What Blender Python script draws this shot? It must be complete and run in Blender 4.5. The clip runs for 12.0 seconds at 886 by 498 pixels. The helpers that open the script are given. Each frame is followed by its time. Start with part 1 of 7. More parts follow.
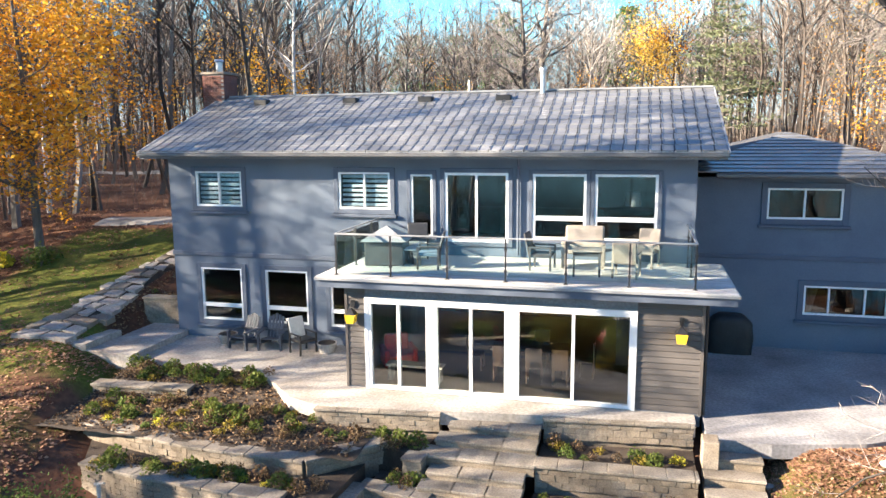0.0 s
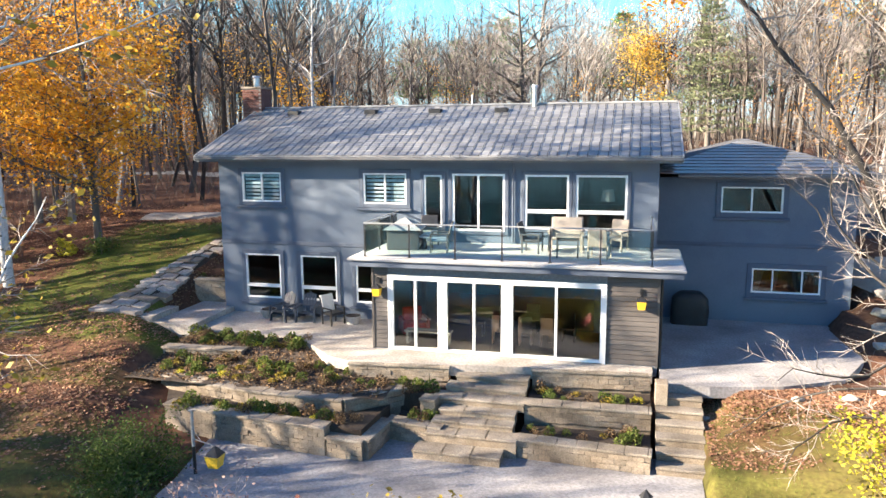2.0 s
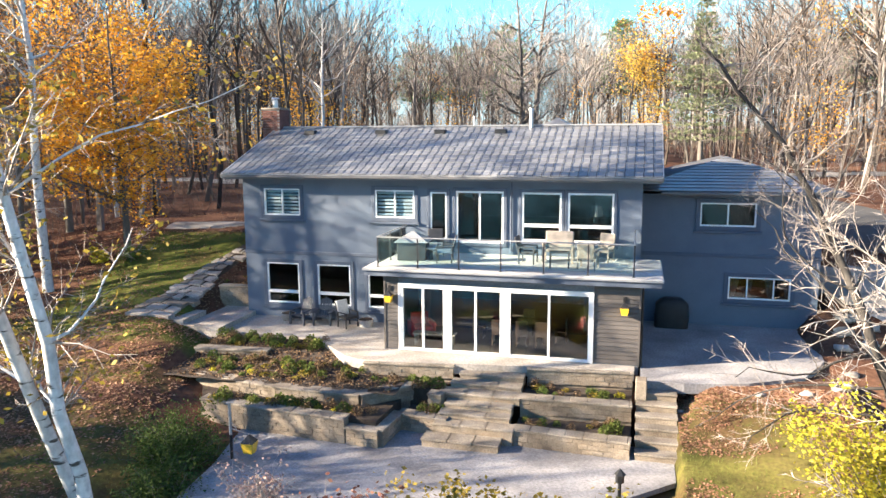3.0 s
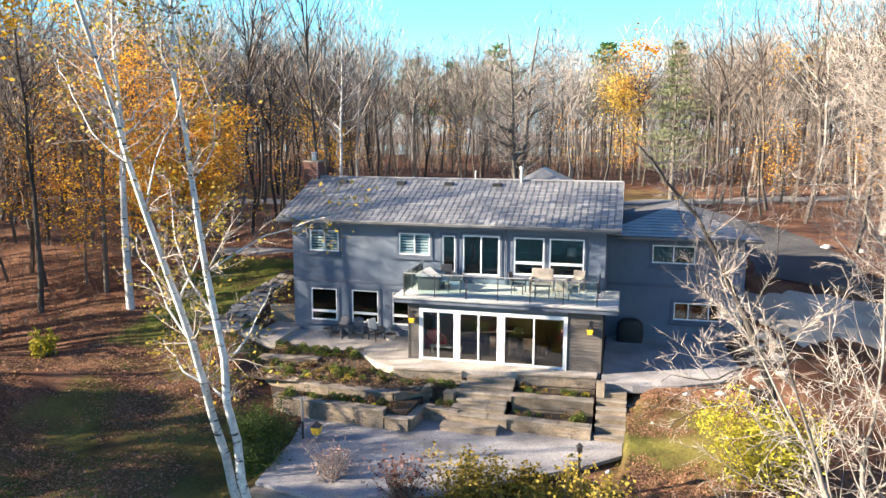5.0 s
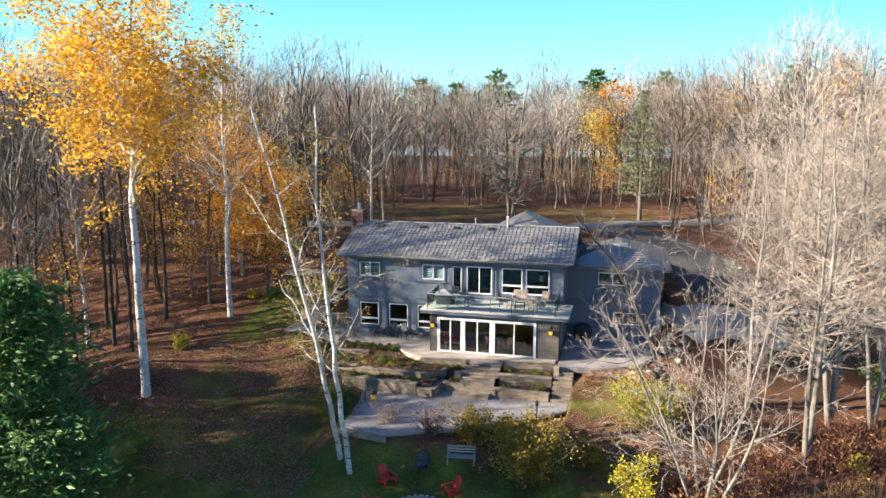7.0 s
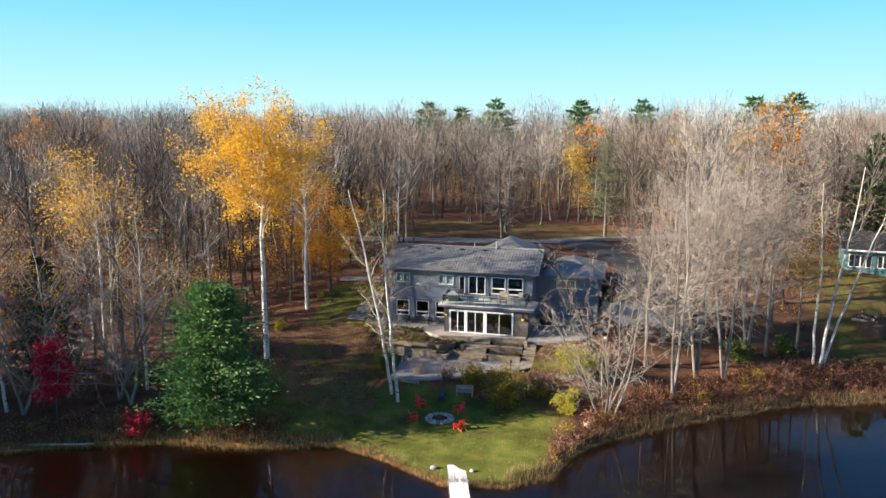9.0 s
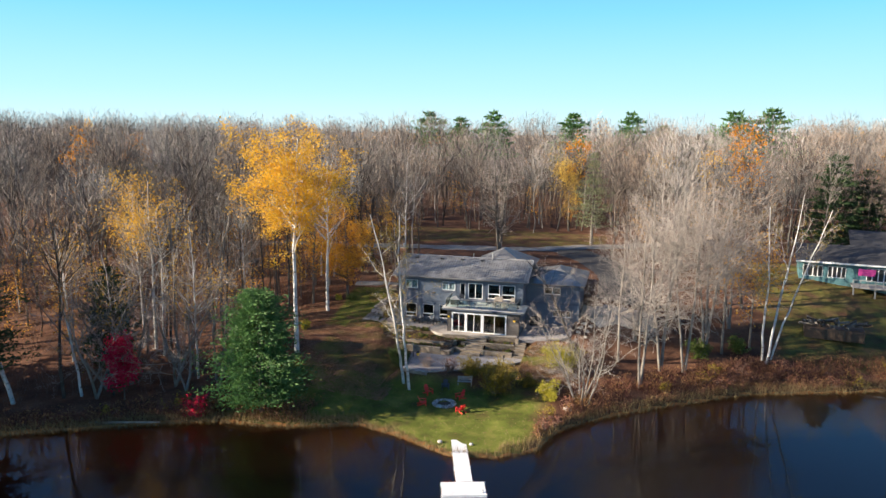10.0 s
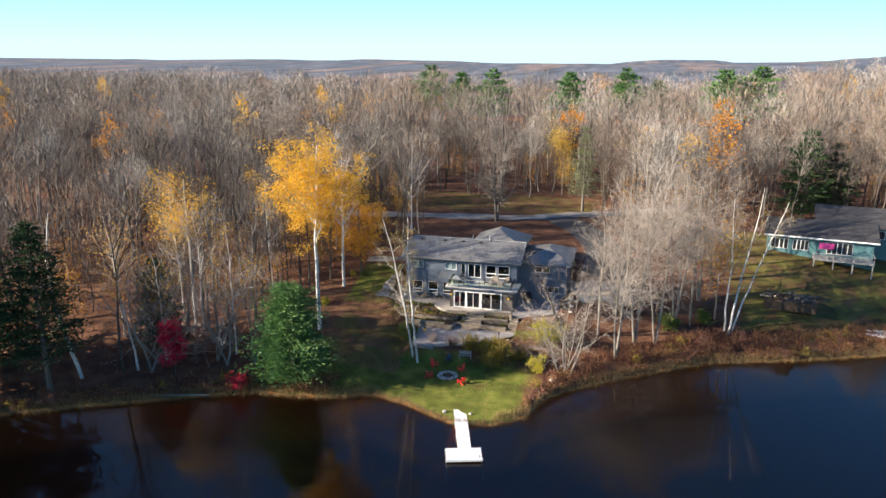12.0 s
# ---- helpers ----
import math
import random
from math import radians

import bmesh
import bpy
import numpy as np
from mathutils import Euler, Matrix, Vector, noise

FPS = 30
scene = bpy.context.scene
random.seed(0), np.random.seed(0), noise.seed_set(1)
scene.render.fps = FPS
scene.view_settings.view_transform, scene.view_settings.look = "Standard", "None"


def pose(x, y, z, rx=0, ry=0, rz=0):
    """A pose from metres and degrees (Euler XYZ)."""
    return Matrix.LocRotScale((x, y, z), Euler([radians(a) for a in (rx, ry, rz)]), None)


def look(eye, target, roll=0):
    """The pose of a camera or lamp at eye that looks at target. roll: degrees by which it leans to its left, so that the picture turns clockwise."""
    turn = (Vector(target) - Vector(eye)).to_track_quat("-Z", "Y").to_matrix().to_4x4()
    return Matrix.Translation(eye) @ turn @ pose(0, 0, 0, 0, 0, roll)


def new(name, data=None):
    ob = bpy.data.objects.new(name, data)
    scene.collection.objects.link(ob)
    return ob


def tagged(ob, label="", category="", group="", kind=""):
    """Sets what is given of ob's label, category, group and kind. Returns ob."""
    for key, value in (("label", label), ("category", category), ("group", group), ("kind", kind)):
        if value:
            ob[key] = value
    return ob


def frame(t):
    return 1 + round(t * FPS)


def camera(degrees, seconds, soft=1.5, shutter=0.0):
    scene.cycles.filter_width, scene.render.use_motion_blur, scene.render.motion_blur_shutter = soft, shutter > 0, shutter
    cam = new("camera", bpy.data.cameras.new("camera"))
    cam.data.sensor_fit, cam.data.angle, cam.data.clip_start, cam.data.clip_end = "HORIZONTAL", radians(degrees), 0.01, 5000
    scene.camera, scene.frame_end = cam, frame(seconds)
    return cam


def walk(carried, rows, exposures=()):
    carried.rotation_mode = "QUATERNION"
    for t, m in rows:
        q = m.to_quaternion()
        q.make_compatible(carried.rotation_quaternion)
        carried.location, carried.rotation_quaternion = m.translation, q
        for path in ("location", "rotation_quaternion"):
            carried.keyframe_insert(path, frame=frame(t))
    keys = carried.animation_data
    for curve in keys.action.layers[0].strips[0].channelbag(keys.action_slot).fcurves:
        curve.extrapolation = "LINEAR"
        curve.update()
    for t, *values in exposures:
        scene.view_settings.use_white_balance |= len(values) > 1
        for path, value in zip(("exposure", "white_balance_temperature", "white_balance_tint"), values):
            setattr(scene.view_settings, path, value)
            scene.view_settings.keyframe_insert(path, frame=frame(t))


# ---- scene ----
# ---------------------------------------------------------------- camera
PATH = [
    (0, (14.947, -21.298, 6.834), (14.443, -19.389, 6.513), -0.5),
    (0.5, (15.096, -22.269, 6.879), (14.596, -20.36, 6.555), -0.5),
    (1, (15.335, -23.33, 6.844), (14.831, -21.422, 6.526), -0.5),
    (1.5, (15.558, -24.506, 6.856), (15.057, -22.595, 6.538), -0.45),
    (2, (15.845, -25.727, 7.119), (15.34, -23.819, 6.799), -0.45),
    (2.5, (16.104, -27.033, 7.493), (15.6, -25.123, 7.177), -0.45),
    (3, (16.407, -28.313, 7.943), (15.898, -26.406, 7.624), -0.4),
    (5, (17.453, -36.262, 10.787), (16.973, -34.346, 10.47), 0.15),
    (5.5, (18.121, -39.482, 12.074), (17.638, -37.568, 11.755), 0.25),
    (6, (18.834, -43.064, 13.292), (18.35, -41.148, 12.97), 0.35),
    (6.5, (19.817, -47.375, 14.429), (19.333, -45.461, 14.108), 0.2),
    (7, (20.929, -52.334, 15.656), (20.442, -50.422, 15.331), 0.05),
    (9, (26.84, -78.367, 21.937), (26.344, -76.458, 21.608), 0.1),
    (9.5, (27.98, -85.048, 24.008), (27.488, -83.137, 23.673), 0.4),
    (10, (29.227, -90.839, 25.89), (28.739, -88.93, 25.552), 0.5),
    (10.5, (30.197, -95.0, 28.44), (29.707, -93.091, 28.1), 0.4),
    (11, (30.845, -97.589, 31.251), (30.353, -95.681, 30.906), 0.3),
    (11.5, (31.308, -99.322, 33.583), (30.816, -97.42, 33.205), 0.2),
    (12, (31.683, -100.732, 36.199), (31.2, -98.866, 35.667), 0.05),
]
cam = camera(62.0, 12.0)
walk(cam, [(t, look(eye, target, roll)) for t, eye, target, roll in PATH],
     exposures=[(0, 2.76), (3, 2.68), (5, 2.48), (6, 2.22), (7, 2.04), (9, 1.7), (11.5, 1.68), (12, 1.84)])

# ---------------------------------------------------------------- light
SUN_WAY = Vector((2.15, 1.0, -0.88)).normalized()
world = bpy.data.worlds.new("sky")
scene.world = world
world.use_nodes = True
wn = world.node_tree
sky = wn.nodes.new("ShaderNodeTexSky")
sky.sky_type = "NISHITA"
sky.sun_disc = False
sky.sun_elevation = math.asin(-SUN_WAY.z)
sky.sun_rotation = math.atan2(-SUN_WAY.x, -SUN_WAY.y) % (2 * math.pi)
sky.air_density, sky.dust_density, sky.ozone_density = 1.0, 0.1, 2.5
tint = wn.nodes.new("ShaderNodeMix")
tint.data_type, tint.blend_type = "RGBA", "MULTIPLY"
tint.inputs[0].default_value = 1.0
tint.inputs[7].default_value = (0.5, 0.86, 1.2, 1)
wn.links.new(sky.outputs[0], tint.inputs[6])
# pale haze towards the horizon, the same all round
spot, axes = wn.nodes.new("ShaderNodeTexCoord"), wn.nodes.new("ShaderNodeSeparateXYZ")
wn.links.new(spot.outputs["Generated"], axes.inputs[0])
haze, veil = wn.nodes.new("ShaderNodeValToRGB"), wn.nodes.new("ShaderNodeValToRGB")
for at, c, stop in zip((0.0, 0.04, 0.14, 0.4), ((5.2, 7.1, 7.6), (3.9, 6.8, 7.7), (2.0, 5.8, 7.5), (0.5, 3.0, 6.6)), (1.0, 1.0, 0.85, 0.0)):
    for n, v in ((haze, (*c, 1)), (veil, (stop, stop, stop, 1))):
        e = n.color_ramp.elements.new(at)
        e.color = v
for n in (haze, veil):
    n.color_ramp.elements.remove(n.color_ramp.elements[0])
    n.color_ramp.elements.remove(n.color_ramp.elements[-1])
    wn.links.new(axes.outputs[2], n.inputs[0])
air = wn.nodes.new("ShaderNodeMix")
air.data_type = "RGBA"
wn.links.new(veil.outputs[0], air.inputs[0])
wn.links.new(tint.outputs[2], air.inputs[6])
wn.links.new(haze.outputs[0], air.inputs[7])
wn.links.new(air.outputs[2], wn.nodes["Background"].inputs[0])
wn.nodes["Background"].inputs[1].default_value = 0.045
sun = new("sun", bpy.data.lights.new("sun", "SUN"))
sun.data.energy, sun.data.angle, sun.data.color = 5.0, radians(0.5), (1.0, 0.85, 0.66)
sun.matrix_world = look((-60, -40, 60), Vector((-60, -40, 60)) + SUN_WAY)


# ---------------------------------------------------------------- materials
def node(tree, kind, **values):
    n = tree.nodes.new(kind)
    for key, value in values.items():
        n.inputs[key].default_value = value
    return n


def ramp(tree, stops):
    n = tree.nodes.new("ShaderNodeValToRGB")
    while len(n.color_ramp.elements) < len(stops):
        n.color_ramp.elements.new(0.5)
    for e, (at, c) in zip(n.color_ramp.elements, stops):
        e.position, e.color = at, (*c, 1)
    return n


def mixed(tree, kind, factor, a, b):
    """A colour mix; factor is a number or a socket."""
    n = tree.nodes.new("ShaderNodeMix")
    n.data_type, n.blend_type = "RGBA", kind
    for socket, value in ((n.inputs[0], factor), (n.inputs[6], a), (n.inputs[7], b)):
        if isinstance(value, (float, tuple)):
            socket.default_value = value if isinstance(value, float) else (*value, 1)
        else:
            tree.links.new(value, socket)
    return n.outputs[2]


def surface(name, colors, rough=0.8, scale=0.8, fine=14.0, bump=0.15, metal=0.0, vary=0.0, island=0.0, stretch=(1, 1, 1), spec=0.5, speck=0.22):
    """A plain material: a large noise runs through the colours, a fine one adds grain and relief; vary and island shift single pieces."""
    m = bpy.data.materials.new(name)
    m.use_nodes = True
    t = m.node_tree
    b = t.nodes["Principled BSDF"]
    geo = t.nodes.new("ShaderNodeNewGeometry")
    place = node(t, "ShaderNodeVectorMath")
    place.operation = "MULTIPLY"
    place.inputs[1].default_value = stretch
    t.links.new(geo.outputs["Position"], place.inputs[0])
    big, small = node(t, "ShaderNodeTexNoise", Scale=scale, Detail=5.0), node(t, "ShaderNodeTexNoise", Scale=fine, Detail=4.0)
    for n in (big, small):
        t.links.new(place.outputs[0], n.inputs["Vector"])
    k = len(colors)
    tone = ramp(t, [(0.3 + 0.4 * i / max(1, k - 1), c) for i, c in enumerate(colors)])
    t.links.new(big.outputs[0], tone.inputs[0])
    grain = ramp(t, [(0.3, (1 - 1.2 * speck,) * 3), (0.7, (1 + speck,) * 3)])
    t.links.new(small.outputs[0], grain.inputs[0])
    c = mixed(t, "MULTIPLY", 1.0, tone.outputs[0], grain.outputs[0])
    if vary or island:
        src = t.nodes.new("ShaderNodeObjectInfo").outputs["Random"] if vary else geo.outputs["Random Per Island"]
        amount = vary or island
        tint = ramp(t, [(0.0, (1 - amount,) * 3), (1.0, (1 + amount,) * 3)])
        t.links.new(src, tint.inputs[0])
        c = mixed(t, "MULTIPLY", 1.0, c, tint.outputs[0])
    t.links.new(c, b.inputs["Base Color"])
    b.inputs["Roughness"].default_value, b.inputs["Metallic"].default_value = rough, metal
    b.inputs["Specular IOR Level"].default_value = spec
    if bump:
        bp = node(t, "ShaderNodeBump", Strength=bump, Distance=0.02)
        t.links.new(small.outputs[0], bp.inputs["Height"])
        t.links.new(bp.outputs[0], b.inputs["Normal"])
    return m


def leafy(name, colors, rough=0.6, glow=0.35):
    """Leaves: a colour of its own for each island, with light passing through."""
    m = bpy.data.materials.new(name)
    m.use_nodes = True
    t = m.node_tree
    b = t.nodes["Principled BSDF"]
    geo = t.nodes.new("ShaderNodeNewGeometry")
    tone = ramp(t, [(i / max(1, len(colors) - 1), c) for i, c in enumerate(colors)])
    t.links.new(geo.outputs["Random Per Island"], tone.inputs[0])
    t.links.new(tone.outputs[0], b.inputs["Base Color"])
    b.inputs["Roughness"].default_value = rough
    b.inputs["Specular IOR Level"].default_value = 0.2
    through_light = t.nodes.new("ShaderNodeBsdfTranslucent")
    t.links.new(tone.outputs[0], through_light.inputs[0])
    mix = node(t, "ShaderNodeMixShader", Fac=glow)
    t.links.new(b.outputs[0], mix.inputs[1])
    t.links.new(through_light.outputs[0], mix.inputs[2])
    t.links.new(mix.outputs[0], t.nodes["Material Output"].inputs[0])
    return m


def glass(name, tint=(0.9, 0.95, 0.95), rough=0.0, gloss=1.0, ior=1.9):
    """Thin clear pane: transparent, with a Fresnel mirror over it."""
    m = bpy.data.materials.new(name)
    m.use_nodes = True
    t = m.node_tree
    t.nodes.remove(t.nodes["Principled BSDF"])
    clear, shine = t.nodes.new("ShaderNodeBsdfTransparent"), t.nodes.new("ShaderNodeBsdfGlossy")
    clear.inputs[0].default_value = (*tint, 1)
    shine.inputs["Roughness"].default_value = rough
    shine.inputs[0].default_value = (gloss, gloss, gloss, 1)
    f = node(t, "ShaderNodeFresnel", IOR=ior)
    mix = t.nodes.new("ShaderNodeMixShader")
    t.links.new(f.outputs[0], mix.inputs[0])
    t.links.new(clear.outputs[0], mix.inputs[1])
    t.links.new(shine.outputs[0], mix.inputs[2])
    t.links.new(mix.outputs[0], t.nodes["Material Output"].inputs[0])
    return m


STUCCO = surface("stucco", [(0.1, 0.13, 0.182), (0.125, 0.156, 0.206), (0.15, 0.18, 0.228)], 0.9, 0.5, 40, 0.25, speck=0.08)
TRIM = surface("stucco_trim", [(0.085, 0.105, 0.148), (0.105, 0.127, 0.168)], 0.85, 0.8, 30, 0.15, speck=0.08)
WHITE = surface("white_vinyl", [(0.74, 0.75, 0.76), (0.82, 0.82, 0.82)], 0.4, 1.5, 20, 0.03, speck=0.03)
GUTTER = surface("gutter_metal", [(0.24, 0.245, 0.255), (0.32, 0.325, 0.33)], 0.35, 1.0, 20, 0.03, speck=0.05)
EAVE = surface("eaves_metal", [(0.1, 0.1, 0.105), (0.15, 0.148, 0.15)], 0.4, 1.0, 20, 0.03, speck=0.08)
SOFFIT = surface("soffit", [(0.14, 0.15, 0.17), (0.17, 0.18, 0.2)], 0.6, 1.0, 20, 0.03)
TILE = surface("roof_tile", [(0.118, 0.119, 0.124), (0.163, 0.164, 0.168), (0.218, 0.218, 0.22)], 0.3, 0.9, 22, 0.25, vary=0.16)
TILE_J = surface("roof_tile_rest", [(0.118, 0.119, 0.124), (0.163, 0.164, 0.168), (0.218, 0.218, 0.22)], 0.3, 0.9, 22, 0.25, island=0.16)
UNDER = surface("roof_underlay", [(0.06, 0.06, 0.065), (0.08, 0.08, 0.085)], 0.9)
SIDING = surface("siding", [(0.075, 0.065, 0.06), (0.095, 0.084, 0.078)], 0.6, 0.7, 18, 0.1, speck=0.1, vary=0.12, stretch=(0.3, 1, 6))
BRICK = surface("brick", [(0.11, 0.045, 0.034), (0.155, 0.064, 0.048), (0.19, 0.09, 0.07)], 0.9, 2.0, 40, 0.3, vary=0.25)
MORTAR = surface("mortar", [(0.25, 0.23, 0.21), (0.32, 0.3, 0.28)], 0.95)
CONCRETE = surface("patio_concrete", [(0.26, 0.23, 0.2), (0.36, 0.325, 0.292), (0.43, 0.395, 0.36)], 0.85, 0.7, 12, 0.2)
PAVER = surface("paver", [(0.18, 0.172, 0.176), (0.262, 0.253, 0.258), (0.345, 0.335, 0.34)], 0.85, 0.6, 14, 0.25)
DECKTOP = surface("deck_membrane", [(0.34, 0.33, 0.315), (0.48, 0.465, 0.45), (0.6, 0.59, 0.575)], 0.6, 1.6, 20, 0.1, stretch=(0.5, 2.5, 1))
BLOCK = surface("wall_block", [(0.145, 0.113, 0.082), (0.22, 0.178, 0.134), (0.295, 0.246, 0.192)], 0.92, 1.6, 26, 0.5, vary=0.14)
CAP = surface("cap_stone", [(0.13, 0.108, 0.083), (0.215, 0.182, 0.146), (0.295, 0.258, 0.215)], 0.9, 1.2, 22, 0.35, vary=0.12)
SOIL = surface("garden_soil", [(0.035, 0.024, 0.017), (0.06, 0.042, 0.03)], 1.0, 3.0, 24, 0.6)
BLACK = surface("black_metal", [(0.012, 0.012, 0.013), (0.02, 0.02, 0.022)], 0.45, 2, 30, 0.05)
COVER = surface("black_cover", [(0.01, 0.01, 0.011), (0.018, 0.018, 0.02)], 0.6, 3, 18, 0.3)
WICKER = surface("wicker", [(0.22, 0.19, 0.16), (0.32, 0.28, 0.24)], 0.75, 4, 60, 0.4)
WICKER_D = surface("dark_wicker", [(0.04, 0.04, 0.045), (0.07, 0.07, 0.075)], 0.7, 4, 60, 0.4)
CUSHION = surface("blue_cushion", [(0.1, 0.16, 0.22), (0.14, 0.21, 0.28)], 0.9, 3, 40, 0.1)
PALE = surface("pale_fabric", [(0.55, 0.53, 0.5), (0.66, 0.64, 0.6)], 0.9, 3, 40, 0.1)
STEEL = surface("galvanised_pipe", [(0.5, 0.51, 0.52), (0.62, 0.63, 0.64)], 0.4, 3, 30, 0.05, metal=0.6)
AMBER = surface("amber_glass", [(0.72, 0.45, 0.03), (0.8, 0.52, 0.05)], 0.3, 3, 20, 0.05)
REDWOOD = surface("red_paint", [(0.58, 0.024, 0.018), (0.68, 0.036, 0.026)], 0.5, 2, 30, 0.08)
GREYWOOD = surface("weathered_wood", [(0.22, 0.22, 0.22), (0.34, 0.33, 0.32)], 0.85, 1.5, 30, 0.3, stretch=(1, 6, 6))
BLUEPLASTIC = surface("dark_blue_paint", [(0.02, 0.03, 0.05), (0.03, 0.045, 0.07)], 0.5, 2, 30, 0.05)
DOCKTOP = surface("dock_planks", [(0.62, 0.63, 0.66), (0.72, 0.73, 0.75)], 0.6, 1.2, 30, 0.1, vary=0.05)
STONE = surface("field_stone", [(0.2, 0.18, 0.16), (0.34, 0.31, 0.28), (0.42, 0.4, 0.37)], 0.9, 1.5, 18, 0.5, vary=0.3)
PALESTONE = surface("pale_stone", [(0.38, 0.36, 0.33), (0.52, 0.5, 0.47)], 0.9, 2, 18, 0.4)
ASPHALT = surface("asphalt", [(0.045, 0.045, 0.047), (0.065, 0.064, 0.064)], 0.92, 0.4, 30, 0.3)
GRAVEL = surface("gravel", [(0.17, 0.155, 0.14), (0.25, 0.235, 0.22), (0.3, 0.285, 0.27)], 0.95, 0.5, 30, 0.4)
PALEGRAVEL = surface("pale_gravel", [(0.28, 0.25, 0.215), (0.38, 0.345, 0.3), (0.45, 0.415, 0.37)], 0.95, 0.5, 24, 0.4)
ROOM = surface("room_wall", [(0.13, 0.11, 0.1), (0.17, 0.15, 0.13)], 0.9, 0.6, 10, 0.0)
ROOMFLOOR = surface("room_floor", [(0.17, 0.15, 0.13), (0.24, 0.21, 0.18)], 0.5, 1.0, 10, 0.05, stretch=(1, 5, 1))
DARKWOOD = surface("dark_wood", [(0.04, 0.026, 0.018), (0.07, 0.045, 0.03)], 0.5, 1.5, 20, 0.05)
SLAT = surface("blind_slat", [(0.6, 0.63, 0.65), (0.7, 0.73, 0.74)], 0.7, 2, 20, 0.0)
CURTAIN = surface("curtain", [(0.55, 0.6, 0.63), (0.66, 0.7, 0.72)], 0.95, 2, 20, 0.0)
PANE = glass("window_glass", (0.42, 0.47, 0.48), ior=1.68)
BLINDPANE = glass("blind_window_glass", (0.72, 0.82, 0.86), ior=1.5)
DOORPANE = glass("door_glass", (0.86, 0.87, 0.85), ior=1.75)
RAILGLASS = glass("railing_glass", (0.9, 0.965, 0.95), ior=1.45)
BARK = surface("bark_grey", [(0.07, 0.058, 0.048), (0.12, 0.105, 0.09), (0.17, 0.155, 0.14)], 0.95, 1.3, 14, 0.6, stretch=(1, 1, 0.25))
BARKPALE = surface("bark_pale", [(0.12, 0.105, 0.09), (0.19, 0.17, 0.15), (0.28, 0.26, 0.235)], 0.95, 1.3, 14, 0.5, stretch=(1, 1, 0.25))
BARKDARK = surface("bark_dark", [(0.022, 0.019, 0.017), (0.045, 0.039, 0.035), (0.08, 0.072, 0.064)], 0.95, 1.3, 14, 0.6, stretch=(1, 1, 0.25))
TWIG = surface("twigs", [(0.12, 0.095, 0.08), (0.18, 0.15, 0.125)], 0.9, 0.2, 5, 0.0)
TWIGPALE = surface("twigs_pale", [(0.24, 0.203, 0.18), (0.37, 0.325, 0.292)], 0.9, 0.2, 5, 0.0)
LEAFGOLD = leafy("gold_leaves", [(0.52, 0.26, 0.015), (0.67, 0.38, 0.025), (0.8, 0.53, 0.07), (0.58, 0.3, 0.02)], glow=0.48)
LEAFYELLOW = leafy("yellow_leaves", [(0.55, 0.33, 0.04), (0.7, 0.46, 0.07), (0.8, 0.6, 0.16), (0.5, 0.36, 0.06)], glow=0.5)
LEAFORANGE = leafy("orange_leaves", [(0.38, 0.13, 0.012), (0.5, 0.2, 0.016), (0.6, 0.3, 0.03)])
LEAFAMBER = leafy("amber_leaves", [(0.55, 0.21, 0.015), (0.72, 0.35, 0.03), (0.82, 0.5, 0.07), (0.6, 0.26, 0.02)], glow=0.5)
LEAFRUST = leafy("rust_leaves", [(0.17, 0.085, 0.04), (0.27, 0.14, 0.06), (0.36, 0.22, 0.09)])
LEAFRED = leafy("crimson_leaves", [(0.55, 0.016, 0.06), (0.75, 0.04, 0.11), (0.46, 0.012, 0.045)], glow=0.5)
LEAFGREEN = leafy("shrub_green", [(0.05, 0.09, 0.02), (0.1, 0.14, 0.03), (0.16, 0.2, 0.05)])
LEAFLIME = leafy("yellow_green_leaves", [(0.3, 0.3, 0.03), (0.42, 0.38, 0.04), (0.5, 0.42, 0.05)])
LEAFOLIVE = leafy("olive_leaves", [(0.12, 0.1, 0.025), (0.25, 0.19, 0.03), (0.36, 0.26, 0.04)])
NEEDLE = leafy("pine_needles", [(0.05, 0.115, 0.042), (0.09, 0.19, 0.062), (0.15, 0.27, 0.085)], 0.5, 0.25)
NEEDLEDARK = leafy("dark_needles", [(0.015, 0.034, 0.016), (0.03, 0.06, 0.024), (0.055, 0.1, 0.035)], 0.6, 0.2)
NEEDLEPALE = leafy("pale_needles", [(0.12, 0.145, 0.08), (0.18, 0.205, 0.115), (0.24, 0.26, 0.15)], 0.6, 0.25)
LITTER = leafy("fallen_leaves", [(0.13, 0.06, 0.038), (0.27, 0.14, 0.08), (0.39, 0.245, 0.155), (0.27, 0.13, 0.08), (0.18, 0.09, 0.055)], 0.8, 0.1)
BEDLITTER = leafy("bed_leaf_litter", [(0.07, 0.04, 0.022), (0.17, 0.1, 0.055), (0.29, 0.195, 0.115), (0.12, 0.07, 0.038)], 0.85, 0.1)
REED = leafy("dry_reeds", [(0.16, 0.11, 0.055), (0.3, 0.22, 0.11), (0.2, 0.15, 0.07)], 0.8, 0.3)
BLADE = leafy("grass_blades", [(0.07, 0.1, 0.02), (0.12, 0.15, 0.03), (0.17, 0.19, 0.05)], 0.7, 0.3)
DRYPLANT = leafy("dry_perennial", [(0.06, 0.035, 0.02), (0.16, 0.1, 0.055), (0.28, 0.2, 0.11)], 0.9, 0.15)
FADED = leafy("faded_leaves", [(0.22, 0.14, 0.12), (0.32, 0.22, 0.19), (0.4, 0.3, 0.26)], 0.9, 0.2)
FERN = leafy("soft_green_leaves", [(0.035, 0.065, 0.014), (0.07, 0.105, 0.024), (0.11, 0.15, 0.04)], 0.8, 0.3)
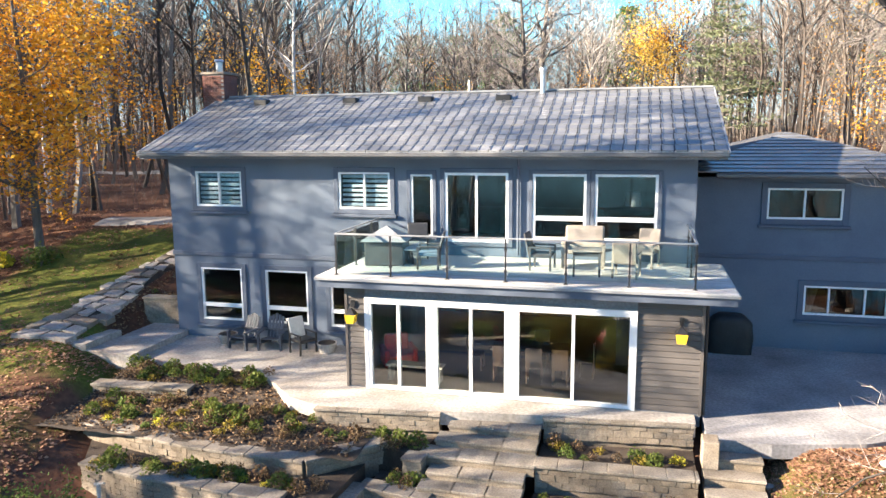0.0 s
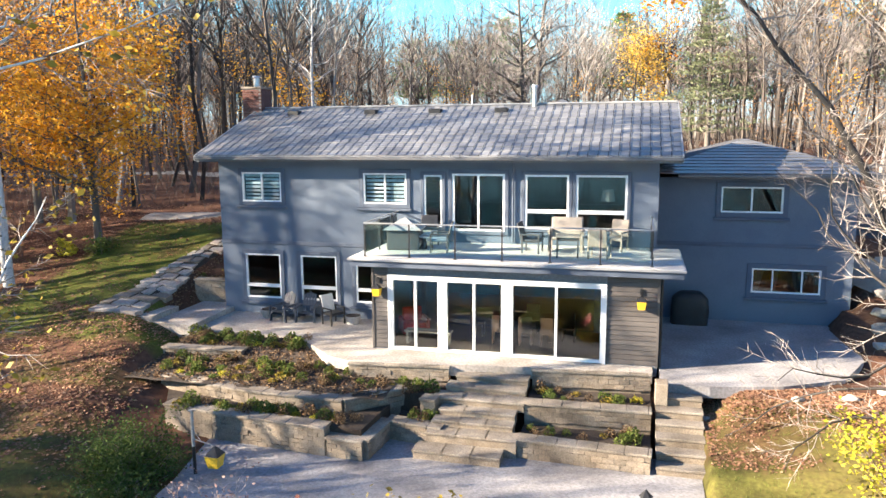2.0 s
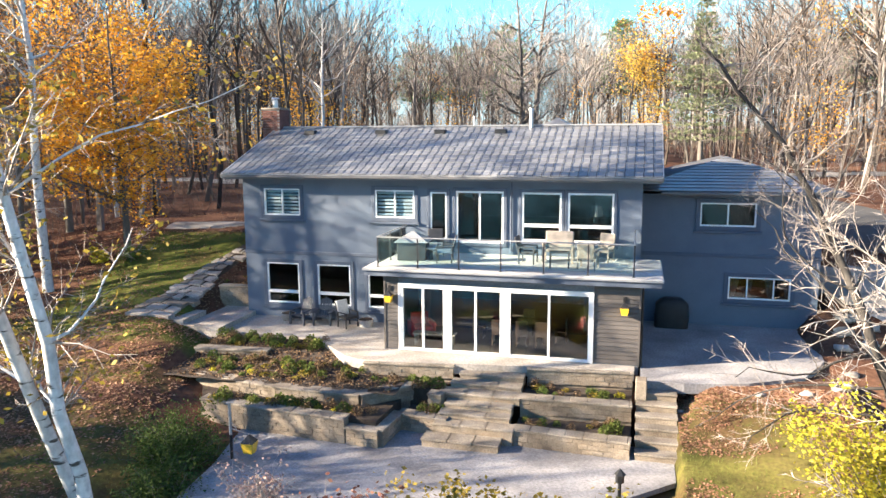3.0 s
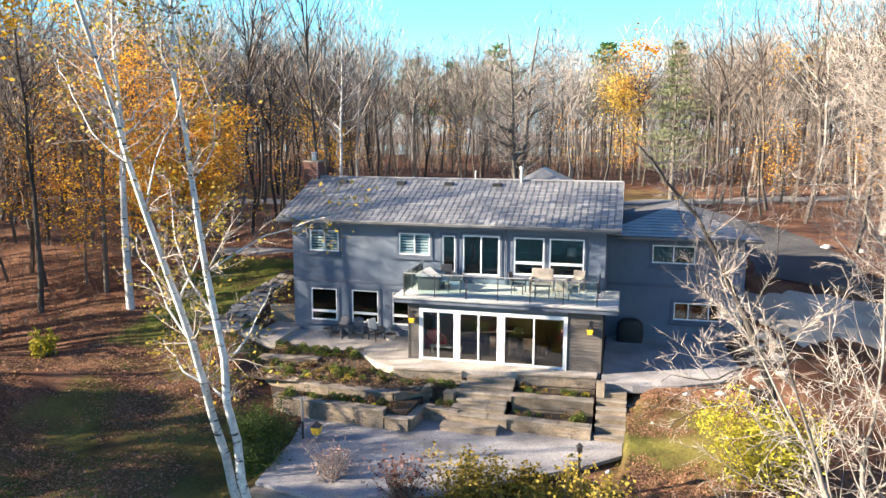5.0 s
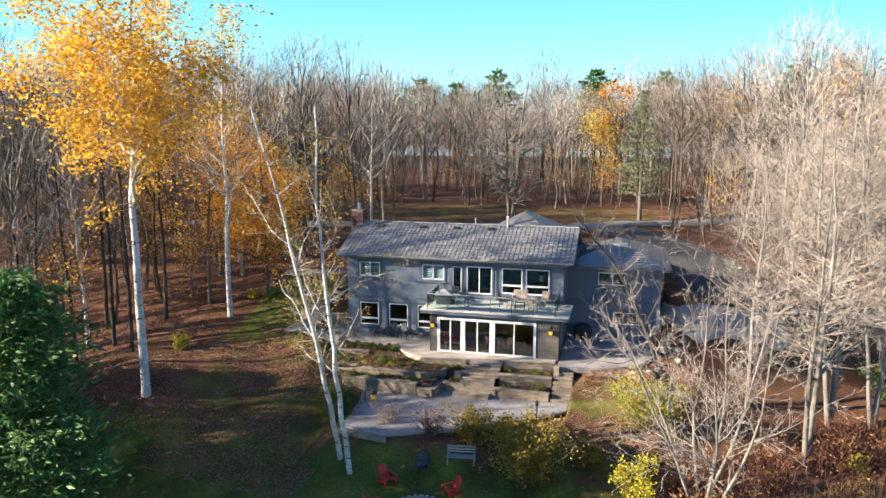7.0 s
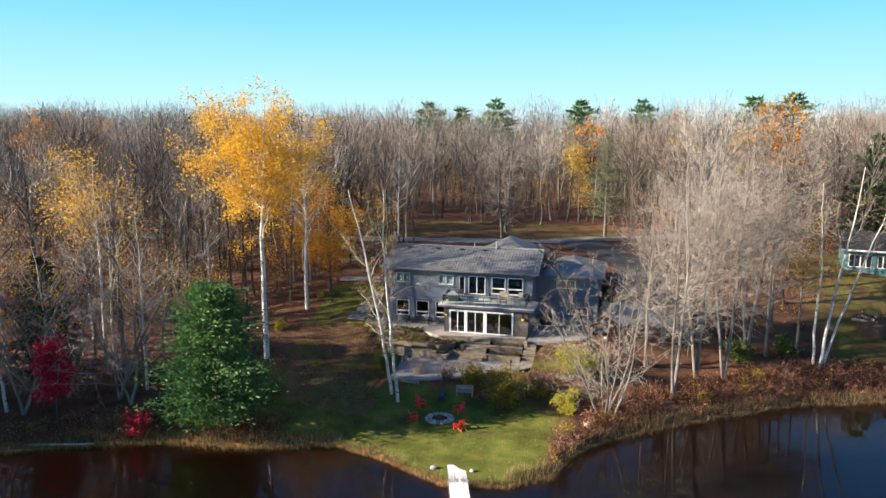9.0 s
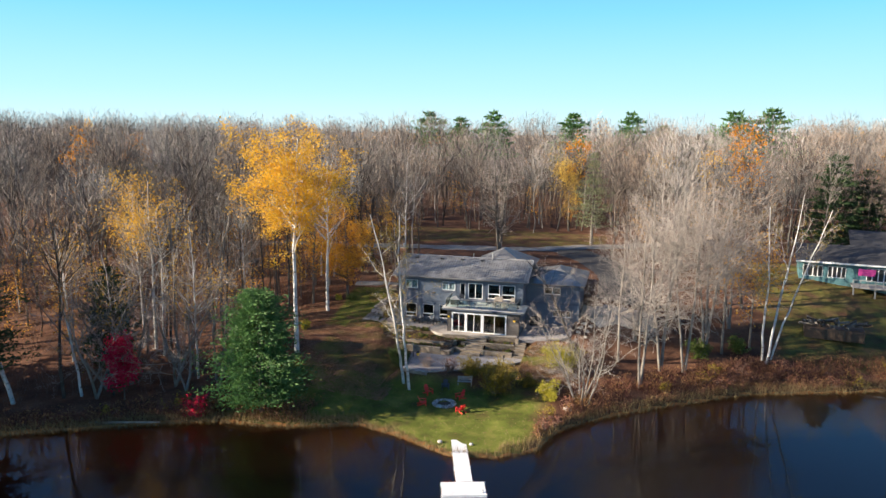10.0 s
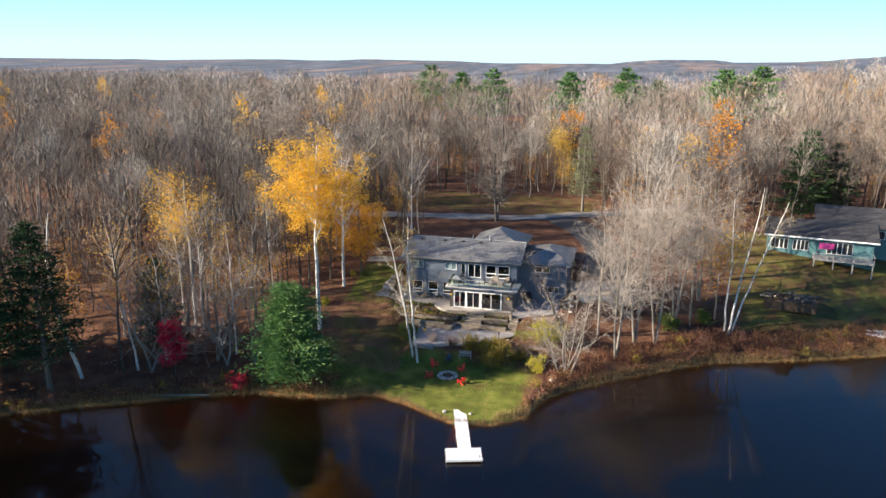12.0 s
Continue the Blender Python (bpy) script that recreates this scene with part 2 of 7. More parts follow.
SCRUB = leafy("waterside_scrub", [(0.08, 0.035, 0.03), (0.17, 0.07, 0.05), (0.24, 0.13, 0.085)], 0.9, 0.15)


def birch_bark():
    m = surface("birch_bark", [(0.4, 0.39, 0.38), (0.55, 0.54, 0.53), (0.64, 0.63, 0.61)], 0.7, 1.0, 9, 0.2, stretch=(1, 1, 0.6))
    t = m.node_tree
    b = t.nodes["Principled BSDF"]
    old = b.inputs["Base Color"].links[0].from_socket
    geo = t.nodes.new("ShaderNodeNewGeometry")
    place = node(t, "ShaderNodeVectorMath")
    place.operation = "MULTIPLY"
    place.inputs[1].default_value = (2.2, 2.2, 7.0)
    t.links.new(geo.outputs["Position"], place.inputs[0])
    n = node(t, "ShaderNodeTexNoise", Scale=1.0, Detail=3.0)
    t.links.new(place.outputs[0], n.inputs["Vector"])
    scar = ramp(t, [(0.60, (0, 0, 0)), (0.66, (1, 1, 1))])
    t.links.new(n.outputs[0], scar.inputs[0])
    t.links.new(mixed(t, "MIX", scar.outputs[0], old, (0.05, 0.045, 0.04)), b.inputs["Base Color"])
    return m


BIRCH = birch_bark()


# ---------------------------------------------------------------- building helpers
def part(name, bm, mat, parent=None, label=""):
    """Links a bmesh (or a mesh) as one object under parent; its places are those of the world unless parent has moved."""
    if isinstance(bm, bmesh.types.BMesh):
        me = bpy.data.meshes.new(name)
        bm.to_mesh(me)
        bm.free()
    else:
        me = bm
    if not me.materials:
        me.materials.append(mat)
    ob = new(name, me)
    ob.parent = parent
    return tagged(ob, label)


def thing(name, label, category, group="", kind="", at=(0, 0, 0), turn=0.0):
    ob = new(name)
    ob.empty_display_size = 0.2
    ob.matrix_basis = pose(*at, 0, 0, turn)
    return tagged(ob, label, category, group, kind)


def box(bm, x0, x1, y0, y1, z0, z1, bevel=0.0):
    v = [bm.verts.new((x, y, z)) for z in (z0, z1) for x, y in ((x0, y0), (x1, y0), (x1, y1), (x0, y1))]
    faces = [bm.faces.new([v[i] for i in f]) for f in ((3, 2, 1, 0), (4, 5, 6, 7), (0, 1, 5, 4), (1, 2, 6, 5), (2, 3, 7, 6), (3, 0, 4, 7))]
    if bevel:
        edges = list({e for f in faces for e in f.edges})
        bmesh.ops.bevel(bm, geom=edges, offset=bevel, segments=1, affect="EDGES", profile=0.5)
    return bm


def boxes(*rows, bevel=0.0):
    bm = bmesh.new()
    for r in rows:
        box(bm, *r, bevel=bevel)
    return bm


def rod(bm, a, b, r0, r1=None, sides=8):
    """A capped tapered bar from a to b."""
    a, b = Vector(a), Vector(b)
    r1 = r0 if r1 is None else r1
    q = (b - a).to_track_quat("Z", "Y")
    rings = []
    for p, r in ((a, r0), (b, r1)):
        rings.append([bm.verts.new(p + q @ Vector((r * math.cos(2 * math.pi * i / sides), r * math.sin(2 * math.pi * i / sides), 0))) for i in range(sides)])
    for i in range(sides):
        j = (i + 1) % sides
        bm.faces.new((rings[0][i], rings[0][j], rings[1][j], rings[1][i]))
    bm.faces.new(rings[0][::-1])
    bm.faces.new(rings[1])
    return bm


def slab(bm, outline, z0, z1):
    """A flat piece of any outline (counter-clockwise)."""
    lo, hi = [bm.verts.new((x, y, z0)) for x, y in outline], [bm.verts.new((x, y, z1)) for x, y in outline]
    bm.faces.new(lo[::-1])
    bm.faces.new(hi)
    for i in range(len(outline)):
        j = (i + 1) % len(outline)
        bm.faces.new((lo[i], lo[j], hi[j], hi[i]))
    return bm


def mesh_of(name, verts, faces, smooth=False):
    me = bpy.data.meshes.new(name)
    me.from_pydata(np.asarray(verts, np.float32).reshape(-1, 3), [], np.asarray(faces, np.int32))
    if smooth:
        me.shade_smooth()
    me.update()
    return me


def lump(rng, size, rough=0.25):
    """A rounded stone or clump, resting on z = 0."""
    bm = bmesh.new()
    bmesh.ops.create_icosphere(bm, subdivisions=2, radius=1.0)
    off = Vector(rng.uniform(-50, 50, 3))
    for v in bm.verts:
        k = 1 + rough * noise.noise(v.co * 1.3 + off) * 1.6
        v.co = Vector((v.co.x * size[0] * k, v.co.y * size[1] * k, max(-0.45, v.co.z) * size[2] * k + 0.4 * size[2]))
    for f in bm.faces:
        f.smooth = True
    return bm


# ---------------------------------------------------------------- ground
SHORE_X = [-300, -60, -36, -18, -10.6, -3, 3.4, 8, 14.2, 18.5, 22, 23.2, 25.6, 32, 42.8, 53.8, 66, 100, 300]
SHORE_Y = [-90, -50, -40.5, -31.2, -28.1, -27.3, -25, -26.4, -29.5, -28.7, -26, -21.6, -18.4, -13, -5.5, -1.7, 3.2, 12, 40]
BANK_D = [-40, -8, -2, 0, 0.4, 1.5, 6, 12, 20, 30, 60]
BANK_Z = [-9, -6.5, -4.9, -4.2, -3.95, -3.7, -3.2, -1.6, 0.5, 2.8, 40]
UP_Y = [-40, -24, -19, -14, -9, -3, 0, 8, 18, 53, 123, 300, 900, 5000]
UP_Z = [-4, -3.72, -3.5, -2.9, -1.7, -0.6, 0, 2.3, 2.8, 3.2, 4.5, 6, 2, -140]
WATER = -4.15


def soft_step(v, a, b):
    v = np.clip((v - a) / (b - a), 0, 1)
    return v * v * (3 - 2 * v)


def inside(x, y, x0, x1, y0, y1, edge=0.7):
    return soft_step(x, x0 - edge, x0) * (1 - soft_step(x, x1, x1 + edge)) * soft_step(y, y0 - edge, y0) * (1 - soft_step(y, y1, y1 + edge))


def shore_gap(x, y):
    """How far a place lies behind the water's edge, along y."""
    return np.asarray(y, float) - np.interp(x, SHORE_X, SHORE_Y)


def ground_z(x, y):
    x, y = np.asarray(x, float), np.asarray(y, float)
    up = np.interp(y - np.interp(x, [24, 45, 70], [0, 6, 12]), UP_Y, UP_Z)
    up = up - np.clip(y - 150, 0, 600) * 0.06 * (1 - soft_step(x - 0.1 * y, 0, 130))
    shoulder = 0.9 + 2.6 * soft_step(-y, 2, 6)
    far_side = 1 - soft_step(-x, 11, 22)
    up = up + (soft_step(shoulder - x, 0, 4) * (1 - soft_step(y, 4, 12)) + 1.1 * soft_step(-x, 3, 9) * soft_step(-y, 6, 12)) * far_side
    up = up + 0.42 * soft_step(x, 16.4, 17.9) * (1 - soft_step(x, 26, 32)) * soft_step(-y, 4.5, 6.5) * (1 - soft_step(-y, 9, 15))
    z = np.minimum(up, np.interp(shore_gap(x, y), BANK_D, BANK_Z))
    z = np.where(y < -120, np.maximum(z, -8.0 + 7.0 * soft_step(-y, 150, 200)), z)
    rough = 0.12 * np.sin(x * 0.31 + 1.3) * np.cos(y * 0.27) + 0.06 * np.sin(x * 0.9 + y * 0.7)
    z = z + rough * soft_step(shore_gap(x, y), 0.5, 5)
    for x0, x1, y0, y1, level in ((0.3, 16.4, -3.3, 8.7, -0.5), (16.4, 23.3, 3.3, 12.5, -0.5), (7.2, 16.6, -4.2, 0.6, -0.2), (16.6, 22.6, -4.6, 3.3, -0.3),
                                  (4.6, 17.1, -13.2, -4.6, -1.85), (17.1, 17.6, -13.2, -4.8, -1.85), (0.4, 9.0, -6.8, -2.0, -0.6), (-1.4, 0.5, -2.7, 0.6, 0.05)):
        k = inside(x, y, x0, x1, y0, y1, 0.2 if x0 == 17.1 else 0.5)
        z = z * (1 - k) + np.minimum(z, level) * k
    for x0, x1, y0, y1, level, edge in ((5.2, 11.5, -14.0, -9.0, -1.69, 2.4), (19.0, 22.6, -5.4, -3.0, -0.17, 1.3)):
        k = inside(x, y, x0, x1, y0, y1, edge)
        z = z * (1 - k) + level * k
    return z


def at_ground(x, y, lift=0.0):
    return (x, y, float(ground_z(x, y)) + lift)


def lawn_share(x, y):
    """1 on the mown grass, 0 under the trees."""
    a = inside(x, y, -9, 20, -30, -16, 2.5)
    b = inside(x, y, -8, 0.5, -4.6, 6, 1.0) * 0.95 * (1 - inside(x, y, -2.2, 0.5, -1.0, 6, 0.3)) + inside(x, y, -7, 1.0, -7.6, -6.4, 0.6) * 0.5 + inside(x, y, -6, 5, -15, -9.5, 1.6) * 0.6
    c = inside(x, y, 17.6, 21, -24, -5, 2.0) * 0.66
    d = inside(x, y, -30, 24, 47, 62, 3.0)
    e = inside(x, y, 49, 95, 6, 40, 4.0)
    return np.clip(np.maximum.reduce([a, b, c, d * 0.5, e * 0.62]), 0, 1)


def ground_material():
    m = surface("ground", [(0.066, 0.035, 0.024), (0.118, 0.059, 0.038), (0.18, 0.098, 0.062)], 1.0, 0.35, 6, 0.8, spec=0.1)
    t = m.node_tree
    b = t.nodes["Principled BSDF"]
    litter = b.inputs["Base Color"].links[0].from_socket
    geo = t.nodes.new("ShaderNodeNewGeometry")
    n1, n2 = node(t, "ShaderNodeTexNoise", Scale=0.45, Detail=6.0), node(t, "ShaderNodeTexNoise", Scale=9.0, Detail=3.0)
    for n in (n1, n2):
        t.links.new(geo.outputs["Position"], n.inputs["Vector"])
    green = ramp(t, [(0.3, (0.06, 0.078, 0.016)), (0.5, (0.105, 0.13, 0.026)), (0.68, (0.175, 0.175, 0.045))])
    t.links.new(n1.outputs[0], green.inputs[0])
    fleck = ramp(t, [(0.35, (0.7, 0.7, 0.7)), (0.7, (1.25, 1.2, 1.1))])
    t.links.new(n2.outputs[0], fleck.inputs[0])
    grass = mixed(t, "MULTIPLY", 1.0, green.outputs[0], fleck.outputs[0])
    share, sand = t.nodes.new("ShaderNodeAttribute"), t.nodes.new("ShaderNodeAttribute")
    share.attribute_name, sand.attribute_name = "lawn", "bed"
    add = node(t, "ShaderNodeMath")
    add.operation = "MULTIPLY_ADD"
    t.links.new(n1.outputs[0], add.inputs[0])
    add.inputs[1].default_value = 1.1
    t.links.new(share.outputs["Fac"], add.inputs[2])
    edge = ramp(t, [(0.55, (0, 0, 0)), (0.95, (1, 1, 1))])
    half = node(t, "ShaderNodeMath")
    half.operation = "MULTIPLY"
    half.inputs[1].default_value = 0.62
    t.links.new(add.outputs[0], half.inputs[0])
    t.links.new(half.outputs[0], edge.inputs[0])
    land = mixed(t, "MIX", edge.outputs[0], litter, grass)
    mud = ramp(t, [(0.0, (0.42, 0.17, 0.06)), (0.3, (0.46, 0.17, 0.065)), (0.75, (0.38, 0.14, 0.065)), (1.0, (0.16, 0.068, 0.05))])
    t.links.new(sand.outputs["Fac"], mud.inputs[0])
    wet = node(t, "ShaderNodeMath")
    wet.operation = "GREATER_THAN"
    wet.inputs[1].default_value = 0.001
    t.links.new(sand.outputs["Fac"], wet.inputs[0])
    t.links.new(mixed(t, "MIX", wet.outputs[0], land, mud.outputs[0]), b.inputs["Base Color"])
    return m


def build_ground():
    xs = np.unique(np.r_[17.62, 17.8, -4200, -2500, -1500, -900, -600, -400, -300, np.arange(-220, -50, 6), np.arange(-50, -12, 1.0), np.arange(-12, 28, 0.5), np.arange(28, 90, 1.0), np.arange(90, 220, 6), 300, 400, 600, 900, 1500, 2500, 4200])
    ys = np.r_[-1500, -800, -500, -350, -250, np.arange(-180, -50, 8), np.arange(-50, -34, 1.0), np.arange(-34, 14, 0.5), np.arange(14, 70, 1.5), np.arange(70, 260, 6), 300, 350, 420, 520, 700, 1000, 1500, 2500, 4500]
    gx, gy = np.meshgrid(xs, ys)
    gz = ground_z(gx, gy)
    n, k = len(xs), np.arange(len(xs) * (len(ys) - 1)).reshape(-1, len(xs))[:, :-1].ravel()
    me = mesh_of("ground", np.stack([gx, gy, gz], -1), np.stack([k, k + 1, k + n + 1, k + n], -1), smooth=True)
    me.attributes.new("lawn", "FLOAT", "POINT").data.foreach_set("value", lawn_share(gx, gy).ravel().astype(np.float32))
    bed = np.clip((-4.17 - gz) / 2.2, 0, 1)
    me.attributes.new("bed", "FLOAT", "POINT").data.foreach_set("value", bed.ravel().astype(np.float32))
    me.materials.append(ground_material())
    tagged(part("ground", me, None), "sloping lawn and leaf-strewn woodland floor down to the pond", "ground", kind="structure")


def build_water():
    m = bpy.data.materials.new("pond_water")
    m.use_nodes = True
    t = m.node_tree
    t.nodes.remove(t.nodes["Principled BSDF"])
    clear, shine, mix = t.nodes.new("ShaderNodeBsdfTransparent"), t.nodes.new("ShaderNodeBsdfGlossy"), t.nodes.new("ShaderNodeMixShader")
    clear.inputs[0].default_value = (0.98, 0.66, 0.48, 1)
    shine.inputs["Roughness"].default_value = 0.02
    f = node(t, "ShaderNodeFresnel", IOR=1.5)
    geo = t.nodes.new("ShaderNodeNewGeometry")
    place = node(t, "ShaderNodeVectorMath")
    place.operation = "MULTIPLY"
    place.inputs[1].default_value = (0.6, 1.4, 1.0)
    t.links.new(geo.outputs["Position"], place.inputs[0])
    n = node(t, "ShaderNodeTexNoise", Scale=1.1, Detail=3.0)
    t.links.new(place.outputs[0], n.inputs["Vector"])
    bp = node(t, "ShaderNodeBump", Strength=0.035, Distance=0.05)
    t.links.new(n.outputs[0], bp.inputs["Height"])
    for s in (shine, f):
        t.links.new(bp.outputs[0], s.inputs["Normal"])
    t.links.new(f.outputs[0], mix.inputs[0])
    t.links.new(clear.outputs[0], mix.inputs[1])
    t.links.new(shine.outputs[0], mix.inputs[2])
    t.links.new(mix.outputs[0], t.nodes["Material Output"].inputs[0])
    bm = bmesh.new()
    v = [bm.verts.new(p) for p in ((-400, -420, WATER), (400, -420, WATER), (400, 60, WATER), (-400, 60, WATER))]
    bm.faces.new(v)
    tagged(part("water", bm, m), "still dark brown pond with sky and tree reflections", "water", kind="structure")


build_ground()
build_water()


def ribbon(name, line, width, mat, label, category, lift=0.05, kind="structure", wobble=0.15, seed=0):
    """A drive or path that follows the ground, with a soft uneven edge."""
    rng = np.random.default_rng(seed)
    pts = []
    for (x0, y0), (x1, y1) in zip(line[:-1], line[1:]):
        k = max(2, int(math.hypot(x1 - x0, y1 - y0) / 0.7))
        pts += [(x0 + (x1 - x0) * i / k, y0 + (y1 - y0) * i / k) for i in range(k)]
    pts.append(line[-1])
    p = np.array(pts)
    for _ in range(6):
        p[1:-1] = (p[:-2] + 2 * p[1:-1] + p[2:]) / 4
    way = np.gradient(p, axis=0)
    way /= np.linalg.norm(way, axis=1)[:, None]
    side = np.stack([-way[:, 1], way[:, 0]], -1)
    cols = 7
    verts = []
    for j in range(cols):
        s = (j / (cols - 1) - 0.5) * width
        q = p + side * (s + (rng.uniform(-wobble, wobble, len(p)) if j in (0, cols - 1) else 0 * p[:, 0]))[:, None]
        verts.append(np.c_[q, ground_z(q[:, 0], q[:, 1]) + (lift if 0 < j < cols - 1 else lift - 0.08)])
    verts = np.stack(verts, 1)
    k = (np.arange(len(p) - 1)[:, None] * cols + np.arange(cols - 1)).ravel()
    me = mesh_of(name, verts, np.stack([k, k + cols, k + cols + 1, k + 1], -1), smooth=True)
    return tagged(part(name, me, mat), label, category, kind=kind)


ribbon("road", [(-60, 30), (-30, 37), (-7, 39.5), (10, 42), (24, 48), (45, 60)], 4.2, GRAVEL, "pale gravel lane passing behind the house", "road", 0.12)
ribbon("driveway", [(-9.0, 8.2), (-6, 8.6), (-3, 9.6), (0.5, 13), (4, 20)], 3.0, GRAVEL, "pale gravel drive beside the house", "driveway", 0.08, seed=3)
ribbon("driveway", [(28.3, 9.6), (28.6, 14), (28.0, 23), (24, 35), (18, 44)], 6.4, ASPHALT, "dark asphalt drive climbing beside the garage", "driveway", 0.08, seed=4)


ribbon("gravel_bank", [(24.4, 3.6), (26.3, 5.6), (29.2, 6.4), (33.0, 6.8)], 5.4, PALEGRAVEL, "pale tan gravel bank below the asphalt drive", "path", 0.06, seed=6, wobble=0.5)


# ---------------------------------------------------------------- tree makers
def tubes(p0, p1, r0, r1, sides):
    """Open tapered tubes for many straight pieces at once."""
    axis = p1 - p0
    axis /= np.linalg.norm(axis, axis=1)[:, None] + 1e-9
    ref = np.where(np.abs(axis[:, 2:3]) > 0.9, [[1.0, 0, 0]], [[0, 0, 1.0]])
    u = np.cross(ref, axis)
    u /= np.linalg.norm(u, axis=1)[:, None] + 1e-9
    v = np.cross(axis, u)
    a = 2 * np.pi * np.arange(sides) / sides
    ring = u[:, None] * np.cos(a)[None, :, None] + v[:, None] * np.sin(a)[None, :, None]
    verts = np.concatenate([p0[:, None] + ring * r0[:, None, None], p1[:, None] + ring * r1[:, None, None]], 1)
    i = np.arange(sides)
    quad = np.stack([i, (i + 1) % sides, (i + 1) % sides + sides, i + sides], -1)
    faces = quad[None] + (np.arange(len(p0)) * 2 * sides)[:, None, None]
    return verts.reshape(-1, 3), faces.reshape(-1, 4)


def sweep(points, radii, sides):
    """One unbroken tapered tube along a line of points."""
    p, r = np.asarray(points, float), np.asarray(radii, float)
    way = np.gradient(p, axis=0)
    way /= np.linalg.norm(way, axis=1)[:, None] + 1e-9
    ref = np.array((1.0, 0, 0)) if abs(way.mean(0)[2]) > 0.7 else np.array((0, 0, 1.0))
    u = np.cross(ref, way)
    u /= np.linalg.norm(u, axis=1)[:, None] + 1e-9
    v = np.cross(way, u)
    a = 2 * np.pi * np.arange(sides) / sides
    ring = p[:, None] + (u[:, None] * np.cos(a)[None, :, None] + v[:, None] * np.sin(a)[None, :, None]) * r[:, None, None]
    i = np.arange(sides)
    quad = np.stack([i, (i + 1) % sides, (i + 1) % sides + sides, i + sides], -1)
    return ring.reshape(-1, 3), (quad[None] + (np.arange(len(p) - 1) * sides)[:, None, None]).reshape(-1, 4)


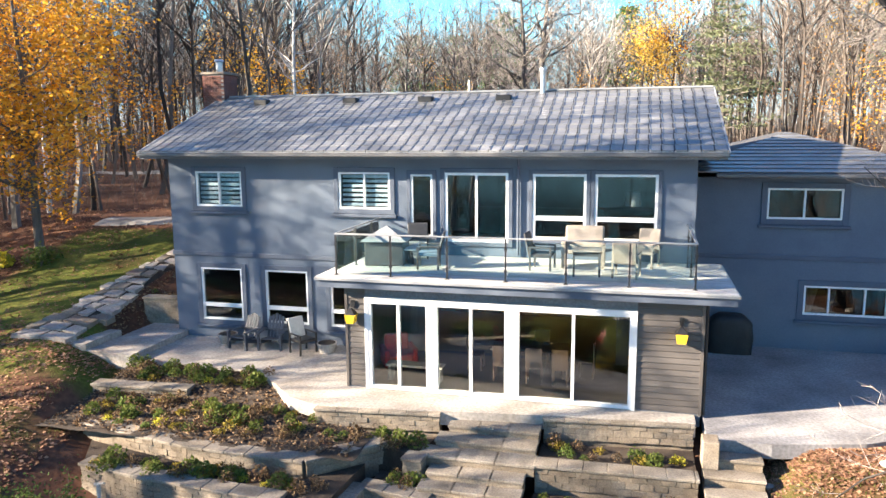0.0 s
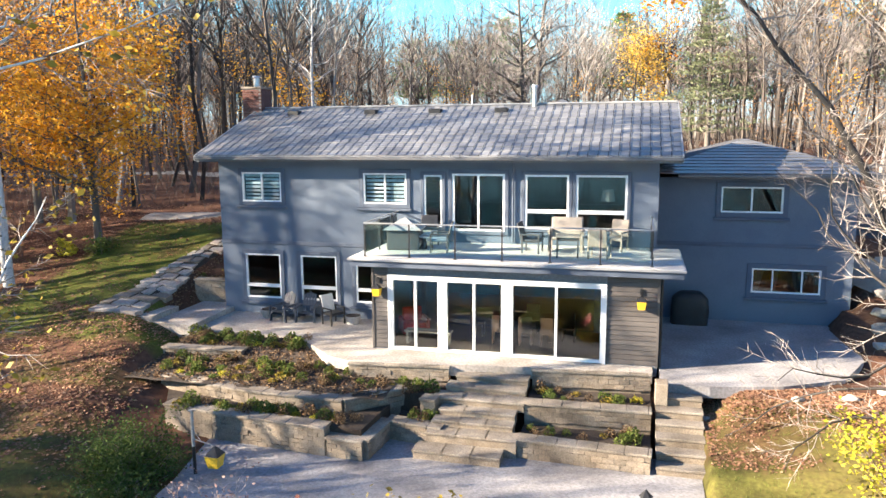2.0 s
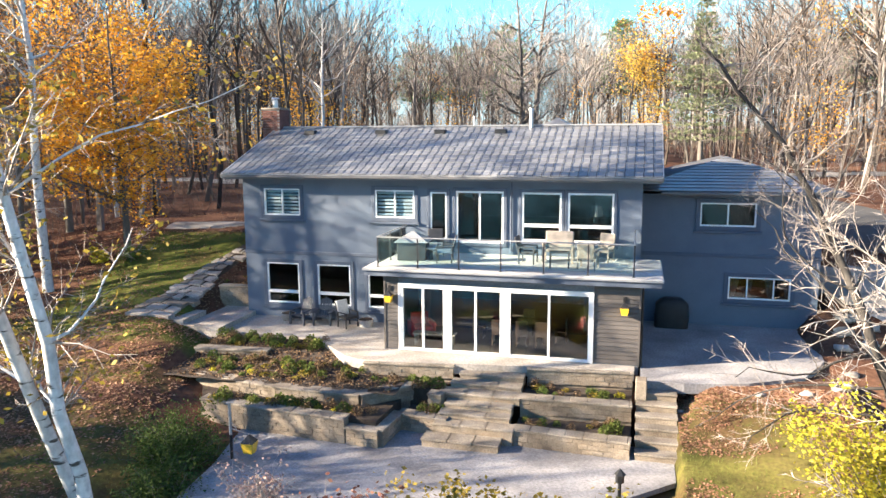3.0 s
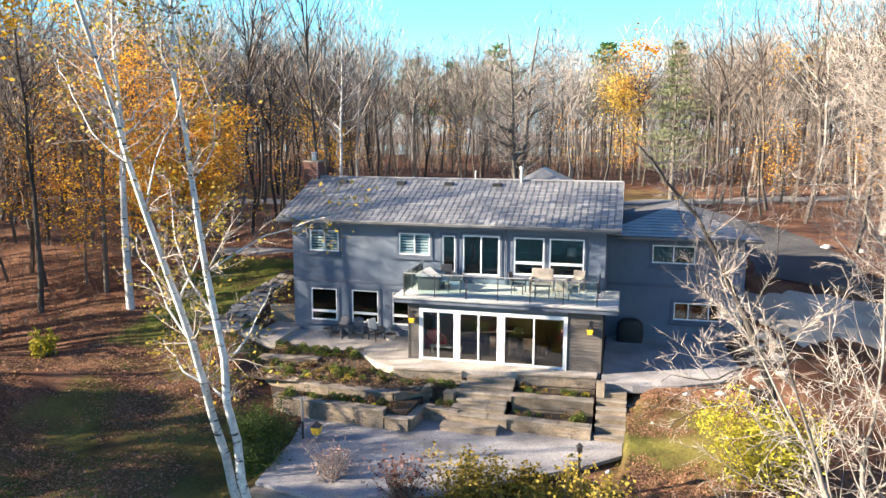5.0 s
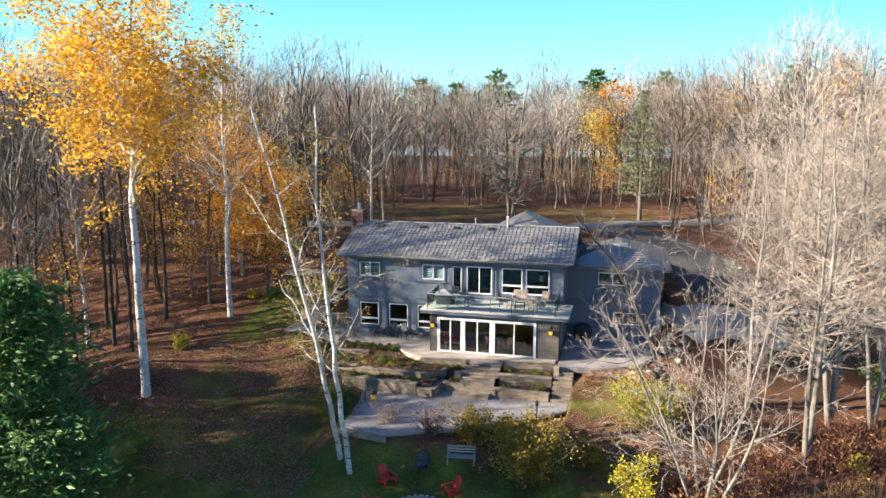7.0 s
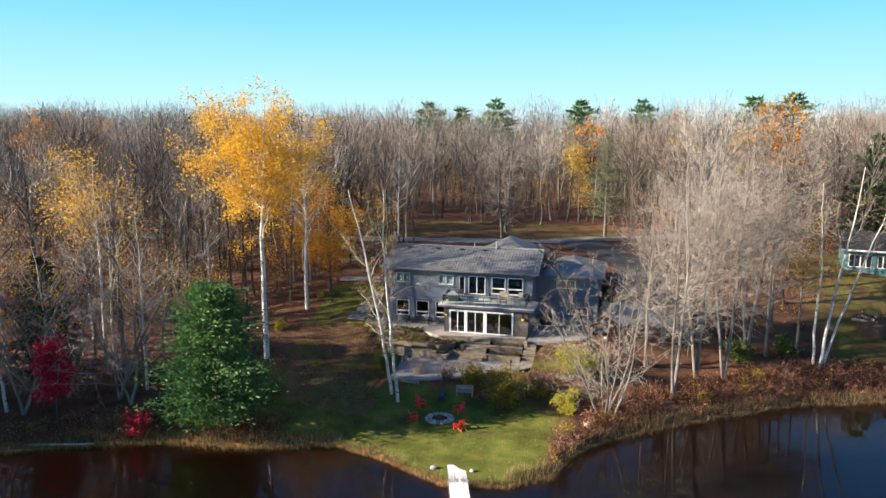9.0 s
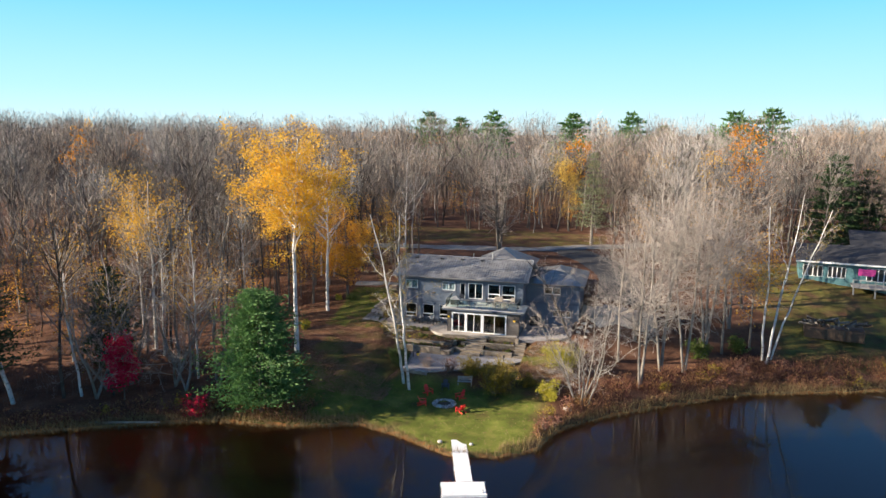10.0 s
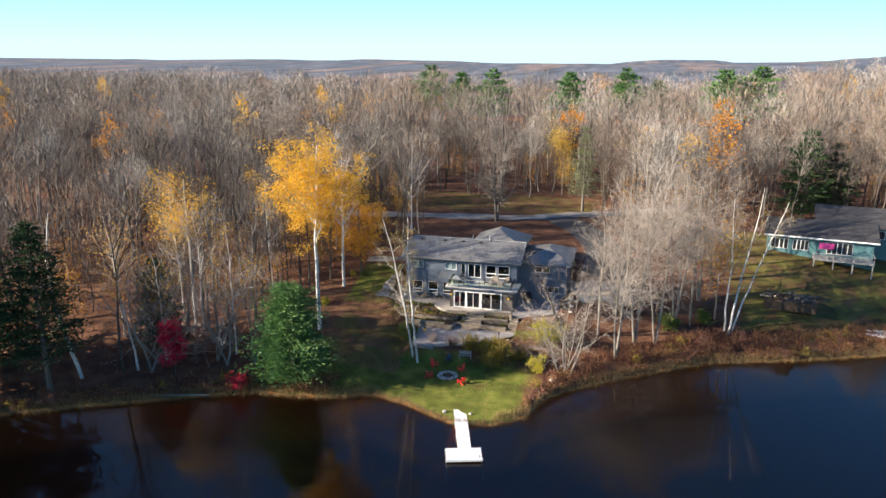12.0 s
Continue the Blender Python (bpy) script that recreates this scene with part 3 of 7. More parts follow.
class Growth:
    def __init__(self, seed):
        self.rng, self.pieces, self.tips, self.last, self.mark = np.random.default_rng(seed), [], [], 3, 0

    def limb(self, p, way, length, r, level, spec):
        """One limb, and what grows from it. spec: a row for each level of (pieces, wobble, lift, children, child length, child angle, start)."""
        count, wobble, lift, kids, share, angle, begin = spec[level]
        self.last = len(spec) - 1
        p, way = np.array(p, float), np.array(way, float)
        if level < 2:
            self.mark += 1
        mine = self.mark
        for i in range(count):
            way = way + self.rng.normal(0, wobble, 3) + (0, 0, lift)
            way /= np.linalg.norm(way)
            q = p + way * length / count
            a, b = r * (1 - 0.85 * i / count), r * (1 - 0.85 * (i + 1) / count)
            self.pieces.append((*p, *q, a, b, level, mine))
            done = (i + 1) / count
            if level + 1 < len(spec) and done >= begin:
                many = kids / (count * (1 - begin) + 1)
                for _ in range(int(many) + (self.rng.random() < many % 1)):
                    side = self.rng.normal(0, 1, 3)
                    side -= way * (side @ way)
                    side /= np.linalg.norm(side)
                    tilt = radians(angle * self.rng.uniform(0.7, 1.25))
                    start = p + (q - p) * self.rng.random()
                    long = length * share * self.rng.uniform(0.6, 1.15) * (1.15 - 0.55 * done)
                    self.limb(start, way * math.cos(tilt) + side * math.sin(tilt), long, b * (0.5 if level == 0 else 0.4) + 0.003, level + 1, spec)
            p = q
        self.tips.append((*p, level))

    def mesh(self, name, levels, sides, least=0.0):
        """The limbs of those levels as triangles; the finest level becomes flat slivers."""
        d = np.array([s for s in self.pieces if s[8] in levels])
        out, faces, n = [], [], 0
        for lv in levels:
            e = d[d[:, 8] == lv]
            if not len(e):
                continue
            if lv == self.last:
                way = e[:, 3:6] - e[:, :3]
                s = np.cross(way, self.rng.normal(0, 1, way.shape))
                s *= np.maximum(e[:, 6:7], least) / (np.linalg.norm(s, axis=1)[:, None] + 1e-9)
                v, f = np.stack([e[:, :3] - s, e[:, :3] + s, e[:, 3:6]], 1).reshape(-1, 3), np.arange(3 * len(e)).reshape(-1, 3)
            else:
                v, f = tubes(e[:, :3], e[:, 3:6], np.maximum(e[:, 6], least), np.maximum(e[:, 7], least * 0.6), sides.get(lv, 3))
                f = np.concatenate([f[:, [0, 1, 2]], f[:, [0, 2, 3]]])
            out.append(v)
            faces.append(f + n)
            n += len(v)
        return mesh_of(name, np.concatenate(out), np.concatenate(faces), smooth=True)

    def each(self, name, level, sides, least, mat, parent):
        """Every limb of one level as a part of its own."""
        rows = [s for s in self.pieces if s[8] == level]
        for mark in sorted({s[9] for s in rows}):
            e = np.array([s for s in rows if s[9] == mark])
            part(name, mesh_of(name, *sweep(np.r_[e[:1, :3], e[:, 3:6]], np.maximum(np.r_[e[:1, 6], e[:, 7]], least * 0.7), sides), smooth=True), mat, parent)

    def dome(self, height, radius, crown, limbs, shoots, twigs, stems=1, fan=0.0, lean=(0, 0)):
        """A tree with a rounded crown: crown is (height of its middle, half height, half width), limbs bend out to its hull."""
        rng = self.rng
        mid_h, half_h, half_w = crown
        for s in range(stems):
            a0 = 2 * math.pi * (s + 0.4 * rng.random()) / stems
            k = 1.0 if s == 0 else rng.uniform(0.78, 0.97)
            top = np.array((lean[0] + fan * math.cos(a0), lean[1] + fan * math.sin(a0), 0)) * height + (0, 0, height * 0.94 * k)
            foot = np.array((0.14 * s * math.cos(a0), 0.14 * s * math.sin(a0), -0.25))
            u = np.linspace(0, 1, 9)[:, None]
            line = foot + (top - foot) * u + np.cumsum(rng.normal(0, 0.008 * height, (9, 3)) * (1, 1, 0), 0) * u
            self.mark += 1
            for i in range(8):
                self.pieces.append((*line[i], *line[i + 1], radius * k * (1 - 0.105 * i), radius * k * (1 - 0.105 * (i + 1)), 0, self.mark))
            centre = line[5] * (1, 1, 0) + (0, 0, mid_h * k)
            low = (mid_h - half_h) / height
            for n in range(limbs):
                way = rng.normal(0, 1, 3)
                way[2] = rng.uniform(-0.75, 1.3)
                way /= np.linalg.norm(way)
                hull = centre + way * (half_w, half_w, half_h) * rng.uniform(0.62, 1.0)
                f = np.clip((hull[2] / (height * k) - rng.uniform(0.02, 0.15)) * 0.95, max(0.12, low * 0.8), 0.97)
                i = min(7, int(f * 8))
                start = line[i] + (line[i + 1] - line[i]) * (f * 8 - i)
                bend = start + (hull - start) * 0.5 + (0, 0, -0.06 * height * rng.uniform(-0.2, 1))
                t = np.linspace(0, 1, 6)[:, None]
                arc = start * (1 - t) ** 2 + bend * 2 * t * (1 - t) + hull * t * t
                arc[1:] += rng.normal(0, 0.016 * height, (5, 3)) * t[1:]
                r = np.maximum(radius * k * (1 - 0.84 * f) * 0.5 * (1 - 0.8 * np.linspace(0, 1, 6)), 0.012)
                self.mark += 1
                for j in range(5):
                    self.pieces.append((*arc[j], *arc[j + 1], r[j], r[j + 1], 1, self.mark))
                for _ in range(shoots):
                    j = rng.integers(1, 6)
                    go = (arc[j] - arc[j - 1]) / np.linalg.norm(arc[j] - arc[j - 1]) + rng.normal(0, 0.75, 3) + (0, 0, 0.1)
                    go /= np.linalg.norm(go)
                    p = arc[j - 1] + (arc[j] - arc[j - 1]) * rng.random()
                    long = height * rng.uniform(0.04, 0.085)
                    q = p + go * long
                    e = q + (go + rng.normal(0, 0.35, 3)) * long * 0.7
                    self.pieces.append((*p, *q, r[j] * 0.5, r[j] * 0.34, 2, self.mark))
                    self.pieces.append((*q, *e, r[j] * 0.34, r[j] * 0.16, 2, self.mark))
                    for _ in range(twigs):
                        b = p + (q - p) * rng.uniform(0.2, 1) if rng.random() < 0.4 else q + (e - q) * rng.random()
                        w = go + rng.normal(0, 0.65, 3)
                        w *= height * rng.uniform(0.018, 0.05) / np.linalg.norm(w)
                        self.pieces.append((*b, *(b + w), 0.004, 0.002, 3, self.mark))

    def ends(self, level):
        return np.array([(s[3], s[4], s[5]) for s in self.pieces if s[8] >= level])


def leaves(rng, centres, count, spread, size, flat=0.4):
    """Small folded quads scattered round the centres."""
    c = centres[rng.integers(0, len(centres), count)] + rng.normal(0, spread, (count, 3))
    a = rng.normal(0, 1, (count, 3)) * (1, 1, flat)
    a /= np.linalg.norm(a, axis=1)[:, None]
    b = np.cross(a, rng.normal(0, 1, (count, 3)))
    b /= np.linalg.norm(b, axis=1)[:, None]
    s = rng.uniform(0.6, 1.3, (count, 1)) * size
    a, b = a * s, b * s * 0.6
    verts = np.stack([c - a, c + b, c + a, c - b], 1)
    return verts.reshape(-1, 3), np.arange(count * 4).reshape(-1, 4)


# rows of (pieces, wobble, lift, children, child length, child angle, start) from trunk to twig
TWIGS = (1, 0.1, 0.05, 0, 0, 0, 0)
BROAD = [(9, 0.045, 0.05, 22, 0.42, 52, 0.28), (6, 0.16, 0.06, 9, 0.42, 46, 0.2), (3, 0.2, 0.05, 13, 0.45, 44, 0.15), TWIGS]
MANY = [(7, 0.08, 0.03, 11, 0.5, 46, 0.2), (6, 0.16, 0.04, 9, 0.42, 46, 0.15), (3, 0.22, 0.02, 12, 0.45, 46, 0.1), TWIGS]
SAPLING = [(6, 0.06, 0.05, 10, 0.45, 52, 0.2), (4, 0.16, 0.05, 7, 0.42, 46, 0.2), TWIGS]
SPREAD = [(7, 0.1, 0.02, 15, 0.6, 55, 0.2), (7, 0.17, 0.05, 9, 0.42, 48, 0.15), (3, 0.22, 0.03, 13, 0.45, 46, 0.1), TWIGS]


def bare_tree(name, seed, place, height, radius, spec, bark, twig, label, category="tree", lean=(0, 0, 1), group="", leaf=None, leaf_count=0, leaf_size=0.12, leaf_spread=0.3, leaf_level=2, stems=1, twig_least=0.008, fan=0.25, leaf_above=0.0):
    """A leafless or thinly leaved tree: trunk, limbs and, where given, leaves. Several stems may rise from one foot."""
    g = Growth(seed)
    for s in range(stems):
        way = np.array(lean, float)
        if stems > 1:
            a = 2 * math.pi * (s + g.rng.random() * 0.5) / stems
            way = way + fan * np.array([math.cos(a), math.sin(a), 0])
        k = 1.0 if s == 0 else g.rng.uniform(0.7, 1.0)
        g.limb((0.12 * s * math.cos(s), 0.12 * s * math.sin(s), -0.25), way / np.linalg.norm(way), height * k, radius * k, 0, spec)
    t = thing(name, label, category, group, at=at_ground(*place))
    g.each("trunk", 0, 9, 0.012, bark, t)
    g.each("limb", 1, 5, 0.012, bark, t)
    part("crown", g.mesh("crown", [2, 3], {2: 3, 3: 3}, twig_least), twig, t)
    if leaf:
        ends = g.ends(leaf_level)
        ends = ends[ends[:, 2] > leaf_above * height]
        v, f = leaves(g.rng, ends, leaf_count, leaf_spread, leaf_size)
        part("foliage", mesh_of("foliage", v, f), leaf, t)
    return t


def dome_tree(name, seed, place, height, radius, crown, bark, twig, label, group="", limbs=16, shoots=8, twigs=6, stems=1, fan=0.0, lean=(0, 0), twig_least=0.008, leaf=None, leaf_count=0, leaf_size=0.12, leaf_spread=0.4, leaf_level=2):
    """A tree with a rounded crown, bare or with leaves left on its shoots."""
    g = Growth(seed)
    g.dome(height, radius, crown, limbs, shoots, twigs, stems, fan, lean)
    t = thing(name, label, "tree", group, at=at_ground(*place))
    g.each("trunk", 0, 9, 0.012, bark, t)
    g.each("limb", 1, 5, 0.012, bark, t)
    part("crown", g.mesh("crown", [2, 3], {2: 3}, twig_least), twig, t)
    if leaf:
        v, f = leaves(g.rng, g.ends(leaf_level), leaf_count, leaf_spread, leaf_size)
        part("foliage", mesh_of("foliage", v, f), leaf, t)
    return t


def conifer(name, seed, place, height, width, label, needle=None, bark=None, bare=0.08, droop=0.0, layers=26, tufts=16, tuft=0.5, airy=1.0, group="", blunt=0.8):
    """A pine: a straight trunk, whorls of limbs, and needle tufts along them."""
    rng = np.random.default_rng(seed)
    trunk, limbs, n_v, n_f, count = [], [], [], [], 0
    zs = np.linspace(0, height, 9)
    for a, b in zip(zs[:-1], zs[1:]):
        trunk.append((0, 0, a - 0.2, 0, 0, b, 0.017 * height * (1 - a / height) + 0.02, 0.017 * height * (1 - b / height) + 0.02))
    for layer in range(layers):
        h = bare + (1 - bare) * (layer + rng.random() * 0.6) / layers
        reach = width / 2 * (math.sin(math.pi * min(1, (1 - h) * 1.12 + 0.02) * 0.5) ** blunt) * rng.uniform(0.72, 1.14)
        for a in rng.uniform(0, 2 * math.pi) + np.arange(int(6 * airy)) * 2 * math.pi / int(6 * airy) + rng.normal(0, 0.25, int(6 * airy)):
            long = reach * rng.uniform(0.55, 1.15)
            rise = (0.25 - droop + 0.45 * h) * long
            foot = np.array((0, 0, h * height))
            tip = foot + (math.cos(a) * long, math.sin(a) * long, rise * 0.5)
            limbs.append((*foot, *tip, 0.012 + 0.012 * long, 0.006))
            k = max(3, int(1.7 * tufts * (0.35 + long / (width / 2))))
            along = rng.uniform(0.25, 1.02, k) ** 0.8
            c = foot + (tip - foot) * along[:, None] + rng.normal(0, 1, (k, 3)) * (0.16 * long + 0.1, 0.16 * long + 0.1, 0.1)
            out = np.array((math.cos(a), math.sin(a), 0.25)) + rng.normal(0, 0.55, (k, 3))
            out /= np.linalg.norm(out, axis=1)[:, None]
            side = np.cross(out, rng.normal(0, 1, (k, 3)))
            side /= np.linalg.norm(side, axis=1)[:, None]
            s = tuft * rng.uniform(0.6, 1.25, (k, 1))
            up = np.cross(side, out)
            for w in (side, up):
                n_v.append(np.stack([c - out * s * 0.3, c + w * s * 0.15 + out * s * 0.1, c + out * s * 0.8, c - w * s * 0.15 + out * s * 0.1], 1).reshape(-1, 3))
                count += k
    t = thing(name, label, "tree", group, at=at_ground(*place))
    d = np.array(trunk)
    part("trunk", mesh_of("trunk", *tubes(d[:, :3], d[:, 3:6], d[:, 6], d[:, 7], 8), smooth=True), bark or BARK, t)
    d = np.array(limbs)
    part("limb", mesh_of("limb", *tubes(d[:, :3], d[:, 3:6], d[:, 6], d[:, 7], 3)), bark or BARK, t)
    part("foliage", mesh_of("foliage", np.concatenate(n_v), np.arange(count * 4).reshape(-1, 4)), needle or NEEDLE, t)
    return t


def shrub(name, seed, place, height, width, leaf, label, count=1500, size=0.09, stems=16, twig=None, z=None):
    rng = np.random.default_rng(seed)
    g = Growth(seed)
    spec = [(3, 0.12, 0.03, 5, 0.5, 38, 0.3), (2, 0.2, 0.0, 5, 0.5, 40, 0.1), TWIGS]
    for s in range(stems):
        a, lean = rng.uniform(0, 2 * math.pi), rng.uniform(0.05, 1.0)
        way = np.array((math.cos(a) * lean * width / height * 0.6, math.sin(a) * lean * width / height * 0.6, 1.0))
        g.limb((0.1 * width * math.cos(a) * lean, 0.1 * width * math.sin(a) * lean, -0.1), way / np.linalg.norm(way), height * rng.uniform(0.6, 0.95), 0.012 + 0.008 * height, 0, spec)
    t = thing(name, label, "shrub", at=at_ground(*place) if z is None else (*place, z))
    part("stem", g.mesh("stem", [0, 1, 2], {0: 4, 1: 3, 2: 3}, 0.006), twig or TWIG, t)
    if count:
        v, f = leaves(rng, g.ends(1), count, 0.05 * width, size)
        part("foliage", mesh_of("foliage", v, f), leaf, t)
    return t


# ---------------------------------------------------------------- the house
house = thing("house", "two-storey grey-blue stucco house with grey tiled roof and walk-out level", "house")


def pierced(bm, u0, u1, z0, z1, near, far, openings, along="x"):
    """A wall between near and far with openings (u0, u1, z0, z1), as blocks round them."""
    us = sorted({u0, u1, *[v for o in openings for v in o[:2]]})
    for a, b in zip(us[:-1], us[1:]):
        mid = (a + b) / 2
        holes = sorted((o[2], o[3]) for o in openings if o[0] < mid < o[1])
        z = z0
        for lo, hi in [*holes, (z1, z1)]:
            if lo > z + 1e-4:
                box(bm, *((a, b, near, far) if along == "x" else (near, far, a, b)), z, lo)
            z = max(z, hi)
    bmesh.ops.remove_doubles(bm, verts=bm.verts, dist=1e-4)
    return bm


W1, W2, LITE = (1.0, 2.66, 4.42, 5.55), (6.0, 7.68, 4.42, 5.55), (8.34, 9.02, 3.62, 5.5)
SLIDER, W3, W4 = (9.4, 11.32, 3.5, 5.56), (12.03, 13.56, 3.64, 5.54), (13.8, 15.52, 3.64, 5.54)
W5, W6, W7 = (1.0, 2.5, 0.62, 2.38), (3.35, 4.84, 0.62, 2.38), (5.62, 7.1, 0.62, 2.38)
UNITS = [(8.19, 9.86), (10.0, 11.92), (12.12, 14.97)]

part("wall", pierced(bmesh.new(), 0, 16.54, -0.4, 6.14, 0, 0.25, [W1, W2, LITE, SLIDER, W3, W4, W5, W6, W7, (9.0, 14.5, 0.0, 2.3)]), STUCCO, house, "grey-blue stucco front wall")
for row in ((0, 0.25, 0.25, 8.9, -0.4, 6.14), (16.29, 16.54, 0.25, 8.9, -0.4, 6.14), (0.25, 16.29, 8.65, 8.9, -0.4, 6.14)):
    part("wall", boxes(row), STUCCO, house)
for x0, x1 in ((0, 0.25), (16.29, 16.54)):
    gable = bmesh.new()
    v = [gable.verts.new((x, y, z)) for x in (x0, x1) for y, z in ((0.02, 6.14), (8.88, 6.14), (4.46, 7.9))]
    gable.faces.new(v[:3][::-1])
    gable.faces.new(v[3:])
    for i in range(3):
        gable.faces.new((v[i], v[(i + 1) % 3], v[3 + (i + 1) % 3], v[3 + i]))
    part("wall", gable, STUCCO, house, "stucco gable end")
part("belt_course", boxes((-0.03, 7.5, -0.05, -0.002, 2.76, 2.9), bevel=0.012), TRIM, house, "raised stucco band between the storeys")
part("floor", boxes((0.25, 16.29, 0.25, 8.65, 2.75, 3.05)), ROOMFLOOR, house)
part("floor", boxes((0.25, 16.29, 0.25, 8.65, -0.25, 0.0), (7.75, 16.4, -3.3, 0.0, -0.25, 0.0)), ROOMFLOOR, house)
part("ceiling", boxes((0.25, 16.29, 0.25, 8.65, 5.75, 5.85)), ROOM, house)
part("partition", boxes((0.25, 16.29, 5.2, 5.3, 3.05, 5.75), (0.25, 16.29, 5.2, 5.3, 0.0, 2.75), (5.2, 5.3, 0.25, 5.2, 3.05, 5.75), (8.0, 8.1, 0.25, 5.2, 3.05, 5.75),
                        (3.0, 3.1, 0.25, 5.2, 0, 2.75), (5.2, 5.3, 0.25, 5.2, 0, 2.75)), ROOM, house, "plain inner walls")


def window(parent, o, y, posts=(), rails=(), name="window", label="", frame_w=0.06, surround=0.15, sill=True, slats=0, out=0.03, glazing=None):
    """A white framed window or sliding door in a wall whose outer face is at y: frame, panes, sill, stucco surround, blind."""
    x0, x1, z0, z1 = o
    bm = boxes((x0, x0 + frame_w, y - out, y + 0.1, z0, z1), (x1 - frame_w, x1, y - out, y + 0.1, z0, z1),
               (x0 + frame_w, x1 - frame_w, y - out, y + 0.1, z0, z0 + frame_w), (x0 + frame_w, x1 - frame_w, y - out, y + 0.1, z1 - frame_w, z1))
    for u, w in posts:
        box(bm, u - w / 2, u + w / 2, y - out + 0.01, y + 0.09, z0 + frame_w, z1 - frame_w)
    us = [x0, *[u for u, _ in posts], x1]
    for v, w in rails:
        for a, b in zip(us[:-1], us[1:]):
            box(bm, a + 0.03, b - 0.03, y - out + 0.014, y + 0.085, v - w / 2, v + w / 2)
    w_ob = part(name, bm, WHITE, parent, label)
    vs = [z0, *[v for v, _ in rails], z1]
    for a, b in zip(us[:-1], us[1:]):
        for c, d in zip(vs[:-1], vs[1:]):
            pane = part("pane", boxes((a + 0.03, b - 0.03, y + 0.035, y + 0.043, c + 0.03, d - 0.03)), glazing or PANE, w_ob)
            pane.visible_shadow = False
    if surround:
        s = surround
        part("surround", boxes((x0 - s, x0, y - 0.055, y - 0.002, z0 - s, z1 + s), (x1, x1 + s, y - 0.055, y - 0.002, z0 - s, z1 + s), (x0, x1, y - 0.055, y - 0.002, z1, z1 + s),
                               (x0, x1, y - 0.055, y - 0.002, z0 - s, z0), bevel=0.01), TRIM, w_ob)
    if sill:
        part("sill", boxes((x0 - surround - 0.07, x1 + surround + 0.07, y - 0.13, y - 0.003, z0 - surround - 0.1, z0 - surround - 0.004), bevel=0.015), TRIM, w_ob)
    for i in range(slats):
        z = z0 + frame_w + (z1 - z0 - 2 * frame_w) * (i + 0.5) / slats
        h = (z1 - z0 - 2 * frame_w) / slats * 0.31
        part("slat", boxes((x0 + 0.08, x1 - 0.08, y + 0.12, y + 0.126, z - h, z + h)), SLAT, w_ob)
    return w_ob


for o in (W1, W2):
    window(house, o, 0, [((o[0] + o[1]) / 2, 0.05)], slats=7, label="white slider window with a striped blind", glazing=BLINDPANE)
window(house, LITE, 0, sill=False, surround=0.12, label="narrow white fixed window")
window(house, SLIDER, 0, [((SLIDER[0] + SLIDER[1]) / 2, 0.07)], name="sliding_door", label="white sliding glass door to the deck", frame_w=0.08, surround=0.13, sill=False)
for o in (W3, W4):
    window(house, o, 0, [], [(4.26, 0.13)], label="white picture window over an awning pane", frame_w=0.075, surround=0.11)
for o in (W5, W6, W7):
    window(house, o, 0, [], [(1.12, 0.13)], label="white picture window over an awning pane", frame_w=0.06)
part("table_lamp_shade", rod(bmesh.new(), (14.85, 0.62, 4.6), (14.85, 0.62, 5.0), 0.24, 0.19, 14), WHITE, house, "pale lamp shade behind the window")
part("table_lamp_foot", boxes((14.8, 14.9, 0.57, 0.67, 3.9, 4.6), (14.5, 15.2, 0.4, 0.9, 3.85, 3.9), (14.55, 15.15, 0.45, 0.85, 3.05, 3.85)), DARKWOOD, house)

# walk-out room under the deck
ROOM_X0, ROOM_X1, ROOM_Y = 7.56, 16.58, -3.49
part("wall", pierced(bmesh.new(), ROOM_X0, ROOM_X1, -0.3, 2.86, ROOM_Y + 0.02, ROOM_Y + 0.22, [(8.17, 14.99, 0.0, 2.44)]), SOFFIT, house, "dark board wall round the glass doors")
for row in ((ROOM_X0 + 0.02, ROOM_X0 + 0.2, ROOM_Y + 0.22, -0.005, -0.3, 2.86), (ROOM_X1 - 0.2, ROOM_X1 - 0.02, ROOM_Y + 0.22, -0.005, -0.3, 2.86)):
    part("wall", boxes(row), SOFFIT, house)
for n, (a, b) in enumerate(UNITS):
    window(house, (a, b, 0.02, 2.42), ROOM_Y, [((a + b) / 2, 0.075)], name="sliding_door", label="white framed sliding glass door to the patio", frame_w=0.085, surround=0, sill=False, out=0.05, glazing=DOORPANE)
for x0, x1 in ((9.86, 10.0), (11.92, 12.12)):
    part("door_mullion", boxes((x0, x1, ROOM_Y - 0.06, ROOM_Y + 0.1, 0.02, 2.42)), WHITE, house, "white post between the doors")
part("door_trim", boxes((8.1, 15.06, ROOM_Y - 0.065, ROOM_Y + 0.05, 2.42, 2.5), (8.1, 8.19, ROOM_Y - 0.065, ROOM_Y + 0.05, 0.0, 2.42), (14.97, 15.06, ROOM_Y - 0.065, ROOM_Y + 0.05, 0.0, 2.42)), WHITE, house, "white casing")
board = {}


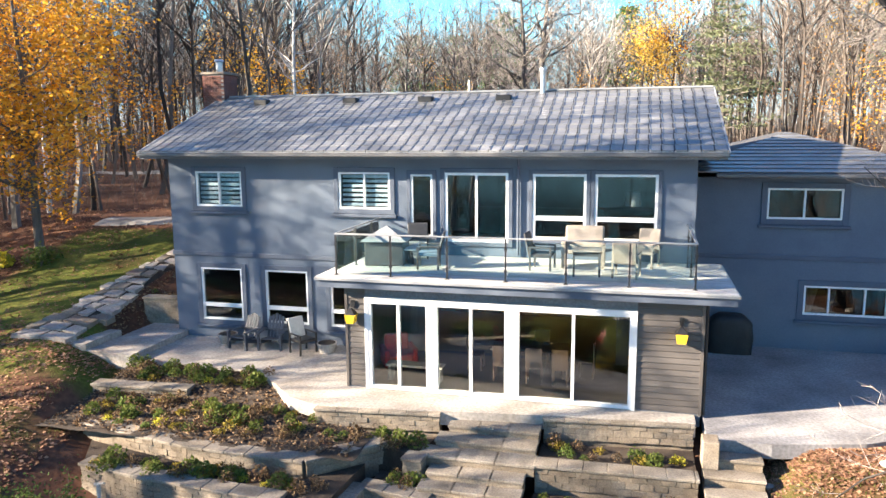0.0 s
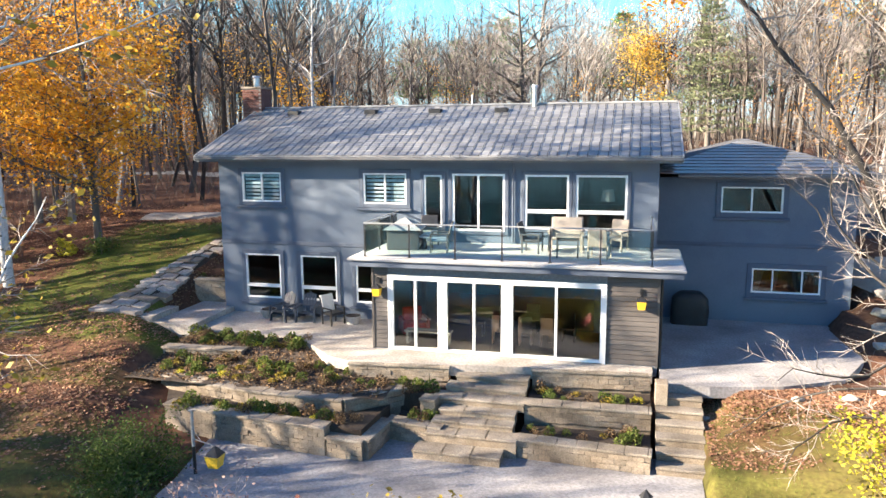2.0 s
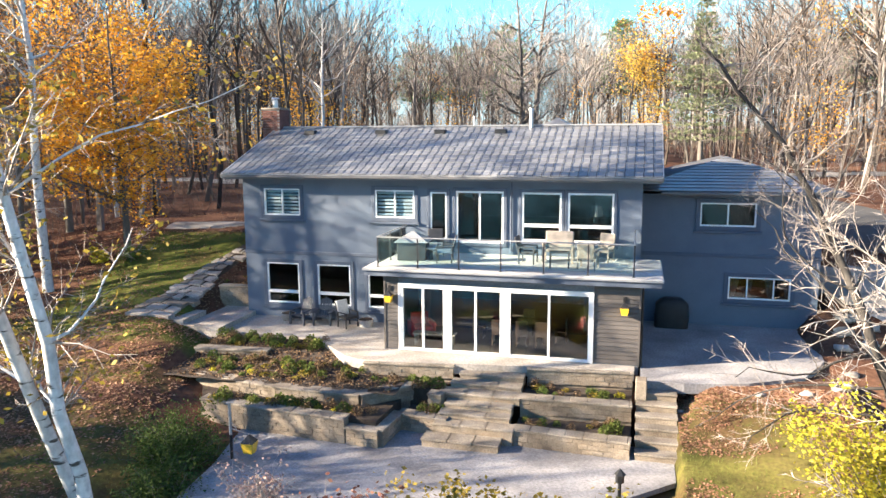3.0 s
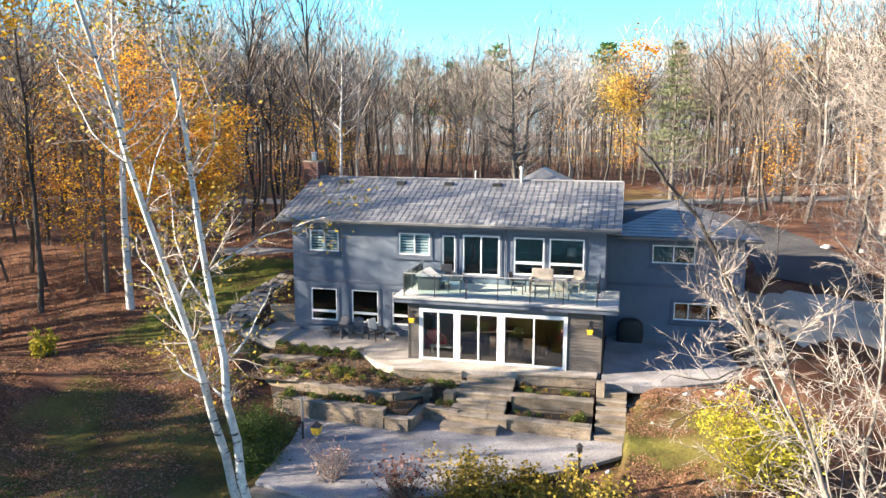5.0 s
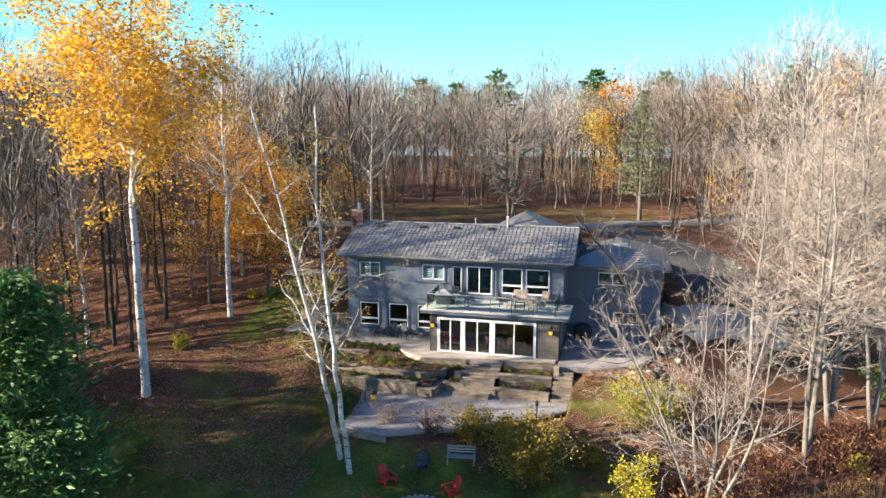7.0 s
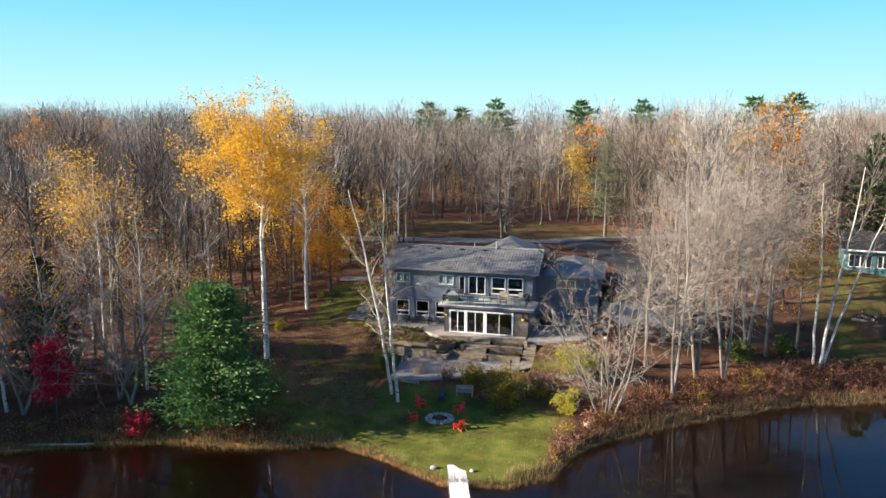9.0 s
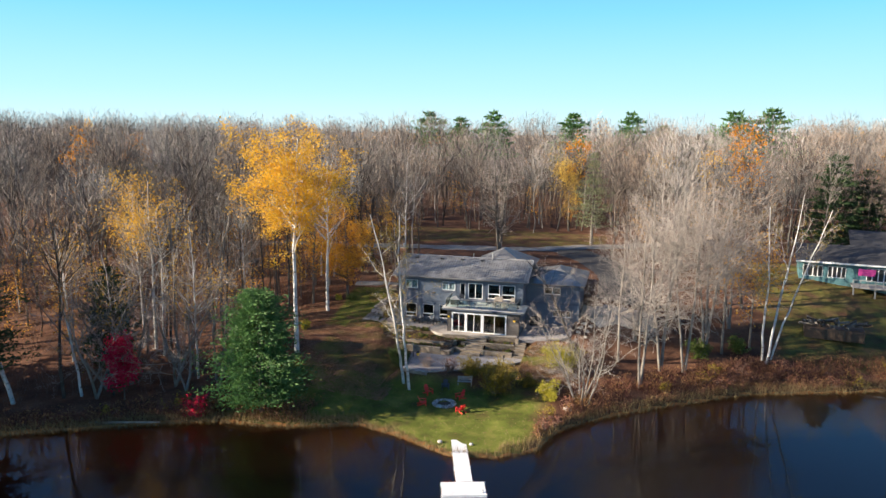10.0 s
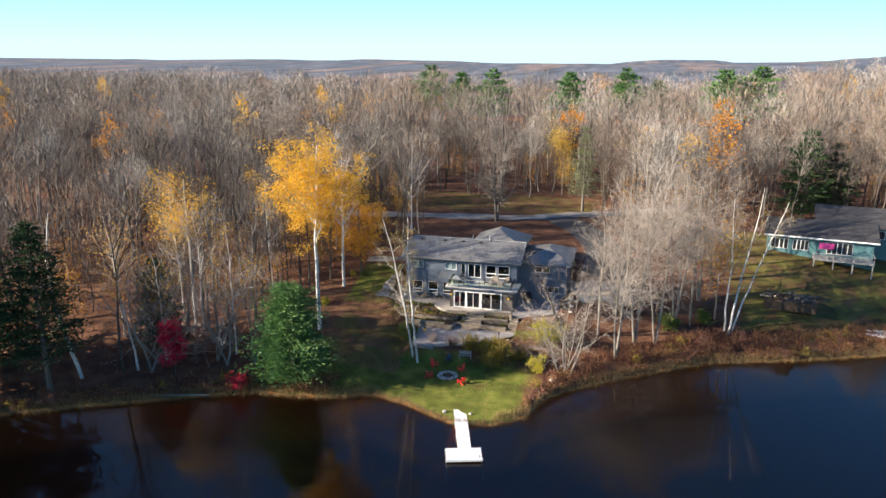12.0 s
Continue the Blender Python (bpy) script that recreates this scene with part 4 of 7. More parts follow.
def siding_board(x0, x1, z, y, side=False):
    key = (round(x1 - x0, 3), side)
    if key not in board:
        bm = bmesh.new()
        p = [(0.0, 0.0), (-0.028, 0.012), (-0.03, 0.03), (-0.012, 0.13), (-0.004, 0.15)]
        a, b = ([bm.verts.new((u, q, h)) for q, h in p] for u in (0, x1 - x0))
        for i in range(4):
            bm.faces.new((a[i], b[i], b[i + 1], a[i + 1]))
        bm.faces.new(a[::-1])
        bm.faces.new(b)
        me = bpy.data.meshes.new("siding_board")
        bm.to_mesh(me)
        me.materials.append(SIDING)
        board[key] = me
    ob = part("siding_board", board[key], SIDING, house)
    ob.matrix_basis = pose(x0, y, z) if not side else pose(y, x0, z, 0, 0, 90)
    return ob


for i in range(18):
    z = 0.03 + i * 0.15
    siding_board(ROOM_X0, 8.1, z, ROOM_Y + 0.018)
    siding_board(15.06, ROOM_X1, z, ROOM_Y + 0.018)
for x0 in (ROOM_X0 - 0.02, ROOM_X1 - 0.05):
    part("corner_board", boxes((x0, x0 + 0.07, ROOM_Y - 0.03, ROOM_Y + 0.03, 0.0, 2.86)), SIDING, house)
part("downpipe", rod(bmesh.new(), (ROOM_X1 + 0.07, ROOM_Y + 0.05, 0.0), (ROOM_X1 + 0.07, ROOM_Y + 0.05, 2.85), 0.04), BLACK, house, "dark downpipe")
part("downpipe", rod(rod(bmesh.new(), (11.62, -0.07, 3.15), (11.62, -0.07, 6.0), 0.04), (11.62, -0.07, 6.0), (11.62, -0.7, 6.12), 0.04), TRIM, house)

# deck over it
deck = thing("deck", "flat deck over the walk-out room with pale trim", "deck")
part("deck_floor", boxes((6.92, 17.26, -3.95, -0.06, 3.03, 3.09), bevel=0.01), DECKTOP, deck, "pale weathered deck surface")
part("fascia", boxes((6.95, 17.23, -3.9, -3.86, 2.8, 3.03), (6.95, 6.99, -3.86, -0.06, 2.8, 3.03), (17.19, 17.23, -3.86, -0.06, 2.8, 3.03)), TRIM, deck)
part("edge_trim", boxes((6.9, 17.28, -3.985, -3.955, 3.0, 3.06), (6.885, 6.915, -3.955, -0.06, 3.0, 3.06), (17.265, 17.295, -3.955, -0.06, 3.0, 3.06)), GUTTER, deck, "pale metal drip edge")
part("soffit", boxes((6.99, 17.19, -3.86, -0.06, 2.87, 2.975)), SOFFIT, deck)

railing = thing("glass_railing", "glass panel railing with black posts and pale handrail", "railing")
FRONT = [7.38, 8.88, 10.38, 11.87, 13.35, 14.84, 16.33]
posts = [(x, -3.62) for x in FRONT] + [(7.38, y) for y in (-2.2, -0.9)] + [(16.33, y) for y in (-2.1, -0.7)]
for x, y in posts:
    bm = boxes((x - 0.02, x + 0.02, y - 0.02, y + 0.02, 3.09, 4.15), (x - 0.05, x + 0.05, y - 0.05, y + 0.05, 3.09, 3.105))
    p = part("post", bm, BLACK, railing)
    for z in (3.35, 3.9):
        part("clamp", boxes((x - 0.035, x + 0.035, y - 0.035, y + 0.035, z - 0.025, z + 0.025)), BLACK, p)
for a, b in zip(FRONT[:-1], FRONT[1:]):
    part("glass_panel", boxes((a + 0.05, b - 0.05, -3.626, -3.616, 3.2, 4.1)), RAILGLASS, railing)
for x, ys in ((7.38, (-3.62, -2.2, -0.9, -0.1)), (16.33, (-3.62, -2.1, -0.7, -0.1))):
    for a, b in zip(ys[:-1], ys[1:]):
        part("glass_panel", boxes((x - 0.005, x + 0.005, a + 0.05, b - 0.05, 3.2, 4.1)), RAILGLASS, railing)
part("handrail", boxes((7.35, 16.36, -3.65, -3.59, 4.15, 4.19), (7.35, 7.41, -3.59, -0.06, 4.15, 4.19), (16.3, 16.36, -3.59, -0.06, 4.15, 4.19), bevel=0.008), GUTTER, railing)


# roofs
def roof_z(y):
    return 6.2 + (y + 0.76) * (8.1 - 6.2) / 5.22


def sheet(quad, thick):
    """A roof plane with thickness, downwards."""
    bm = bmesh.new()
    hi, lo = [bm.verts.new(p) for p in quad], [bm.verts.new((p[0], p[1], p[2] - thick)) for p in quad]
    bm.faces.new(hi)
    bm.faces.new(lo[::-1])
    k = len(quad)
    for i in range(k):
        bm.faces.new((lo[i], lo[(i + 1) % k], hi[(i + 1) % k], hi[i]))
    return bm


roof = part("roof", sheet([(-0.5, -0.74, 6.19), (17.21, -0.74, 6.19), (17.21, 4.46, 8.08), (-0.5, 4.46, 8.08)], 0.14), UNDER, house, "low gable roof of grey interlocking tiles")
part("roof", sheet([(17.21, 4.46, 8.08), (17.21, 9.66, 6.19), (-0.5, 9.66, 6.19), (-0.5, 4.46, 8.08)][::-1][::-1], 0.14), TILE_J, house)
ROWS_UP, TILE_W = 13, 0.33415
cols = 53
depth = 5.2 / ROWS_UP
tile_bm = bmesh.new()
slope = 1.89 / 5.2
v = []
for lip, (y, z) in enumerate(((0.0, 0.0), (0.0, 0.034), (depth * 1.06, 0.016 + depth * 1.06 * slope))):
    for x in (0.016, 0.04, 0.075, TILE_W - 0.06, TILE_W - 0.035, TILE_W - 0.016):
        ridge_up = 0.022 if x in (0.016, 0.04) and lip else 0.0
        v.append(tile_bm.verts.new((x, y, z + ridge_up)))
for r in range(2):
    for i in range(5):
        tile_bm.faces.new((v[r * 6 + i], v[r * 6 + i + 1], v[r * 6 + i + 7], v[r * 6 + i + 6]))
tile_mesh = bpy.data.meshes.new("roof_tile")
tile_bm.to_mesh(tile_mesh)
tile_v = np.array([q.co[:] for q in tile_bm.verts])
tile_f = np.array([[q.index for q in f.verts] for f in tile_bm.faces])
tile_bm.free()
rest_v, rest_f, made = [], [], 0
rng = np.random.default_rng(5)
tile_places = []
for r in range(ROWS_UP):
    for c in range(cols + 1):
        x = -0.5 + c * TILE_W + 0.02 * (r % 2)
        if x < -0.52 or x + TILE_W > 17.24:
            continue
        y = -0.74 + r * depth
        tile_places.append((x, y, 6.195 + (y + 0.74) * slope + rng.uniform(0, 0.006)))
for p in tile_places[308:]:
    rest_f.append(tile_f + 18 * len(rest_v))
    rest_v.append(tile_v + p)
tagged(part("roof_tiles", mesh_of("roof_tiles", np.concatenate(rest_v), np.concatenate(rest_f)), TILE_J, roof, "grey interlocking roof tiles"), kind="stuff")
part("ridge_cap", boxes((-0.52, 17.23, 4.33, 4.59, 8.07, 8.15), bevel=0.03), GUTTER, roof, "pale ridge capping")
part("verge_trim", sheet([(17.215, -0.78, 6.22), (17.26, -0.78, 6.22), (17.26, 4.46, 8.13), (17.215, 4.46, 8.13)], 0.2), GUTTER, roof)
part("verge_trim", sheet([(-0.55, -0.78, 6.22), (-0.505, -0.78, 6.22), (-0.505, 4.46, 8.13), (-0.55, 4.46, 8.13)], 0.2), GUTTER, roof)
part("gutter", boxes((-0.54, 17.25, -0.87, -0.755, 6.05, 6.17), bevel=0.02), EAVE, roof, "grey metal eaves gutter")
part("drip_edge", boxes((-0.54, 17.25, -0.86, -0.75, 6.175, 6.195)), GUTTER, roof, "pale drip edge")
part("fascia", boxes((-0.5, 17.21, -0.75, -0.71, 5.98, 6.1)), SOFFIT, roof)
part("soffit", boxes((-0.5, 17.21, -0.71, -0.003, 6.03, 6.06), (-0.5, -0.003, 0, 8.9, 6.03, 6.06), (16.543, 17.21, 0, 8.9, 6.03, 6.06)), SOFFIT, roof)
for x in (1.54, 5.02, 7.79, 10.52):
    bm = boxes((x - 0.26, x + 0.26, 3.5, 3.85, roof_z(3.6) - 0.04, roof_z(3.6) + 0.17), bevel=0.03)
    part("roof_vent", bm, BLACK, roof, "low black attic vent")
bm = rod(bmesh.new(), (11.76, 4.2, 7.85), (11.76, 4.2, 8.72), 0.085, sides=14)
rod(bm, (11.76, 4.2, 8.74), (11.76, 4.2, 8.84), 0.125, 0.11, 14)
part("flue_pipe", bm, STEEL, roof, "pale metal flue with cap")
part("vent_pipe", rod(bmesh.new(), (9.0, 5.1, 7.7), (9.0, 5.1, 8.55), 0.04), STEEL, roof)

# rear wing with a hipped roof
part("wall", boxes((8.6, 16.0, 8.92, 15.6, 2.0, 6.12)), STUCCO, house)
hip = bmesh.new()
c = [hip.verts.new(p) for p in ((7.9, 6.4, 6.35), (16.6, 6.4, 6.35), (16.6, 16.3, 6.2), (7.9, 16.3, 6.2), (12.2, 10.4, 8.5), (12.2, 11.8, 8.5))]
for f in ((0, 1, 4), (1, 2, 5, 4), (2, 3, 5), (3, 0, 4, 5), (3, 2, 1, 0)):
    hip.faces.new([c[i] for i in f])
part("rear_roof", hip, TILE_J, house, "grey hipped rear roof")

# chimney
chimney = part("chimney", boxes((-1.08, -0.2, 4.02, 4.98, -0.2, 8.95)), MORTAR, house, "red brick chimney with a metal flue")
for z in range(34):
    for side in range(2):
        n = 4
        for i in range(n):
            w = 0.88 / n
            off = (z % 2) * w / 2
            x = -1.08 + i * w - off
            a, b = max(-1.09, x + 0.006), min(-0.19, x + w - 0.006)
            if b - a > 0.03 and side == 0:
                part("brick", boxes((a, b, 4.005, 4.03, 6.35 + z * 0.075, 6.35 + z * 0.075 + 0.063)), BRICK, chimney)
part("crown", boxes((-1.14, -0.14, 3.96, 5.04, 8.93, 9.03), bevel=0.02), CAP, chimney)
part("brickwork", boxes((-1.09, -1.075, 4.02, 4.98, 2.0, 8.94), (-0.205, -0.19, 4.02, 4.98, 6.6, 8.94)), BRICK, chimney)
bm = rod(bmesh.new(), (-0.64, 4.5, 9.0), (-0.64, 4.5, 9.42), 0.13, sides=14)
rod(bm, (-0.64, 4.5, 9.45), (-0.64, 4.5, 9.52), 0.19, 0.15, 14)
part("flue", bm, STEEL, chimney, "galvanised flue cap")

# ---------------------------------------------------------------- garage wing
garage = thing("garage_wing", "lower stucco garage wing with hipped tiled roof", "house")
G1, G2 = (18.83, 20.95, 4.02, 4.97), (20.03, 22.38, 1.06, 1.98)
part("wall", pierced(bmesh.new(), 16.545, 23.4, -0.4, 5.3, 3.085, 3.32, [G1, G2]), STUCCO, garage, "grey-blue stucco wall")
for row in ((23.17, 23.4, 3.32, 12.2, -0.4, 5.3), (16.545, 23.17, 11.97, 12.2, -0.4, 5.3)):
    part("wall", boxes(row), STUCCO, garage)
part("belt_course", boxes((16.6, 23.43, 3.035, 3.083, 2.76, 2.9), bevel=0.012), TRIM, garage)
part("floor", boxes((16.6, 23.17, 3.32, 11.97, 2.7, 2.95), (16.6, 23.17, 3.32, 11.97, -0.2, 0)), ROOMFLOOR, garage)
part("partition", boxes((16.6, 23.17, 7.4, 7.5, 0.0, 2.7), (16.6, 23.17, 7.4, 7.5, 2.95, 5.3)), ROOM, garage)
window(garage, G1, 3.085, [(19.89, 0.06)], label="white slider window in the shaded wall", surround=0.17)
w = window(garage, G2, 3.085, [(20.75, 0.05), (21.75, 0.05)], label="white three-light window with pale curtains", surround=0.17)
for a, b in ((20.12, 20.5), (20.8, 21.0), (21.4, 21.72), (22.1, 22.32)):
    bm = bmesh.new()
    top = [bm.verts.new((a + (b - a) * i / 8, 3.27 + 0.02 * (i % 2), 1.93)) for i in range(9)]
    mid_x = a if (a + b) / 2 < 21 else b
    low = [bm.verts.new((mid_x + ((a + (b - a) * i / 8) - mid_x) * 0.5, 3.27 + 0.02 * (i % 2), 1.12)) for i in range(9)]
    for i in range(8):
        bm.faces.new((low[i], low[i + 1], top[i + 1], top[i]))
    part("curtain", bm, CURTAIN, w, "gathered pale curtain")
g_roof = bmesh.new()
c = [g_roof.verts.new(p) for p in ((16.0, 2.42, 5.46), (24.0, 2.42, 5.46), (24.0, 12.8, 5.46), (16.0, 12.8, 5.46), (20.2, 8.3, 6.62), (20.2, 10.2, 6.62))]
for f in ((0, 1, 4), (1, 2, 5, 4), (2, 3, 5), (3, 0, 4, 5), (3, 2, 1, 0)):
    g_roof.faces.new([c[i] for i in f])
g_roof = part("roof", g_roof, UNDER, garage, "hipped roof of grey ribbed tiles")
# courses on the two slopes that show
for i in range(12):
    k0, k1 = i / 12, (i + 1.06) / 12
    def on(k, e):
        return Vector(e).lerp(Vector((20.2, 8.3, 6.62)), min(k, 0.995))
    a0, a1, b1, b0 = on(k0, (16.0, 2.42, 5.46)), on(k0, (24.0, 2.42, 5.46)), on(k1, (24.0, 2.42, 5.46)), on(k1, (16.0, 2.42, 5.46))
    bm = bmesh.new()
    up = Vector((0, -0.4, 0.9)).normalized()
    vs = [bm.verts.new(p) for p in (a0 + up * 0.004, a1 + up * 0.004, a1 + up * 0.045, a0 + up * 0.045, b1 + up * 0.012, b0 + up * 0.012)]
    bm.faces.new((vs[0], vs[1], vs[2], vs[3]))
    bm.faces.new((vs[3], vs[2], vs[4], vs[5]))
    part("tile_course", bm, TILE, g_roof)
    ridge_end = Vector((20.2, 10.2, 6.62))
    a0, a1 = Vector((24.0, 2.42, 5.46)).lerp(Vector((20.2, 8.3, 6.62)), k0), Vector((24.0, 12.8, 5.46)).lerp(ridge_end, k0)
    b0, b1 = Vector((24.0, 2.42, 5.46)).lerp(Vector((20.2, 8.3, 6.62)), min(k1, 1)), Vector((24.0, 12.8, 5.46)).lerp(ridge_end, min(k1, 1))
    up = Vector((0.4, 0, 0.9)).normalized()
    bm = bmesh.new()
    vs = [bm.verts.new(p) for p in (a0 + up * 0.004, a1 + up * 0.004, a1 + up * 0.045, a0 + up * 0.045, b1 + up * 0.012, b0 + up * 0.012)]
    bm.faces.new((vs[0], vs[1], vs[2], vs[3]))
    bm.faces.new((vs[3], vs[2], vs[4], vs[5]))
    part("tile_course", bm, TILE, g_roof)
part("gutter", boxes((17.25, 24.05, 2.31, 2.415, 5.33, 5.45), (24.005, 24.1, 2.42, 12.8, 5.33, 5.45), bevel=0.02), EAVE, g_roof)
part("soffit", boxes((17.3, 24.0, 2.42, 3.08, 5.3, 5.33), (23.41, 24.0, 3.08, 12.8, 5.3, 5.33)), SOFFIT, g_roof)

# ---------------------------------------------------------------- patios, walls and steps
patio = tagged(part("upper_patio", slab(bmesh.new(), [(0.35, -2.95), (2.5, -2.8), (4.6, -2.95), (5.6, -3.85), (6.4, -4.65), (7.3, -5.0), (10.0, -4.72), (13.0, -4.35), (16.45, -4.0), (16.45, -0.3), (7.0, -0.005), (0.35, -0.005)], -0.35, 0.0), CONCRETE),
               "pale broom-finished concrete patio at the walk-out level", "patio", kind="structure")
tagged(part("side_patio", slab(bmesh.new(), [(16.65, -4.75), (18.0, -4.7), (20.0, -4.2), (21.8, -3.2), (22.8, -1.2), (23.0, 1.0), (22.9, 3.08), (16.65, 3.08)], -0.4, -0.06), PAVER), "shaded stone patio below the garage wing", "patio", kind="structure")
low = tagged(part("lower_patio", slab(bmesh.new(), [(5.0, -14.0), (8.0, -14.6), (12.0, -13.0), (16.5, -9.6), (17.65, -8.5), (17.65, -6.4), (4.0, -6.4), (4.2, -8.2), (4.7, -10.5)], -1.75, -1.6), PAVER),
             "pale paved patio below the terraced beds", "patio", kind="structure")
tagged(part("patio_step", slab(bmesh.new(), [(4.9, -14.5), (8.1, -15.05), (8.0, -14.62), (5.0, -14.02)], -1.95, -1.72), CAP), "low stone step at the patio's edge", "step", kind="structure")

block_meshes = []
for s in range(4):
    r = np.random.default_rng(40 + s)
    bm = boxes((0.002, 0.298, -0.12, 0.1, 0.001, 0.137))
    for q in bm.verts:
        if q.co.y < 0:
            q.co += Vector(r.uniform(-0.009, 0.009, 3))
    bmesh.ops.bevel(bm, geom=list(bm.edges), offset=0.005, segments=1, affect="EDGES")
    me = bpy.data.meshes.new("block")
    bm.to_mesh(me)
    bm.free()
    me.materials.append(BLOCK)
    block_meshes.append(me)


def retaining_wall(line, z0, z1, label, cap=True, width=0.34):
    """Courses of split-faced blocks along a line, with cap stones; the face looks to the right of the line's way."""
    w = thing("retaining_wall", label, "garden wall")
    rng = np.random.default_rng(int(abs(line[0][0] * 100)))
    courses = max(1, round((z1 - z0 - (0.07 if cap else 0)) / 0.138))
    h = (z1 - z0 - (0.07 if cap else 0)) / courses
    core, caps = bmesh.new(), 0
    for (x0, y0), (x1, y1) in zip(line[:-1], line[1:]):
        long, a = math.hypot(x1 - x0, y1 - y0), math.atan2(y1 - y0, x1 - x0)
        m = pose(x0, y0, 0, 0, 0, math.degrees(a))
        c = boxes((0, long, -0.05, width - 0.06, z0 - 0.3, z1 - 0.075))
        c.transform(m)
        me = bpy.data.meshes.new("core")
        c.to_mesh(me)
        core.from_mesh(me)
        c.free()
        for k in range(courses):
            u = -0.15 * (k % 2)
            while u < long - 0.02:
                a0, a1 = max(u, 0), min(u + 0.3, long)
                if a1 - a0 > 0.05:
                    ob = part("block", block_meshes[rng.integers(4)], BLOCK, w)
                    ob.matrix_basis = m @ pose(a0, rng.uniform(-0.008, 0.008), z0 + k * h) @ Matrix.Diagonal(((a1 - a0) / 0.3, 1, h / 0.138, 1))
                u += 0.3
        u = -0.03
        while cap and u < long:
            e = min(u + rng.uniform(0.5, 0.7), long + 0.03)
            bm = boxes((u + 0.004, e - 0.004, -0.17, width - 0.04, z1 - 0.075, z1 + rng.uniform(-0.004, 0.004)), bevel=0.012)
            bm.transform(m)
            part("cap_stone", bm, CAP, w)
            u = e
    part("core", core, BLOCK, w)
    return w


retaining_wall([(7.3, -5.0), (10.45, -4.66)], -0.5, -0.02, "low stone block wall edging the upper patio")
retaining_wall([(12.95, -4.35), (16.4, -3.98)], -0.55, -0.02, "stone block wall edging the upper patio")
retaining_wall([(0.3, -4.5), (1.6, -4.45), (3.2, -4.3)], -0.5, -0.12, "short stone wall in the planted bed")
retaining_wall([(1.5, -6.3), (4.9, -6.9), (7.9, -7.0), (9.3, -5.6)], -1.0, -0.45, "upper garden wall of tan split blocks")
retaining_wall([(10.0, -6.2), (10.45, -6.25)], -1.05, -0.5, "short return of the garden wall")
retaining_wall([(12.95, -5.85), (16.4, -5.75)], -1.05, -0.5, "middle garden wall of tan split blocks")
retaining_wall([(2.6, -7.7), (4.3, -7.95), (6.8, -8.15), (7.9, -8.23)], -1.6, -0.76, "front garden wall of tan split blocks")
retaining_wall([(7.95, -8.235), (9.0, -8.3), (9.15, -6.75), (10.8, -6.95)], -1.6, -1.02, "lower garden wall of tan split blocks")
retaining_wall([(12.95, -7.1), (16.4, -7.3)], -1.6, -1.05, "lower garden wall of tan split blocks beside the steps")


def stairs(name, runs, label):
    """Stone steps: each run is (x0, x1, y0, y1, foot, top)."""
    s = thing(name, label, "steps", kind="structure")
    for x0, x1, y0, y1, z0, z1 in runs:
        t = part("step", boxes((x0, x1, y0 + 0.04, y1, z0, z1 - 0.075)), BLOCK, s)
        long = x1 - x0
        n = max(1, round(long / 0.85))
        for i in range(n):
            part("tread", boxes((x0 - 0.03 + long * i / n + 0.004, x0 + long * (i + 1) / n + 0.026, y0, y1, z1 - 0.073, z1), bevel=0.012), CAP, t)
    return s


stairs("garden_steps", [(10.75, 12.9, -5.0, -4.45, -0.55, -0.2), (10.55, 12.9, -5.5, -4.95, -0.6, -0.37), (10.3, 12.94, -6.05, -5.45, -0.8, -0.52), (10.6, 12.75, -6.45, -6.0, -1.1, -0.72), (10.5, 12.75, -6.85, -6.4, -1.35, -0.9), (10.45, 12.94, -7.35, -6.8, -1.62, -1.07), (10.25, 12.6, -7.95, -7.3, -1.62, -1.34)],
       "broad tan stone steps between the terraced beds")
stairs("side_steps", [(16.55, 17.75, -4.8 - 0.43 * (i + 1), -4.8 - 0.43 * i, -1.7, -0.06 - 0.22 * (i + 1)) for i in range(6)], "stone side steps down to the lower patio")
part("cheek_block", boxes((16.5, 16.85, -5.35, -4.85, -0.5, 0.12), bevel=0.02), BLOCK, bpy.data.objects["side_steps"])
path = ribbon("path", [(-2.9, -2.9), (-2.8, -1.5), (-2.85, -0.4), (-2.95, 0.8), (-2.95, 2.0), (-2.6, 3.2), (-2.2, 4.4)], 1.35, SOIL, "pale flagstone path climbing beside the house", "path", 0.05, wobble=0.12, seed=8)
rng = np.random.default_rng(61)
ROWS_Y = [-3.05, -2.5, -1.9, -1.32, -0.82, -0.3, 0.24, 0.74, 1.3, 1.82, 2.4, 2.95, 3.5, 4.1]
